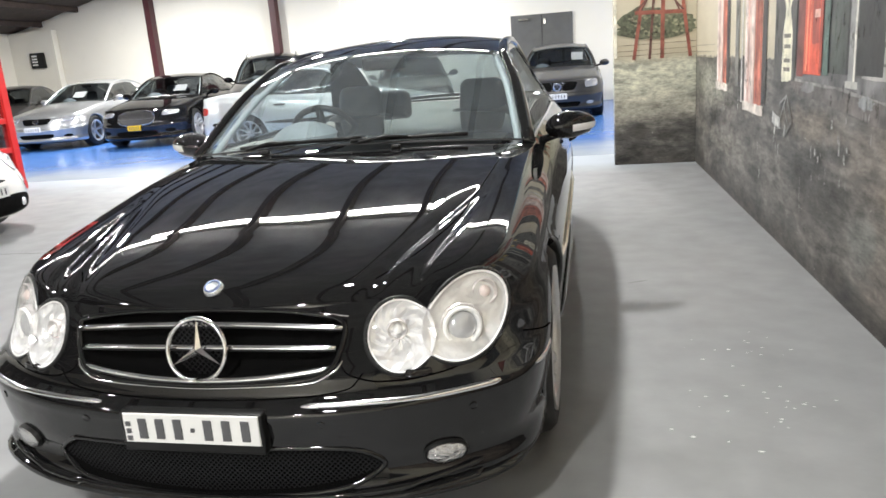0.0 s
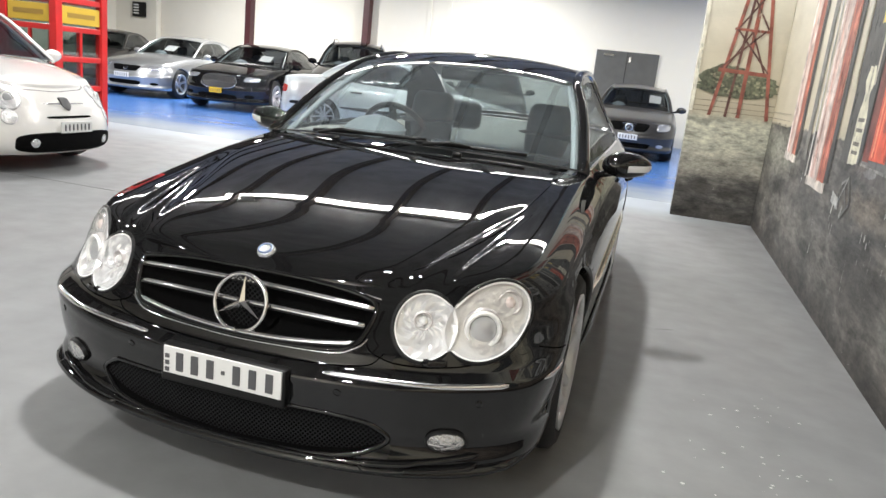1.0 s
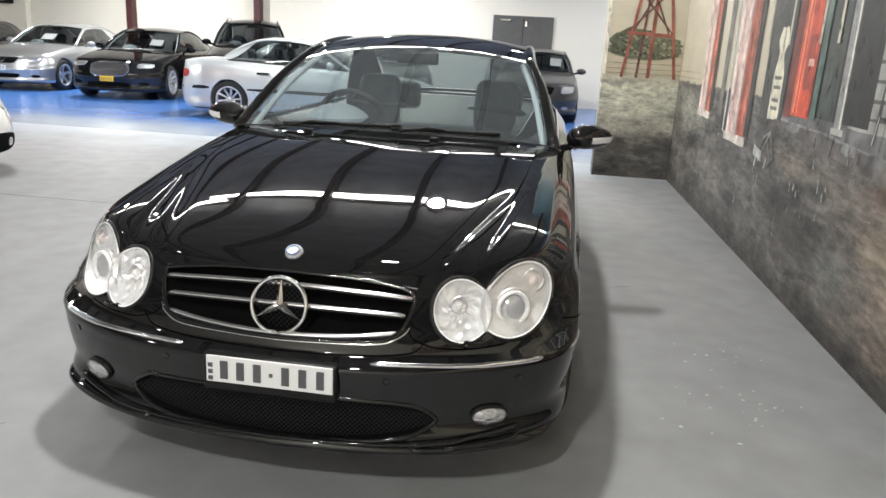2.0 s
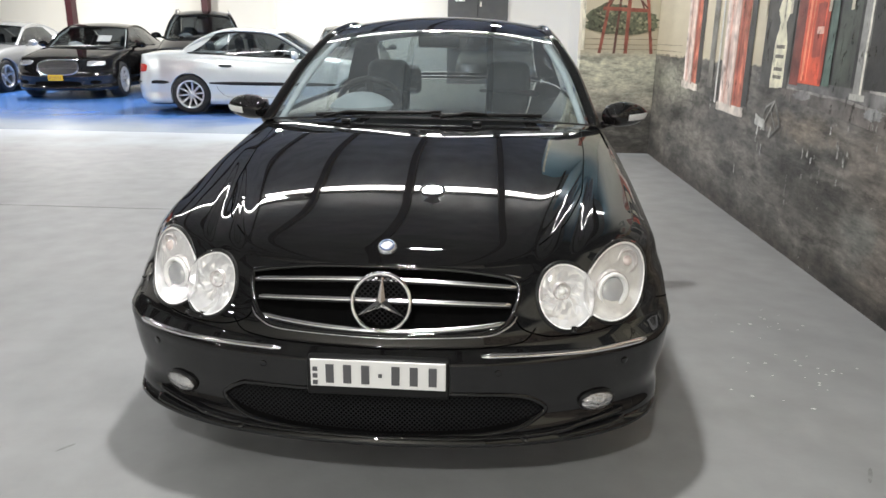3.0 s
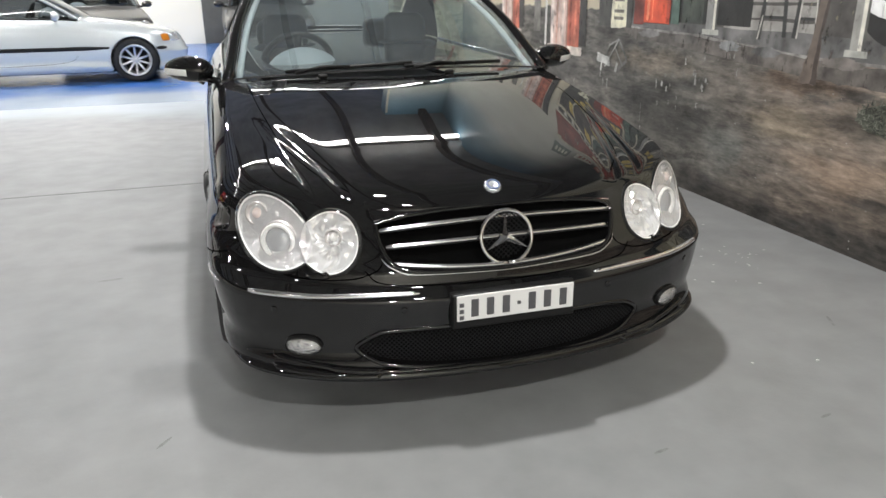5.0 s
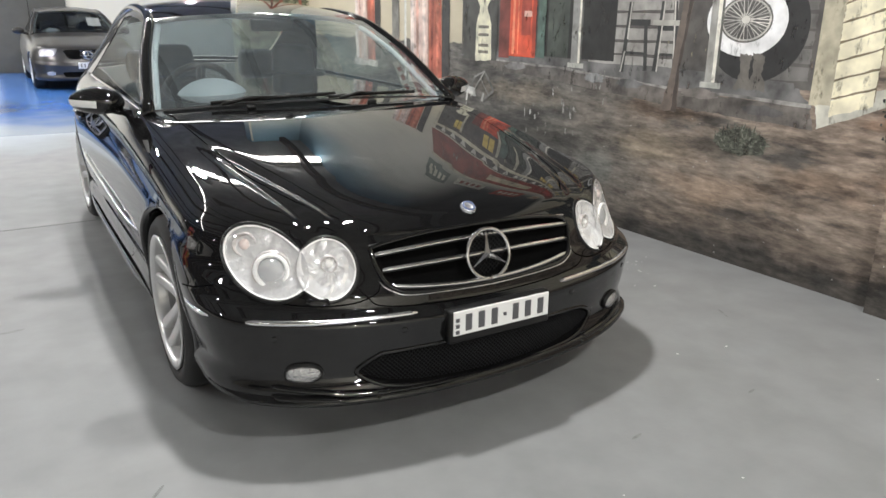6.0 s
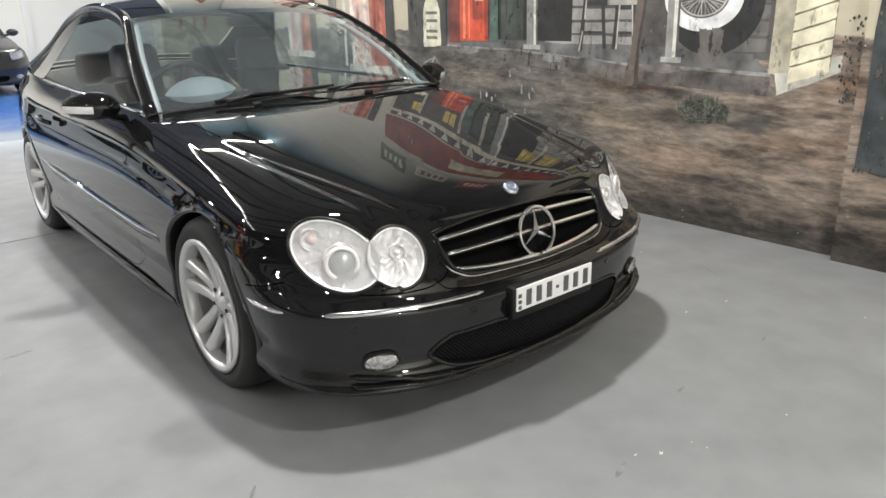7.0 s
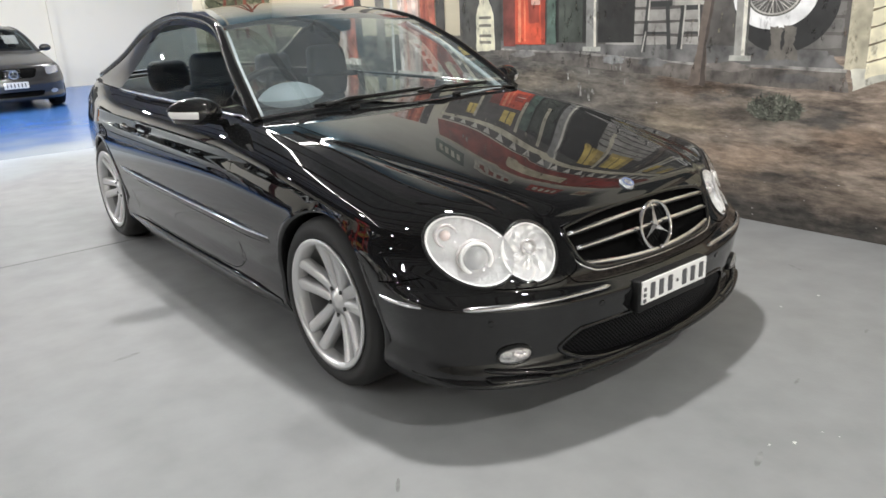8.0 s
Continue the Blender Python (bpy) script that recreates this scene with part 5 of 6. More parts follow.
        for sgn in (-1, 1):
            post = [cab.rail(.01 + .22 * k / 10) for k in range(11)]
            part("pillar_trim", tube_bm([(sgn * (p.x - .045), p.y + .035, p.z - .022) for p in post], .015, 8), M_DASHPALE, car, "pale grey pillar trim")
        part("steering_wheel", ring_bm((-0.37, wy + 0.02, sp["shoulder"][6][1] - 0.0), 0.18, 0.017, 62), M_PLASTIC, car, "black steering wheel")
        part("interior_mirror", box_bm(-.11, .11, wy - 0.09, wy - 0.06, cab.rail(.24).z - 0.05, cab.rail(.24).z + 0.015, 0.014), M_PLASTIC, car)


def ring_bm(c, radius, r, tilt, n=32, m=8, spokes=True):
    """A ring that leans back by tilt degrees, with a boss and spokes."""
    rows = []
    turn = Matrix.Translation(c) @ Matrix.Rotation(radians(-tilt), 4, "X")
    for k in range(n + 1):
        a = 2 * math.pi * k / n
        rows.append([turn @ Vector(((radius + r * math.cos(q)) * math.cos(a), (radius + r * math.cos(q)) * math.sin(a), r * math.sin(q))) for q in [2 * math.pi * j / m for j in range(m)]])
    bm = grid_bm(rows, close=True)
    if spokes:
        for a in (0.1, math.pi - 0.1, -math.pi / 2):
            tube_bm([turn @ Vector((0, 0, -.02)), turn @ Vector((radius * math.cos(a), radius * math.sin(a), 0))], 0.022, 6, bm)
        tube_bm([turn @ Vector((0, 0, -.06)), turn @ Vector((0, 0, -.02)), turn @ Vector((0, 0, .015))], 0.07, 14, bm)
    return bm


def seat(car, x, y, z):
    s = new("seat")
    s.parent = car
    bm = box_bm(x - .25, x + .25, y - .5, y + .05, z, z + .16, 0.05, seg=3)
    part("cushion", bm, M_SEAT, s)
    back = box_bm(-.26, .26, -.07, .08, 0, .70, 0.065, seg=4)
    for v in back.verts:
        v.co.x *= 1 - 0.22 * max(0, v.co.z - .38) / .32
        v.co = Vector((x + v.co.x, y + v.co.y + v.co.z * 0.28, z + .1 + v.co.z))
    part("backrest", back, M_SEAT, s)
    rest = box_bm(-.135, .135, -.05, .05, 0, .20, 0.048, seg=4)
    for v in rest.verts:
        v.co = Vector((x + v.co.x * (1 - .9 * max(0, v.co.z - .1)), y + .21 + v.co.y + v.co.z * .15, z + .765 + v.co.z))
    part("headrest", rest, M_SEAT, s, "black leather headrest")


def lamp_unit(car, skin, name, centre, d, edge, bulge, label, projector=0.0, dot=None, proud=0.0, bright=None):
    """A headlamp: silvered bowl, projector, clear cover and dark rim."""
    lamp = new(name)
    lamp.parent = car
    tagged(lamp, label)
    big = [(a * 1.035, b * 1.035) for a, b in edge]
    part("bezel", skin.patch(centre, d, big, 0.003 + proud), M_PLASTIC, lamp, "black rim")
    part("reflector", skin.patch(centre, d, edge, 0.007 + proud, 0.004), bright or M_REFLECT, lamp, "silvered reflector")
    dv = Vector(d).normalized()
    u = dv.cross(Vector((0, 0, 1))).normalized()
    w = u.cross(dv)
    turn = Matrix((u, dv, w)).transposed().to_4x4()

    def disc(name, at, r, profile, mat):
        place, nrm = skin.hit(Vector(centre) + u * at[0] + w * at[1], dv)
        if place is None:
            return
        bm = lathe_bm([(r * a, -h) for a, h in profile], 28, "y")
        bmesh.ops.transform(bm, matrix=Matrix.Translation(place - dv * proud) @ turn, verts=bm.verts)
        part(name, bm, mat, lamp)

    if projector:
        disc("projector_ring", dot[0][0], projector, [(1.28, .006), (1.24, .018), (1.0, .022), (.96, .008)], M_WHITELENS)
        disc("projector_lens", dot[0][0], projector, [(.98, .008), (.9, .017), (.6, .024), (.3, .027), (0, .028)], M_LENS)
        disc("projector_shroud", dot[0][0], projector, [(1.50, .007), (1.46, .0095), (1.34, .0095), (1.30, .007)], M_LAMPRING)
        for at, r in dot[1:]:
            disc("lamp_bulb", at, r, [(1.15, .006), (1.1, .015), (.9, .016), (.5, .012), (0, .011)], M_LAMPRING)
    part("cover", skin.patch(centre, d, edge, 0.012 + proud, bulge), M_CLEAR, lamp, "clear lamp cover").visible_shadow = False
    return lamp


def headlight(car, skin, shape, other, label, depth, dot, facets=0.0):
    """A lamp let into the wing: bowl, projector or bulb, small indicator, dark seal and clear cover."""
    centre, d, edge = shape
    lamp = new("headlamp")
    lamp.parent = car
    tagged(lamp, label)

    def clear(points):
        """The arc of a closed line that lies outside the neighbouring lamp."""
        away = Vector(other[1]).normalized()
        side = away.cross(Vector((0, 0, 1))).normalized()
        test = within([(a * 1.03, b * 1.03) for a, b in other[2]])
        spots = [skin.hit(p, d)[0] or p for p in points]
        free = [not test((p - Vector(other[0])).dot(side), (p - Vector(other[0])).dot(side.cross(away))) for p in spots]
        if all(free):
            return points + points[:1]
        turn = next(k for k in range(len(free)) if free[k] and not free[k - 1])
        return [points[(turn + k) % len(points)] for k in range(len(points)) if free[(turn + k) % len(points)]]

    part("seal", skin.ribbon(clear(skin.around(centre, d, edge)), d, .012, .004, 1, True), M_PLASTIC, lamp, "black seal")
    few = edge[::2] if facets else edge
    part("reflector", skin.bowl(centre, d, few, depth, 7 if facets else 12, .001, facets, .6), M_FACET if facets else M_REFLECT, lamp, "silvered reflector", smooth=not facets)
    inner = skin.around(centre, d, [(a * .955, b * .955) for a, b in edge])
    part("reflector_rim", skin.ribbon(clear(inner), d, .010, .002, 1, True), M_WHITELENS, lamp, "pale inner rim")
    dv = Vector(d).normalized()
    u = dv.cross(Vector((0, 0, 1))).normalized()
    w = u.cross(dv)
    turn = Matrix((u, dv, w)).transposed().to_4x4()

    def turned(name, at, r, sink, profile, mat, note=""):
        place, _ = skin.hit(Vector(centre) + u * at[0] + w * at[1], dv)
        bm = lathe_bm([(r * a, -h) for a, h in profile], 32, "y")
        bmesh.ops.transform(bm, matrix=Matrix.Translation(place + dv * sink) @ turn, verts=bm.verts)
        part(name, bm, mat, lamp, note)

    for kind, at, r in dot:
        if kind == "projector":
            turned("projector_shroud", at, r, .012, [(1.50, -.02), (1.46, .000), (1.40, .001), (1.37, -.004)], M_LAMPRING, "grey shroud ring")
            turned("projector_ring", at, r, .012, [(1.36, -.03), (1.34, .004), (1.24, .009), (1.06, .006), (1.0, -.004)], M_WHITELENS, "pale lens ring")
            turned("projector_lens", at, r, .014, [(1.0, -.004), (.9, .004), (.6, .010), (.3, .013), (0, .014)], M_LENS, "grey projector lens")
        else:
            turned("bulb_cup", at, r, .018, [(1.25, -.02), (1.2, .004), (1.05, .006), (.95, -.004), (.6, -.014), (0, -.018)], M_LAMPRING, "small round cup")
            turned("lamp_bulb", at, r, .020, [(.55, -.012), (.55, .0), (.42, .008), (.2, .012), (0, .013)], M_BULB if kind == "indicator" else M_WHITELENS)
    part("cover", skin.patch(centre, d, edge, 0.004, .010), M_CLEAR, lamp, "clear lamp cover").visible_shadow = False
    return lamp


def lattice(inside, x0, x1, z0, z1, step, half, depth):
    """A diagonal wire mesh over an upright patch, kept where inside(x, z)."""
    bm = bmesh.new()
    size = step * 0.5
    for way in (-1, 1):
        k = int((x0 - z1 - 1) / step)
        while k * step < x1 + z1 + 1:
            z = z0
            while z < z1:
                x = k * step + way * z
                xm, zm = x + way * size / 2, z + size / 2
                if x0 < xm < x1 and inside(xm, zm):
                    y = depth(xm)
                    bm.faces.new([bm.verts.new(p) for p in ((x - half, y, z), (x + half, y, z), (x + way * size + half, y, z + size), (x + way * size - half, y, z + size))])
                z += size
            k += 1
    return bm


def within(corners):
    """A test for points inside a closed polygon."""
    def test(x, z):
        odd = False
        for (a, b), (c, e) in zip(corners, corners[1:] + corners[:1]):
            if (b > z) != (e > z) and x < (c - a) * (z - b) / (e - b) + a:
                odd = not odd
        return odd
    return test


M_BULB = material("indicator_bulb", (0.78, 0.68, 0.64), 0.2)
M_WIRE = material("grille_wire", (0.009, 0.009, 0.010), 0.45, spec=0.2)
M_LAMPRING = material("frosted_lamp_bowl", (0.72, 0.69, 0.67), 0.25, metal=0.5, bump=0.4, bump_scale=90)
M_FACET = material("faceted_reflector", (0.98, 0.98, 0.98), 0.08, metal=0.5, bump=0.2, bump_scale=34)
M_FOG = material("fog_bowl", (0.86, 0.86, 0.87), 0.08, metal=0.9, bump=1.6, bump_scale=70)
M_SATIN = material("satin_chrome", (0.90, 0.90, 0.91), 0.13, metal=1.0)
M_WHITELENS = material("white_lens", (0.92, 0.92, 0.90), 0.15, bump=0.3, bump_scale=120)
M_BLUEBADGE = material("enamel_badge", (0.62, 0.64, 0.68), 0.25, metal=0.8, bump=0.4, bump_scale=110)
M_ENAMEL = material("blue_enamel", (0.10, 0.13, 0.24), 0.2)


def plate_bars(parent, x0, x1, y, z0, z1, count, lean=0.0):
    """Unreadable characters: plain bars on a number plate."""
    step = (x1 - x0) / count
    for k in range(count):
        part("plate_mark", box_bm(x0 + step * (k + .33), x0 + step * (k + .63), y - .004, y, z0, z1), M_INK, parent, smooth=False)


def build_coupe():
    car = empty("coupe", "glossy black two-door coupe parked on the grey floor", "car", pose(0, 0, 0, 0, 0, -0.7))
    sp = dict(CLK, trim=M_CHROME, gap=0.0005, steps=104)
    bm = car_shell(sp)
    skin = Skin(bm)
    front = (0, 1, 0)
    lamps = {s: (((s * .657, .26, .603), (-s * .5, 1, -.12), ellipse(.099, .143, -s * 60, n=56)), ((s * .508, .147, .585), (-s * .34, 1, -.12), ellipse(.090, .094, -s * 22, n=56))) for s in (-1, 1)}
    ring = polygon([(-.394, .055), (-.2, .075), (0, .08), (.2, .075), (.394, .055), (.362, -.052), (.30, -.082), (0, -.09), (-.30, -.082), (-.362, -.052)], 8, 2)
    mouth = polygon([(-.40, .068), (0, .072), (.40, .068), (.475, .012), (.40, -.030), (.29, -.050), (0, -.060), (-.29, -.050), (-.40, -.030), (-.475, .012)], 8, 1)
    for pair in lamps.values():
        for shape in pair:
            skin.cut(bm, *shape)
    skin.cut(bm, (0, 0, .585), front, ring)
    skin.cut(bm, (0, -.05, .262), front, mouth)
    car_common(car, sp, M_BLACK, bm, (0.318, 0.225, 0.245, 5, True, M_ALLOY, 0.122))
    for s in (-1, 1):
        # lamps
        big, small = lamps[s]
        headlight(car, skin, big, small, "large oval clear headlamp with projector", .022, [("projector", (-s * .020, -.026), .040), ("indicator", (s * .062, .046), .031)])
        headlight(car, skin, small, big, "smaller oval clear headlamp with faceted bowl", .024, [("bulb", (-s * .006, .012), .022)], .0055)
        # fog lamps, recesses and chrome
        fog = part("fog_lamp", skin.patch((s * .615, .1, .286), (-s * .3, 1, 0), ellipse(.052, .030, 0, power=2.3), .010, .012), M_FOG, car, "clear oval fog lamp")
        part("fog_cover", skin.patch((s * .615, .1, .286), (-s * .3, 1, 0), ellipse(.054, .032, 0, power=2.3), .014, .014), M_CLEAR, fog).visible_shadow = False
        rim = skin.around((s * .615, .1, .286), (-s * .3, 1, 0), ellipse(.055, .033, 0, power=2.3, n=32))
        part("fog_surround", skin.ribbon(rim + rim[:1], (-s * .3, 1, 0), .008, .012, 1, True, True), M_PLASTIC, fog, "black surround")
        part("bumper_strip", skin.ribbon([(s * (.305 + .52 * k / 24), -.1, .450 + .006 * (k / 24)) for k in range(25)], (-s * .25, 1, 0), .017, .007, 4, True), M_SATIN, car, "chrome bumper strip")
        part("bumper_strip", skin.ribbon([(s, y, .457) for y in (.262, .32, .38, .44)], (-s, 0, 0), .014, .006, 6, True), M_SATIN, car, "chrome bumper strip")
        part("parking_sensor", skin.patch((s * .33, -.1, .405), front, ellipse(.010, .010, n=16), .002, 0, 2), M_BLACK, car)
        part("parking_sensor", skin.patch((s * .70, .1, .405), (-s * .5, 1, 0), ellipse(.010, .010, n=16), .002, 0, 2), M_BLACK, car)
        part("washer_cover", skin.patch((s * .56, .1, .500), (-s * .3, 1, 0), ellipse(.035, .010, 0, power=4, n=24), .004, 0, 2), M_BLACK, car)
        # side: rubbing strip, handle, shut lines, skirt
        part("side_strip", skin.ribbon([(s * 1, y, .475 + .020 * (y - 1.2)) for y in (1.19, 1.6, 2.0, 2.5, 3.1)], (-s, 0, 0), .045, .012, 8, True), M_BLACK, car, "black rubbing strip")
        part("strip_insert", skin.ribbon([(s * 1, y, .490 + .020 * (y - 1.2)) for y in (1.19, 1.6, 2.0, 2.5, 3.1)], (-s, 0, 0), .010, .017, 8, True), M_SATIN, car, "chrome insert")
        part("shut_line", skin.ribbon([(s, 1.50, .84), (s, 1.52, .6), (s, 1.50, .3), (s, 1.6, .262), (s, 2.9, .262), (s, 3.02, .4), (s, 3.0, .86)], (-s, 0, 0), .0035, .0008, 10), M_GAP, car)
        part("shut_line", skin.ribbon([(s * x, y, 1) for x, y in ((.40, .155), (.52, .32), (.60, .6), (.645, 1.0), (.67, 1.4))], (0, 0, -1), .0035, .0008, 12), M_GAP, car)
        part("shut_line", skin.ribbon([(s, .30, .535), (s, .37, .515), (s, .44, .505)], (-s, 0, 0), .004, .0008, 8), M_GAP, car)
        part("shut_line", skin.ribbon([(s * x, -.1, z) for x, z in ((.415, .555), (.43, .515), (.50, .492), (.60, .488), (.70, .495), (.76, .508))], (-s * .3, 1, 0), .004, .0008, 8), M_GAP, car)
        part("shut_line", skin.ribbon([(s * x, -.1, z) for x, z in ((.43, .515), (.40, .478), (.30, .466), (.15, .461), (0, .460))], front, .0035, .0008, 8), M_GAP, car)
        handle = part("door_handle", tube_bm([(s * .872, 2.66, .775), (s * .895, 2.69, .785), (s * .897, 2.80, .79), (s * .875, 2.85, .79)], .013, 8), M_BLACK, car, "black door handle with chrome edge")
        part("handle_trim", tube_bm([(s * .902, 2.69, .795), (s * .904, 2.80, .80)], .005, 6), M_CHROME, handle)
        part("side_skirt", skin.ribbon([(s, y, .215) for y in (1.17, 1.8, 2.4, 3.15)], (-s, 0, 0), .075, .020, 8, True), M_BLACK, car)
        # mirrors
        mir = new("door_mirror")
        mir.parent = car
        tagged(mir, "black door mirror with indicator strip")
        shell = bmesh.new()
        bmesh.ops.create_uvsphere(shell, u_segments=28, v_segments=18, radius=1)
        for v in shell.verts:
            q = v.co
            taper = 1 - .18 * q.x
            y = q.y * .075 * taper
            v.co = Vector((s * (.905 + q.x * .108), 1.695 + max(-.075, min(.03, y)) + .02 * q.x, .945 + (q.z * .062 * taper if q.z > 0 else q.z * .055) + .008 * q.x))
        part("mirror_housing", shell, M_BLACK, mir)
        part("mirror_arm", tube_bm([(s * .77, 1.68, .885), (s * .84, 1.69, .905), (s * .90, 1.70, .92)], .028, 8, flat=.6), M_BLACK, mir)
        ind = bmesh.new()
        bmesh.ops.create_uvsphere(ind, u_segments=56, v_segments=36, radius=1)
        bmesh.ops.delete(ind, geom=[f for f in ind.faces if not (f.calc_center_median().y < -.25 and f.calc_center_median().x > .10 and -.40 < f.calc_center_median().z < .10)], context="FACES")
        for v in ind.verts:
            q = v.co * 1.035
            taper = 1 - .18 * q.x
            v.co = Vector((s * (.905 + q.x * .108), 1.695 + max(-.0785, min(.03, q.y * .075 * taper)) + .02 * q.x, .945 + (q.z * .062 * taper if q.z > 0 else q.z * .055) + .008 * q.x))
        part("indicator", ind, M_WHITELENS, mir, "white indicator lens")
        part("mirror_glass", box_bm(min(s * .82, s * .99), max(s * .82, s * .99), 1.722, 1.728, .905, .985, .01), M_CHROME, mir)
    # grille
    grille = new("grille")
    grille.parent = car
    tagged(grille, "black grille with chrome slats and ringed star")
    part("grille_back", skin.bowl((0, 0, .585), front, ring, .07, 10, .002, power=.25), M_MESH, grille, "black grille mesh")
    part("grille_surround", skin.ribbon([(a, 0, .585 + b) for a, b in ring] + [(ring[0][0], 0, .585 + ring[0][1])], front, .014, .008, 1, True, True), M_BLACK, grille)
    part("grille_lip", skin.ribbon([(.385 * (k / 12 - 1), -.1, .663 - .020 * (k / 12 - 1) ** 2) for k in range(25)], front, .008, .006, 2, True), M_CHROME, grille)
    part("lower_lip", skin.ribbon([(a * 1.03, -.1, .585 + b * 1.07) for a, b in ring if b < -.03], front, .007, .005, 2, True), M_CHROME, grille, "thin chrome lower edge")
    for s in (-1, 1):
        for z, half, drop in ((.632, .374, .014), (.582, .360, .008), (.507, .350, -.022)):
            line = [(s * half * k / 16, z - drop * (k / 16) ** 2) for k in range(17)]
            bar = [skin.hit((x, 0, h), front)[0] + Vector((0, .004, 0)) for x, h in line]
            part("slat", tube_bm(bar, .0105, 8, flat=.78), M_SATIN, grille, "chrome slat")
            part("slat_edge", tube_bm([p + Vector((0, -.0085, -.004)) for p in bar], .0030, 6), M_PLASTIC, grille)
    star = new("ringed_star")
    star.parent = grille
    lean = Matrix.Translation((0, .030, .583)) @ Matrix.Rotation(radians(-14), 4, "X")
    rows = []
    for k in range(49):
        a = 2 * math.pi * k / 48
        rows.append([lean @ Vector(((.081 + .0065 * math.cos(q)) * math.cos(a), .008 * math.sin(q), (.081 + .0065 * math.cos(q)) * math.sin(a))) for q in [2 * math.pi * j / 8 for j in range(8)]])
    part("ring", grid_bm(rows, close=True), M_CHROME, star)
    part("ring_mesh", lattice(lambda x, z: math.hypot(x, z - .583) < .076, -.08, .08, .50, .665, .016, .0022, lambda x: .050), M_WIRE, star, "dark wire mesh", smooth=False)
    for k in range(3):
        a = math.pi / 2 + k * 2 * math.pi / 3
        tip, lft, rgt = [Vector((r * math.cos(a + o), 0, r * math.sin(a + o))) for r, o in ((.078, 0), (.013, 1.05), (.013, -1.05))]
        prow = bmesh.new()
        c = [prow.verts.new(lean @ p) for p in (tip, lft, Vector((0, -.010, 0)), rgt, Vector((0, .006, 0)))]
        for f in ((0, 1, 2), (0, 2, 3), (0, 4, 1), (0, 3, 4), (1, 4, 2), (2, 4, 3)):
            prow.faces.new([c[i] for i in f])
        part("star_arm", prow, M_SATIN, star, smooth=False)
    bm = lathe_bm([(0, -.004), (.015, -.005), (.020, -.008), (.026, -.004), (.028, .004)], 24, "y")
    place, nrm = skin.hit((0, .155, 1), (0, 0, -1))
    bmesh.ops.transform(bm, matrix=Matrix.Translation(place + nrm * .003) @ Vector((0, -1, 0)).rotation_difference(nrm).to_matrix().to_4x4(), verts=bm.verts)
    badge = part("bonnet_badge", bm, M_BLUEBADGE, car, "round enamel bonnet badge")
    turn = Matrix.Translation(place + nrm * .009) @ Vector((0, -1, 0)).rotation_difference(nrm).to_matrix().to_4x4()
    bm = lathe_bm([(.0225, .001), (.0215, -.0028), (.0175, -.0028), (.0165, .001)], 24, "y")
    bmesh.ops.transform(bm, matrix=turn, verts=bm.verts)
    part("badge_wreath", bm, M_ENAMEL, badge, "dark blue enamel ring")
    # lower front
    part("lower_intake", skin.bowl((0, -.05, .262), front, mouth, .05, 6, .001, power=.2), M_MESH, car, "black lower air intake")
    fill = within([(a * .99, .262 + b * .99) for a, b in mouth])
    part("intake_mesh", lattice(fill, -.48, .48, .19, .34, .014, .0022, lambda x: -.012 + .26 * x * x), M_WIRE, car, "black diagonal wire mesh", smooth=False)
    rim = [(a * 1.015, b * 1.05) for a, b in mouth]
    part("intake_surround", skin.ribbon([(p, 0, .262 + q) for p, q in rim] + [(rim[0][0], 0, .262 + rim[0][1])], front, .016, .006, 1, True, True), M_BLACK, car)
    part("front_lip", skin.ribbon([(.84 * (k / 24 - 1), -.1, .190 + .030 * abs(k / 24 - 1) ** 4) for k in range(49)], front, .024, .024, 2, True), M_BLACK, car, "black front splitter lip")
    part("lip_edge", skin.ribbon([(.55 * (k / 24 - 1), -.1, .207 + .012 * abs(k / 24 - 1) ** 3) for k in range(49)], front, .010, .016, 2, True), M_BLACK, car)
    for s in (-1, 1):
        for z0, z1, w, lift in ((.212, .246, .018, .018), (.200, .222, .016, .024)):
            part("corner_blade", skin.ribbon([(s * (.42 + .345 * k / 20), -.1, z0 + (z1 - z0) * (k / 20) ** 1.5) for k in range(21)], (-s * .25, 1, 0), w, lift, 3, True), M_BLACK, car)
    plate = new("number_plate")
    plate.parent = car
    tagged(plate, "white number plate with black bars")
    part("plate_holder", box_bm(-.196, .196, -.054, -.016, .338, .448, .006), M_PLASTIC, plate, "black plastic holder")
    part("plate_sheet", box_bm(-.184, .188, -.059, -.053, .366, .446, .002), M_PLATE, plate, smooth=False)
    for f in (.055, .20, .35, .60, .75, .905):
        part("plate_mark", box_bm(-.148 + .332 * f - .011, -.148 + .332 * f + .011, -.0625, -.0585, .379, .433), M_INK, plate, smooth=False)
    part("plate_mark", box_bm(.004, .014, -.0625, -.0585, .400, .410), M_INK, plate, smooth=False)
    for k in range(3):
        part("plate_mark", box_bm(-.177, -.164, -.062, -.0585, .372 + .02 * k, .384 + .02 * k), M_INK, plate, smooth=False)
    # screen furniture
    cab = Cabin(sp)
    for x0, x1, y in ((-.50, .06, 1.40), (.02, .50, 1.40)):
        pts = []
        for k in range(9):
            x = x0 + (x1 - x0) * k / 8
            s = .005 + .006 * k / 8
            r, m = cab.rail(s), cab.middle(s)
            c = x / r.x
            pts.append((x, r.y + (m.y - r.y) * (1 - c * c) - .008, r.z + (m.z - r.z) * (1 - abs(c) ** 2.2) + .008))
        wiper = part("wiper", tube_bm(pts, .007, 6, flat=1.2), M_PLASTIC, car, "black wiper blade")
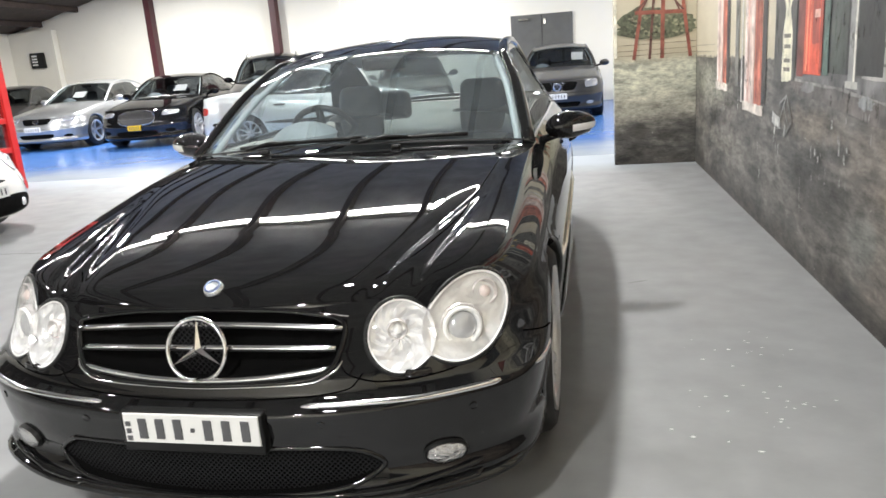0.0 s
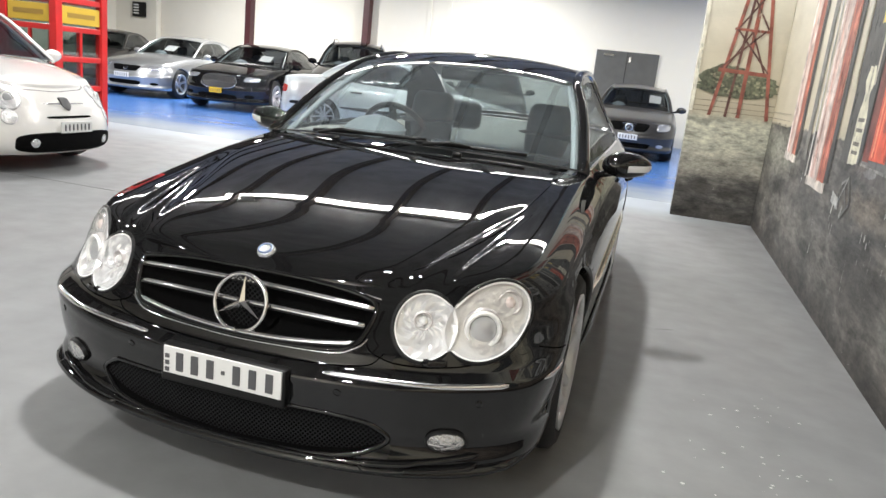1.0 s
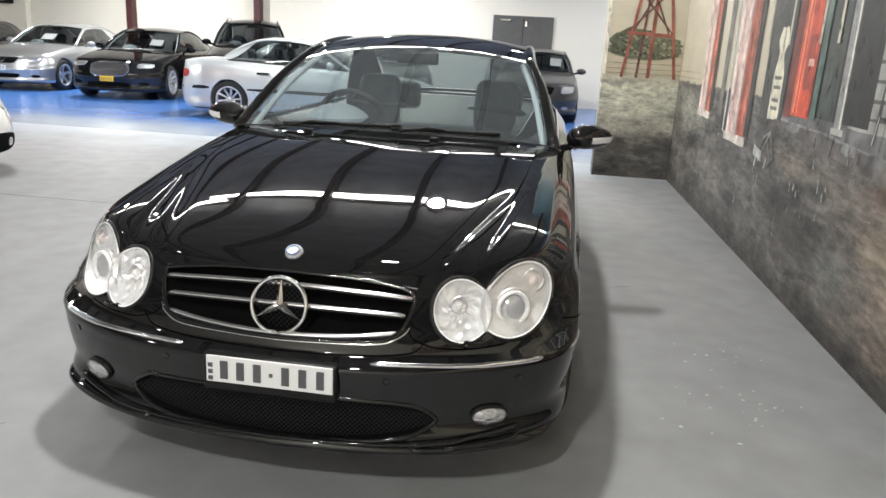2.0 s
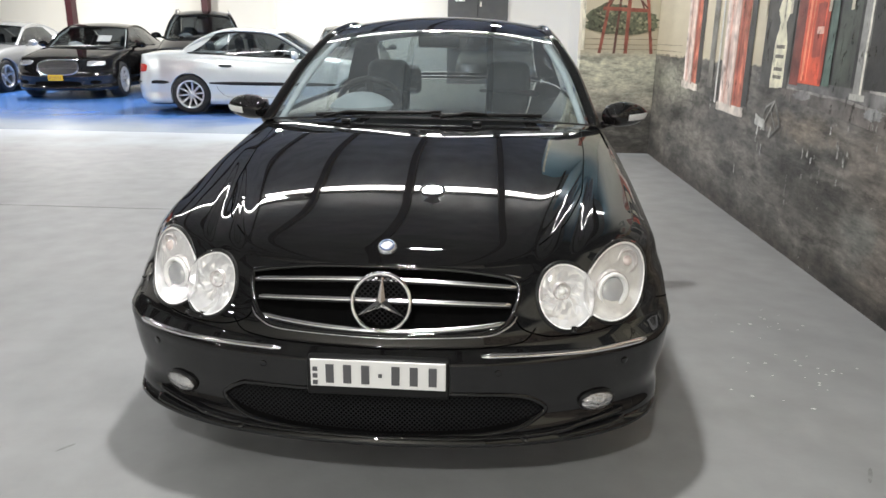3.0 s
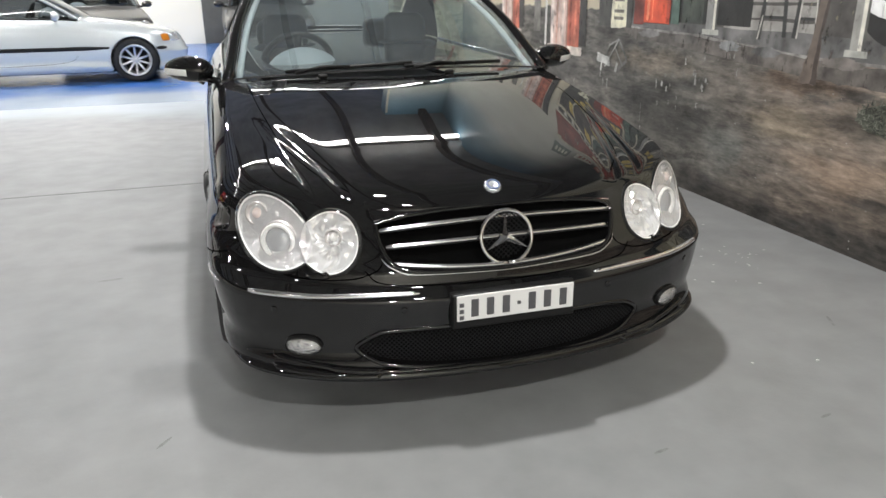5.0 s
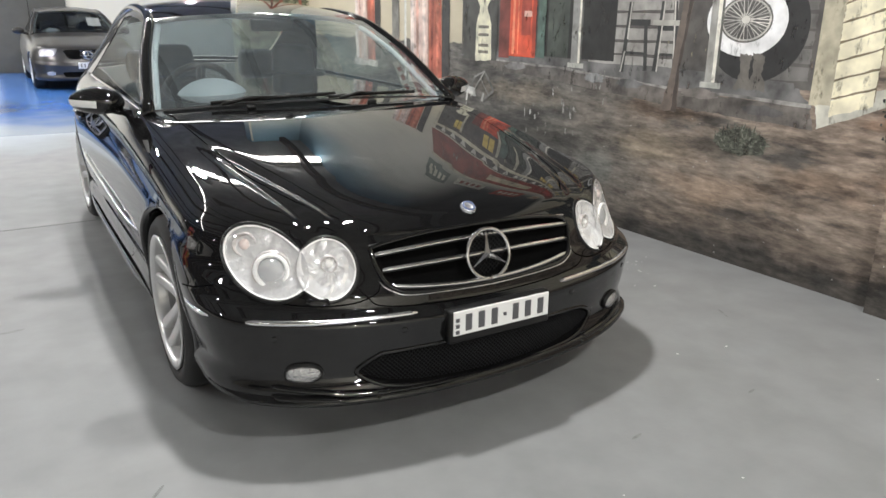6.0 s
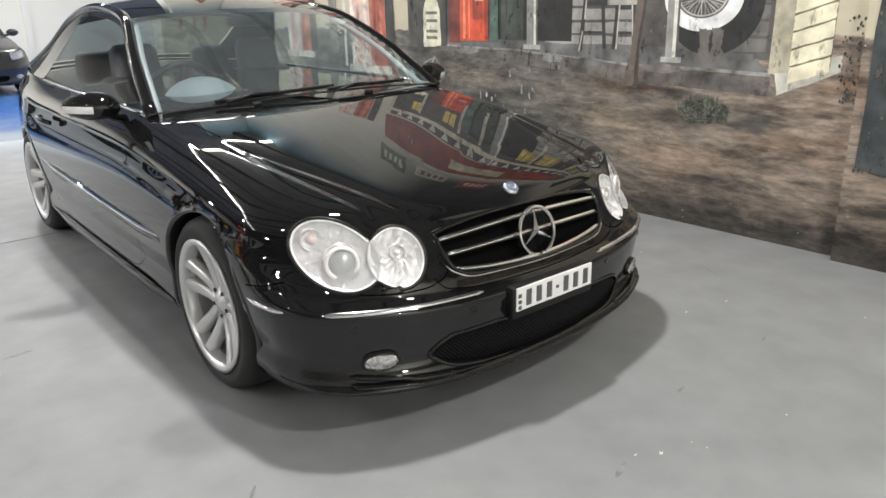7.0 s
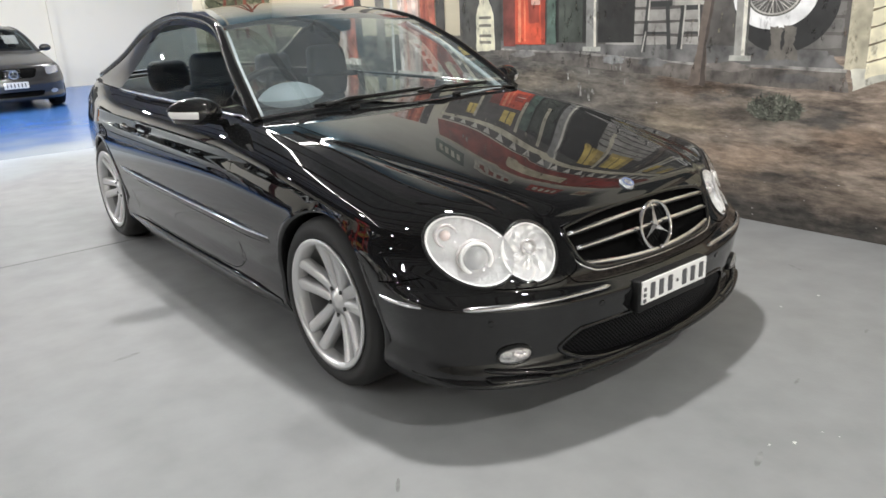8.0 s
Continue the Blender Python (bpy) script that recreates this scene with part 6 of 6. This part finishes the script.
        part("wiper_arm", tube_bm([(x0 + .04, pts[0][1] - .03, pts[0][2] - .006), (x0 + .15, pts[2][1] - .012, pts[2][2] + .010), pts[4]], .008, 6), M_PLASTIC, wiper)
    for x in (-.35, .22):
        part("washer_jet", box_bm(x - .02, x + .02, 1.30, 1.325, .925, .942, .006), M_PLASTIC, car)
    part("dash_paper", box_bm(-.05, .0, 1.62, 1.66, .938, .941), M_PAPER, car, smooth=False)
    return car


build_coupe()


# ---- the other cars ----
def scaled(base, long, half, high, hub, axles, **more):
    """A car's proportions, stretched from another's."""
    fy, fx, fz = long / base["long"], half / base["half"], high / 1.395
    sp = dict(base, fine=False, corner=[(0, base["curve"][1] * (long / base["long"]) / (half / base["half"]) ** 5)], long=long, half=half, sill=base["sill"] * fz, hub=hub, arch=hub + 0.03, axles=axles, cowl=base["cowl"] * fy, deck=base["deck"] * fy, quarter=base["quarter"] * fy, belt_x=base["belt_x"] * fx)
    f2, f5, r2, r5 = base["curve"]
    sp["curve"] = (f2 * fy / fx**2, f5 * fy / fx**5, r2 * fy / fx**2, r5 * fy / fx**5)
    for key in ("nose", "tail"):
        sp[key] = [(k, v * fy) for k, v in base[key]]
    for key in ("shoulder", "centre"):
        sp[key] = [(k * fy, v * fz) for k, v in base[key]]
    sp["rail"] = [(s, y * fy, x * fx, z * fz) for s, y, x, z in base["rail"]]
    sp["middle"] = [(s, y * fy, z * fz) for s, y, z in base["middle"]]
    sp.update(more)
    return sp


def wing_mirror(car, sp, s, paint):
    y, z, x = sp["rail"][1][1] - 0.03, sp["rail"][0][3] + 0.05, sp["half"] + 0.06
    bm = bmesh.new()
    bmesh.ops.create_uvsphere(bm, u_segments=14, v_segments=10, radius=1)
    for v in bm.verts:
        v.co = Vector((s * (x + v.co.x * .105), y + max(-.07, min(.03, v.co.y * .07)), z + v.co.z * .065))
    part("door_mirror", bm, paint, car)
    part("mirror_arm", tube_bm([(s * (sp["half"] - .12), y + .02, z - .06), (s * x, y, z - .02)], .025, 6), paint, car)


def number_plate(car, y, z, w, h, mat, count=6):
    p = new("number_plate")
    p.parent = car
    part("plate_sheet", box_bm(-w / 2, w / 2, y - .012, y, z - h / 2, z + h / 2, .003), mat, p, smooth=False)
    plate_bars(p, -w / 2 + .02, w / 2 - .02, y - .0125, z - h * .28, z + h * .28, count)


def price_card(car, sp, x, s0, s1, half=0.11):
    """A white sheet behind the windscreen."""
    cab = Cabin(sp)
    rows = []
    for s in (s0, s1):
        r, m = cab.rail(s), cab.middle(s)
        row = []
        for dx in (-half, half):
            c = (x + dx) / r.x
            row.append(Vector((x + dx, r.y + (m.y - r.y) * (1 - c * c) + .03, r.z + (m.z - r.z) * (1 - abs(c) ** 2.2) - .02)))
        rows.append(row)
    part("price_card", grid_bm(rows), M_PAPER, car, "white price card behind the windscreen")


def far_car(name, label, sp, paint, m, wheels, split=0.52):
    car = empty(name, label, "car", m, group="")
    bm = car_shell(sp, 22)
    skin = Skin(bm)
    car_common(car, sp, paint, bm, wheels, glass_mat=M_FARGLASS, split=split)
    for s in (-1, 1):
        wing_mirror(car, sp, s, paint)
    return car, skin


def at_front(x, y, degrees):
    return pose(x, y, 0, 0, 0, degrees)


# silver coupe, side on
E_RAIL = [(0, 1.42, .715, .90), (.12, 1.73, .66, 1.10), (.24, 2.06, .59, 1.265), (.34, 2.28, .57, 1.305), (.5, 2.62, .56, 1.32), (.68, 2.98, .56, 1.295), (.82, 3.30, .59, 1.165), (1, 3.62, .64, .955)]
E_MID = [(0, 1.32, .925), (.12, 1.65, 1.12), (.24, 1.99, 1.30), (.34, 2.26, 1.345), (.5, 2.62, 1.36), (.68, 3.02, 1.34), (.82, 3.36, 1.195), (1, 3.72, .975)]
silver = scaled(CLK, 4.43, 0.855, 1.36, 0.315, (0.73, 3.43), rail=E_RAIL, middle=E_MID, crease=0.004, cowl=1.38, deck=3.60, quarter=3.46, lean=0.42, frame=M_PLASTIC,
                shoulder=[(.1, .66), (.3, .70), (.7, .78), (1.2, .845), (1.5, .885), (2.5, .92), (3.3, .955), (3.9, .955), (4.2, .93), (4.4, .89)],
                centre=[(.1, .67), (.3, .74), (.7, .83), (1.38, .92), (2.5, .95), (3.5, 1.0), (3.9, .995), (4.2, .965), (4.4, .91)])
car, skin = far_car("coupe", "silver two-door coupe parked side on over the blue floor", silver, M_SILVER, at_front(-1.12, 10.83, 92.5), (0.315, 0.205, 0.225, 10, False, M_ALLOY, 0.115), 0.66)
for s in (-1, 1):
    part("side_strip", skin.ribbon([(s, y, .50) for y in (.98, 1.6, 2.4, 3.2)], (-s, 0, 0), .055, .012, 8, True), M_PLASTIC, car, "black rubbing strip")
    part("side_strip", skin.ribbon([(s, y, .50) for y in (3.78, 4.0, 4.36)], (-s, 0, 0), .055, .012, 8, True), M_PLASTIC, car, "black rubbing strip")
    part("side_strip", skin.ribbon([(s, y, .48) for y in (.20, .32, .45)], (-s, .3, 0), .055, .012, 8, True), M_PLASTIC, car, "black rubbing strip")
    part("tail_lamp", skin.patch((s * .74, 4.3, .72), (-s, -.8, 0), ellipse(.16, .065, 0, power=4), .006, .004), M_REDLENS, car, "red tail lamp")
    part("indicator", skin.patch((s * .74, .25, .62), (-s, 1, 0), ellipse(.07, .05, 0, power=4), .006, .004), M_AMBER, car, "amber corner indicator")
    part("headlamp", skin.patch((s * .56, .1, .62), (-s * .2, 1, 0), ellipse(.13, .055, 0, power=4), .006, .006), M_FARLAMP, car)
    part("door_handle", box_bm(min(s * .85, s * .885), max(s * .85, s * .885), 2.72, 2.92, .76, .79, .008), M_PLASTIC, car)
    part("shut_line", skin.ribbon([(s, 1.45, .86), (s, 1.47, .3), (s, 2.85, .27), (s, 3.0, .45), (s, 2.98, .88)], (-s, 0, 0), .004, .0015, 10), M_GAP, car)
part("rear_bumper_strip", skin.ribbon([(-.7 + 1.4 * k / 10, 5, .5) for k in range(11)], (0, -1, 0), .055, .012, 4, True), M_PLASTIC, car)

# black saloon with a mesh grille
jag = scaled(CLK, 5.1, 0.945, 1.45, 0.345, (0.93, 4.05), crease=0.003)
car, skin = far_car("saloon", "glossy black four-door saloon with chrome mesh grille on the blue floor", jag, M_BLACK, at_front(-7.87, 11.83, 8), (0.345, 0.245, 0.25, 5, True, M_ALLOY, 0.13))
part("grille", skin.patch((0, 0, .595), (0, 1, 0), ellipse(.37, .135, 0, power=3.2), .006), M_GRILLE, car, "chrome mesh grille")
ring = within([(a * .97, .595 + b * .97) for a, b in ellipse(.37, .135, 0, power=3.2)])
part("grille_mesh", lattice(ring, -.37, .37, .46, .73, .055, .007, lambda x: -.002 + skin.hit((x, 0, .6), (0, 1, 0))[0].y - .012), M_CHROME, car, "chrome wire mesh", smooth=False)
part("grille_frame", skin.ribbon([(a, 0, .595 + b) for a, b in ellipse(.375, .14, 0, power=3.2)] + [(.375, 0, .595)], (0, 1, 0), .028, .018, 1, True, True), M_CHROME, car, "chrome grille surround")
for s in (-1, 1):
    part("headlamp", skin.patch((s * .66, .2, .67), (-s * .45, 1, 0), polygon([(-.17, -.05), (.17, -.03), (.19, .05), (-.12, .05)], 6), .008, .006), M_FARLAMP, car, "slim clear headlamp")
    part("fog_lamp", skin.patch((s * .66, .1, .33), (-s * .3, 1, 0), ellipse(.10, .035), .004), M_MESH, car)
part("lower_intake", skin.patch((0, 0, .30), (0, 1, 0), ellipse(.42, .05, 0, power=4), .004), M_MESH, car)
number_plate(car, -.075, .415, .265, .100, M_YELLOW)
price_card(car, jag, .30, .06, .13, .13)

# silver saloon beside it
lex = scaled(CLK, 4.8, 0.91, 1.45, 0.335, (0.86, 3.71), crease=0.004)
car, skin = far_car("saloon", "silver four-door saloon parked on the blue floor", lex, M_DULLSILVER, at_front(-10.65, 12.40, 3), (0.335, 0.225, 0.235, 5, False, M_ALLOY, 0.13))
part("grille", skin.patch((0, 0, .62), (0, 1, 0), polygon([(-.36, .065), (.36, .065), (.27, -.06), (-.27, -.06)], 8), .005), M_MESH, car, "black slatted grille")
part("grille_badge", skin.patch((0, 0, .62), (0, 1, 0), ellipse(.06, .04), .012), M_CHROME, car)
for k in range(3):
    part("slat", skin.ribbon([(-.32, 0, .585 + .035 * k), (.32, 0, .585 + .035 * k)], (0, 1, 0), .01, .01, 8, True), M_SATIN, car)
part("lower_intake", skin.patch((0, 0, .31), (0, 1, 0), polygon([(-.42, .05), (.42, .05), (.36, -.045), (-.36, -.045)], 8), .004), M_MESH, car)
for s in (-1, 1):
    part("headlamp", skin.patch((s * .62, .2, .65), (-s * .45, 1, 0), polygon([(-.16, -.055), (.15, -.03), (.20, .06), (-.10, .05)], 6), .008, .006), M_FARLAMP, car, "clear headlamp")
    part("fog_lamp", skin.patch((s * .68, .1, .31), (-s * .4, 1, 0), ellipse(.09, .03), .004), M_MESH, car)
number_plate(car, -.085, .47, .372, .107, M_PLATE)
price_card(car, lex, .05, .06, .13, .15)

# dark grey saloon by the doors
cls = scaled(CLK, 4.58, 0.885, 1.45, 0.32, (0.80, 3.56), crease=0.003)
car, skin = far_car("saloon", "dark grey four-door saloon parked before the grey doors", cls, M_GREYPAINT, at_front(0.48, 12.96, 0), (0.32, 0.225, 0.225, 5, False, M_ALLOY, 0.12))
part("grille", skin.patch((0, 0, .62), (0, 1, 0), polygon([(-.40, .085), (.40, .085), (.32, -.08), (-.32, -.08)], 8), .005), M_MESH, car, "black grille with chrome slats")
for k in range(4):
    part("slat", skin.ribbon([(-.37 + .016 * (3 - k), 0, .56 + .04 * k), (.37 - .016 * (3 - k), 0, .56 + .04 * k)], (0, 1, 0), .013, .012, 8, True), M_SATIN, car)
emblem = lathe_bm([(.055, -.02), (.075, -.028), (.078, -.01)], 24, "y")
for a in (90, 210, 330):
    tube_bm([(0, -.02, 0), (.062 * math.cos(radians(a)), -.02, .062 * math.sin(radians(a)))], .008, 6, emblem)
bmesh.ops.translate(emblem, verts=emblem.verts, vec=(0, .02, .615))
part("grille_emblem", emblem, M_CHROME, car, "round chrome grille emblem")
for s in (-1, 1):
    part("headlamp", skin.patch((s * .65, .2, .65), (-s * .45, 1, 0), polygon([(-.15, -.075), (.14, -.05), (.18, .075), (-.12, .06)], 6), .008, .006), M_FARLAMP, car, "clear headlamp")
    part("fog_lamp", skin.patch((s * .62, .1, .30), (-s * .3, 1, 0), ellipse(.075, .035), .006, .004), M_FARLAMP, car)
part("lower_intake", skin.patch((0, 0, .28), (0, 1, 0), polygon([(-.45, .05), (.45, .05), (.40, -.045), (-.40, -.045)], 8), .004), M_MESH, car)
number_plate(car, -.075, .44, .372, .107, M_PLATE)
price_card(car, cls, .38, .08, .17, .12)

# black estate behind the silver coupe, and two dark cars further off
suv = scaled(CLK, 4.75, 0.93, 1.76, 0.37, (0.88, 3.72), crease=0.003)
car, skin = far_car("estate_car", "black estate car with silver roof rails", suv, M_BLACK, at_front(-5.55, 13.05, 18), (0.37, 0.24, 0.235, 5, False, M_ALLOY, 0.13))
cab = Cabin(suv)
for s in (-1, 1):
    rack = []
    for k in range(13):
        p = cab.rail(.27 + .42 * k / 12)
        rack.append((s * (p.x - .03), p.y, p.z + (.075 if 0 < k < 12 else .01)))
    part("roof_bar", tube_bm(rack, .016, 6), M_SATIN, car, "silver roof rail")
    part("headlamp", skin.patch((s * .66, .2, .78), (-s * .45, 1, 0), ellipse(.15, .06, 0, power=3), .008, .006), M_FARLAMP, car)
hat = scaled(CLK, 4.2, 0.86, 1.47, 0.315, (0.78, 3.3), crease=0.003)
car, skin = far_car("hatchback", "dark hatchback parked near the rear wall", hat, M_GREYPAINT, at_front(-2.45, 13.3, 12), (0.315, 0.205, 0.21, 5, False, M_ALLOY, 0.12))
for s in (-1, 1):
    part("headlamp", skin.patch((s * .62, .2, .66), (-s * .45, 1, 0), ellipse(.14, .06, 0, power=3), .008, .006), M_FARLAMP, car)
car, skin = far_car("saloon", "dark saloon parked beside the white pier", dict(cls), M_GREYPAINT, at_front(-13.0, 13.2, 16), (0.32, 0.225, 0.225, 5, False, M_ALLOY, 0.12))

# small white hatchback
FIAT = dict(CLK, fine=False, corner=[(0, 0.95)], half=0.815, long=3.65, sill=0.17, hub=0.30, arch=0.33, axles=(0.72, 3.02), curve=(0.20, 0.95, 0.2, 0.8), crown=2.2, crease=0.0, cowl=0.80, deck=3.35, quarter=3.1, belt_x=0.70,
            nose=[(0, .05), (.08, -.02), (.22, -.045), (.4, -.035), (.55, .0), (.7, .045), (.85, .11), (1, .22)],
            tail=[(0, 3.58), (.3, 3.65), (.7, 3.62), (1, 3.5)],
            shoulder=[(.2, .735), (.35, .79), (.5, .835), (.72, .88), (.95, .92), (1.5, .95), (2.5, .97), (3.3, .98), (3.5, .96)],
            centre=[(.2, .75), (.35, .85), (.5, .915), (.7, .965), (.82, .985), (2, 1.0), (3.5, 1.0)],
            rail=[(0, .84, .675, .95), (.12, 1.08, .63, 1.14), (.24, 1.40, .575, 1.36), (.34, 1.70, .565, 1.415), (.5, 2.1, .56, 1.435), (.68, 2.7, .56, 1.40), (.82, 3.1, .57, 1.25), (1, 3.45, .61, .99)],
            middle=[(0, .74, .985), (.12, .99, 1.17), (.24, 1.31, 1.40), (.34, 1.66, 1.46), (.5, 2.1, 1.485), (.68, 2.72, 1.45), (.82, 3.14, 1.28), (1, 3.5, 1.0)])
car, skin = far_car("hatchback", "small white hatchback with black lower grille", FIAT, M_WHITEPAINT, at_front(-4.16, 3.88, 90), (0.30, 0.195, 0.205, 5, False, M_ALLOY, 0.11))
front = (0, 1, 0)
part("lower_grille", skin.patch((0, 0, .282), front, ellipse(.555, .092, 0, power=4.0), .004), M_MESH, car, "black lower grille")
part("upper_slot", skin.patch((0, 0, .50), front, ellipse(.26, .011, 0, power=4), .003), M_MESH, car, "narrow black slot")
part("chrome_whisker", skin.ribbon([(-.24, 0, .615), (-.08, 0, .612), (.08, 0, .612), (.24, 0, .615)], front, .012, .010, 8, True), M_CHROME, car, "chrome whisker trim")
part("badge", skin.patch((0, 0, .605), front, polygon([(-.05, .055), (.05, .055), (.05, -.02), (0, -.06), (-.05, -.02)], 6), .014, .004), M_BARREL, car, "shield badge")
number_plate(car, -.055, .418, .372, .100, M_HOUSING, 7)
for s in (-1, 1):
    lamp_unit(car, skin, "headlamp", (s * .565, .1, .685), (-s * .45, 1, -.25), ellipse(.105, .115), .012, "round clear headlamp", .04, [((0, 0), 0)])
    part("lower_lamp", skin.patch((s * .575, .1, .505), (-s * .4, 1, -.1), ellipse(.065, .065), .008, .008), M_REFLECT, car, "small round lamp")
    part("fog_lamp", skin.patch((s * .41, 0, .285), (-s * .2, 1, 0), ellipse(.038, .038), .010, .006), M_FOG, car, "round fog lamp")
part("bonnet_line", skin.ribbon([(s * x, y, 1.2) for s, x, y in ((-1, .52, .75), (-1, .50, .4), (-1, .38, .22), (1, 0, .17), (1, .38, .22), (1, .50, .4), (1, .52, .75))], (0, 0, -1), .007, .0015, 10), M_GAP, car)

# red kiosk
kiosk = empty("telephone_kiosk", "red telephone kiosk with glazed sides behind the white hatchback", "kiosk", pose(-6.90, 6.55, 0))
part("plinth", box_bm(-.46, .46, -.46, .46, 0, .12, .01), M_RED, kiosk, smooth=False)
part("canopy", box_bm(-.47, .47, -.47, .47, 2.2, 2.5, .02), M_RED, kiosk, smooth=False)
for sx in (-1, 1):
    for sy in (-1, 1):
        part("post", box_bm(sx * .40 - .055, sx * .40 + .055, sy * .40 - .055, sy * .40 + .055, .12, 2.2, .008), M_RED, kiosk, smooth=False)
M_PANE = glass("kiosk_pane", (0.75, 0.80, 0.78))
for k in range(4):
    turn = Matrix.Rotation(math.pi / 2 * k, 4, "Z")
    for z in (.12, .50, .88, 1.26, 1.62, 2.0):
        bm = box_bm(-.345, .345, -.435, -.395, z, z + (.07 if z > .2 else .20), .005)
        bmesh.ops.transform(bm, matrix=turn, verts=bm.verts)
        part("rail", bm, M_RED, kiosk, smooth=False)
    bm = box_bm(-.02, .02, -.428, -.398, .2, 1.26, .004)
    bmesh.ops.transform(bm, matrix=turn, verts=bm.verts)
    part("mullion", bm, M_RED, kiosk, smooth=False)
    bm = box_bm(-.345, .345, -.416, -.412, .3, 2.0)
    bmesh.ops.transform(bm, matrix=turn, verts=bm.verts)
    part("pane", bm, M_PANE, kiosk, "clear glass pane", smooth=False).visible_shadow = False
    bm = box_bm(-.33, .33, -.432, -.418, 1.36, 1.58, .004)
    bmesh.ops.transform(bm, matrix=turn, verts=bm.verts)
    sign = part("sign_panel", bm, M_SIGNYELLOW, kiosk, "yellow sign panel", smooth=False)
    bm = box_bm(-.24, .24, -.436, -.4325, 1.44, 1.50)
    bmesh.ops.transform(bm, matrix=turn, verts=bm.verts)
    part("sign_mark", bm, M_SIGNMARK, sign, smooth=False)


# ---- floor details ----
box("floor_joint", M_JOINT, -9.0, 0.9, 3.387, 3.395, 0.0, 0.002, "dark saw-cut joint across the floor", "trim", "structure")
M_CHIP = material("bare_paint_chip", (0.62, 0.62, 0.60), 0.7, vary=0.2)
bm = bmesh.new()
for cx, cy, rx, ry, count in ((1.62, 1.45, 0.22, 0.14, 26), (1.60, 0.98, 0.24, 0.16, 30), (1.35, 0.75, 0.3, 0.2, 8), (1.5, -0.35, 0.5, 0.5, 10), (0.2, -0.6, 0.9, 0.3, 9), (-1.2, -0.7, 0.8, 0.4, 7)):
    for _ in range(count * 2 // 3):
        x, y, r = random.gauss(cx, rx * 0.5), random.gauss(cy, ry * 0.5), random.uniform(0.002, 0.009)
        n = random.randint(4, 6)
        bm.faces.new([bm.verts.new((x + r * random.uniform(.6, 1.5) * math.cos(6.28 * k / n), y + r * random.uniform(.5, 1) * math.sin(6.28 * k / n), 0.0015)) for k in range(n)])
tagged(mesh_object("paint_chips", bm, M_CHIP, False), "small pale chips where the floor paint has worn off", "paint chips", "", "stuff")
M_STAIN = material("tyre_scuff", (0.195, 0.196, 0.195), 0.5, vary=0.25, scale=30)
bm = bmesh.new()
for x, y, l, w, a in ((-0.19, -0.49, .045, .010, .3), (0.9, -0.9, .03, .007, -.4), (-0.8, -1.1, .04, .006, .5), (0.35, -0.35, .03, .006, .2), (-1.35, 1.62, .06, .012, .1), (-1.05, 0.15, .035, .006, .9), (-0.35, -0.78, .03, .009, .3), (1.25, 2.4, .06, .009, .4), (1.5, 0.2, .05, .007, 1.1), (0.95, -0.35, .025, .006, .2), (-0.62, -0.42, .02, .008, .2)):
    pts = [(x + l * math.cos(6.28 * k / 10) * math.cos(a) - w * math.sin(6.28 * k / 10) * math.sin(a), y + l * math.cos(6.28 * k / 10) * math.sin(a) + w * math.sin(6.28 * k / 10) * math.cos(a), 0.0012) for k in range(10)]
    bm.faces.new([bm.verts.new(p) for p in pts])
tagged(mesh_object("floor_scuffs", bm, M_STAIN, False), "dark scuff marks on the floor paint", "scuffs", "", "stuff")
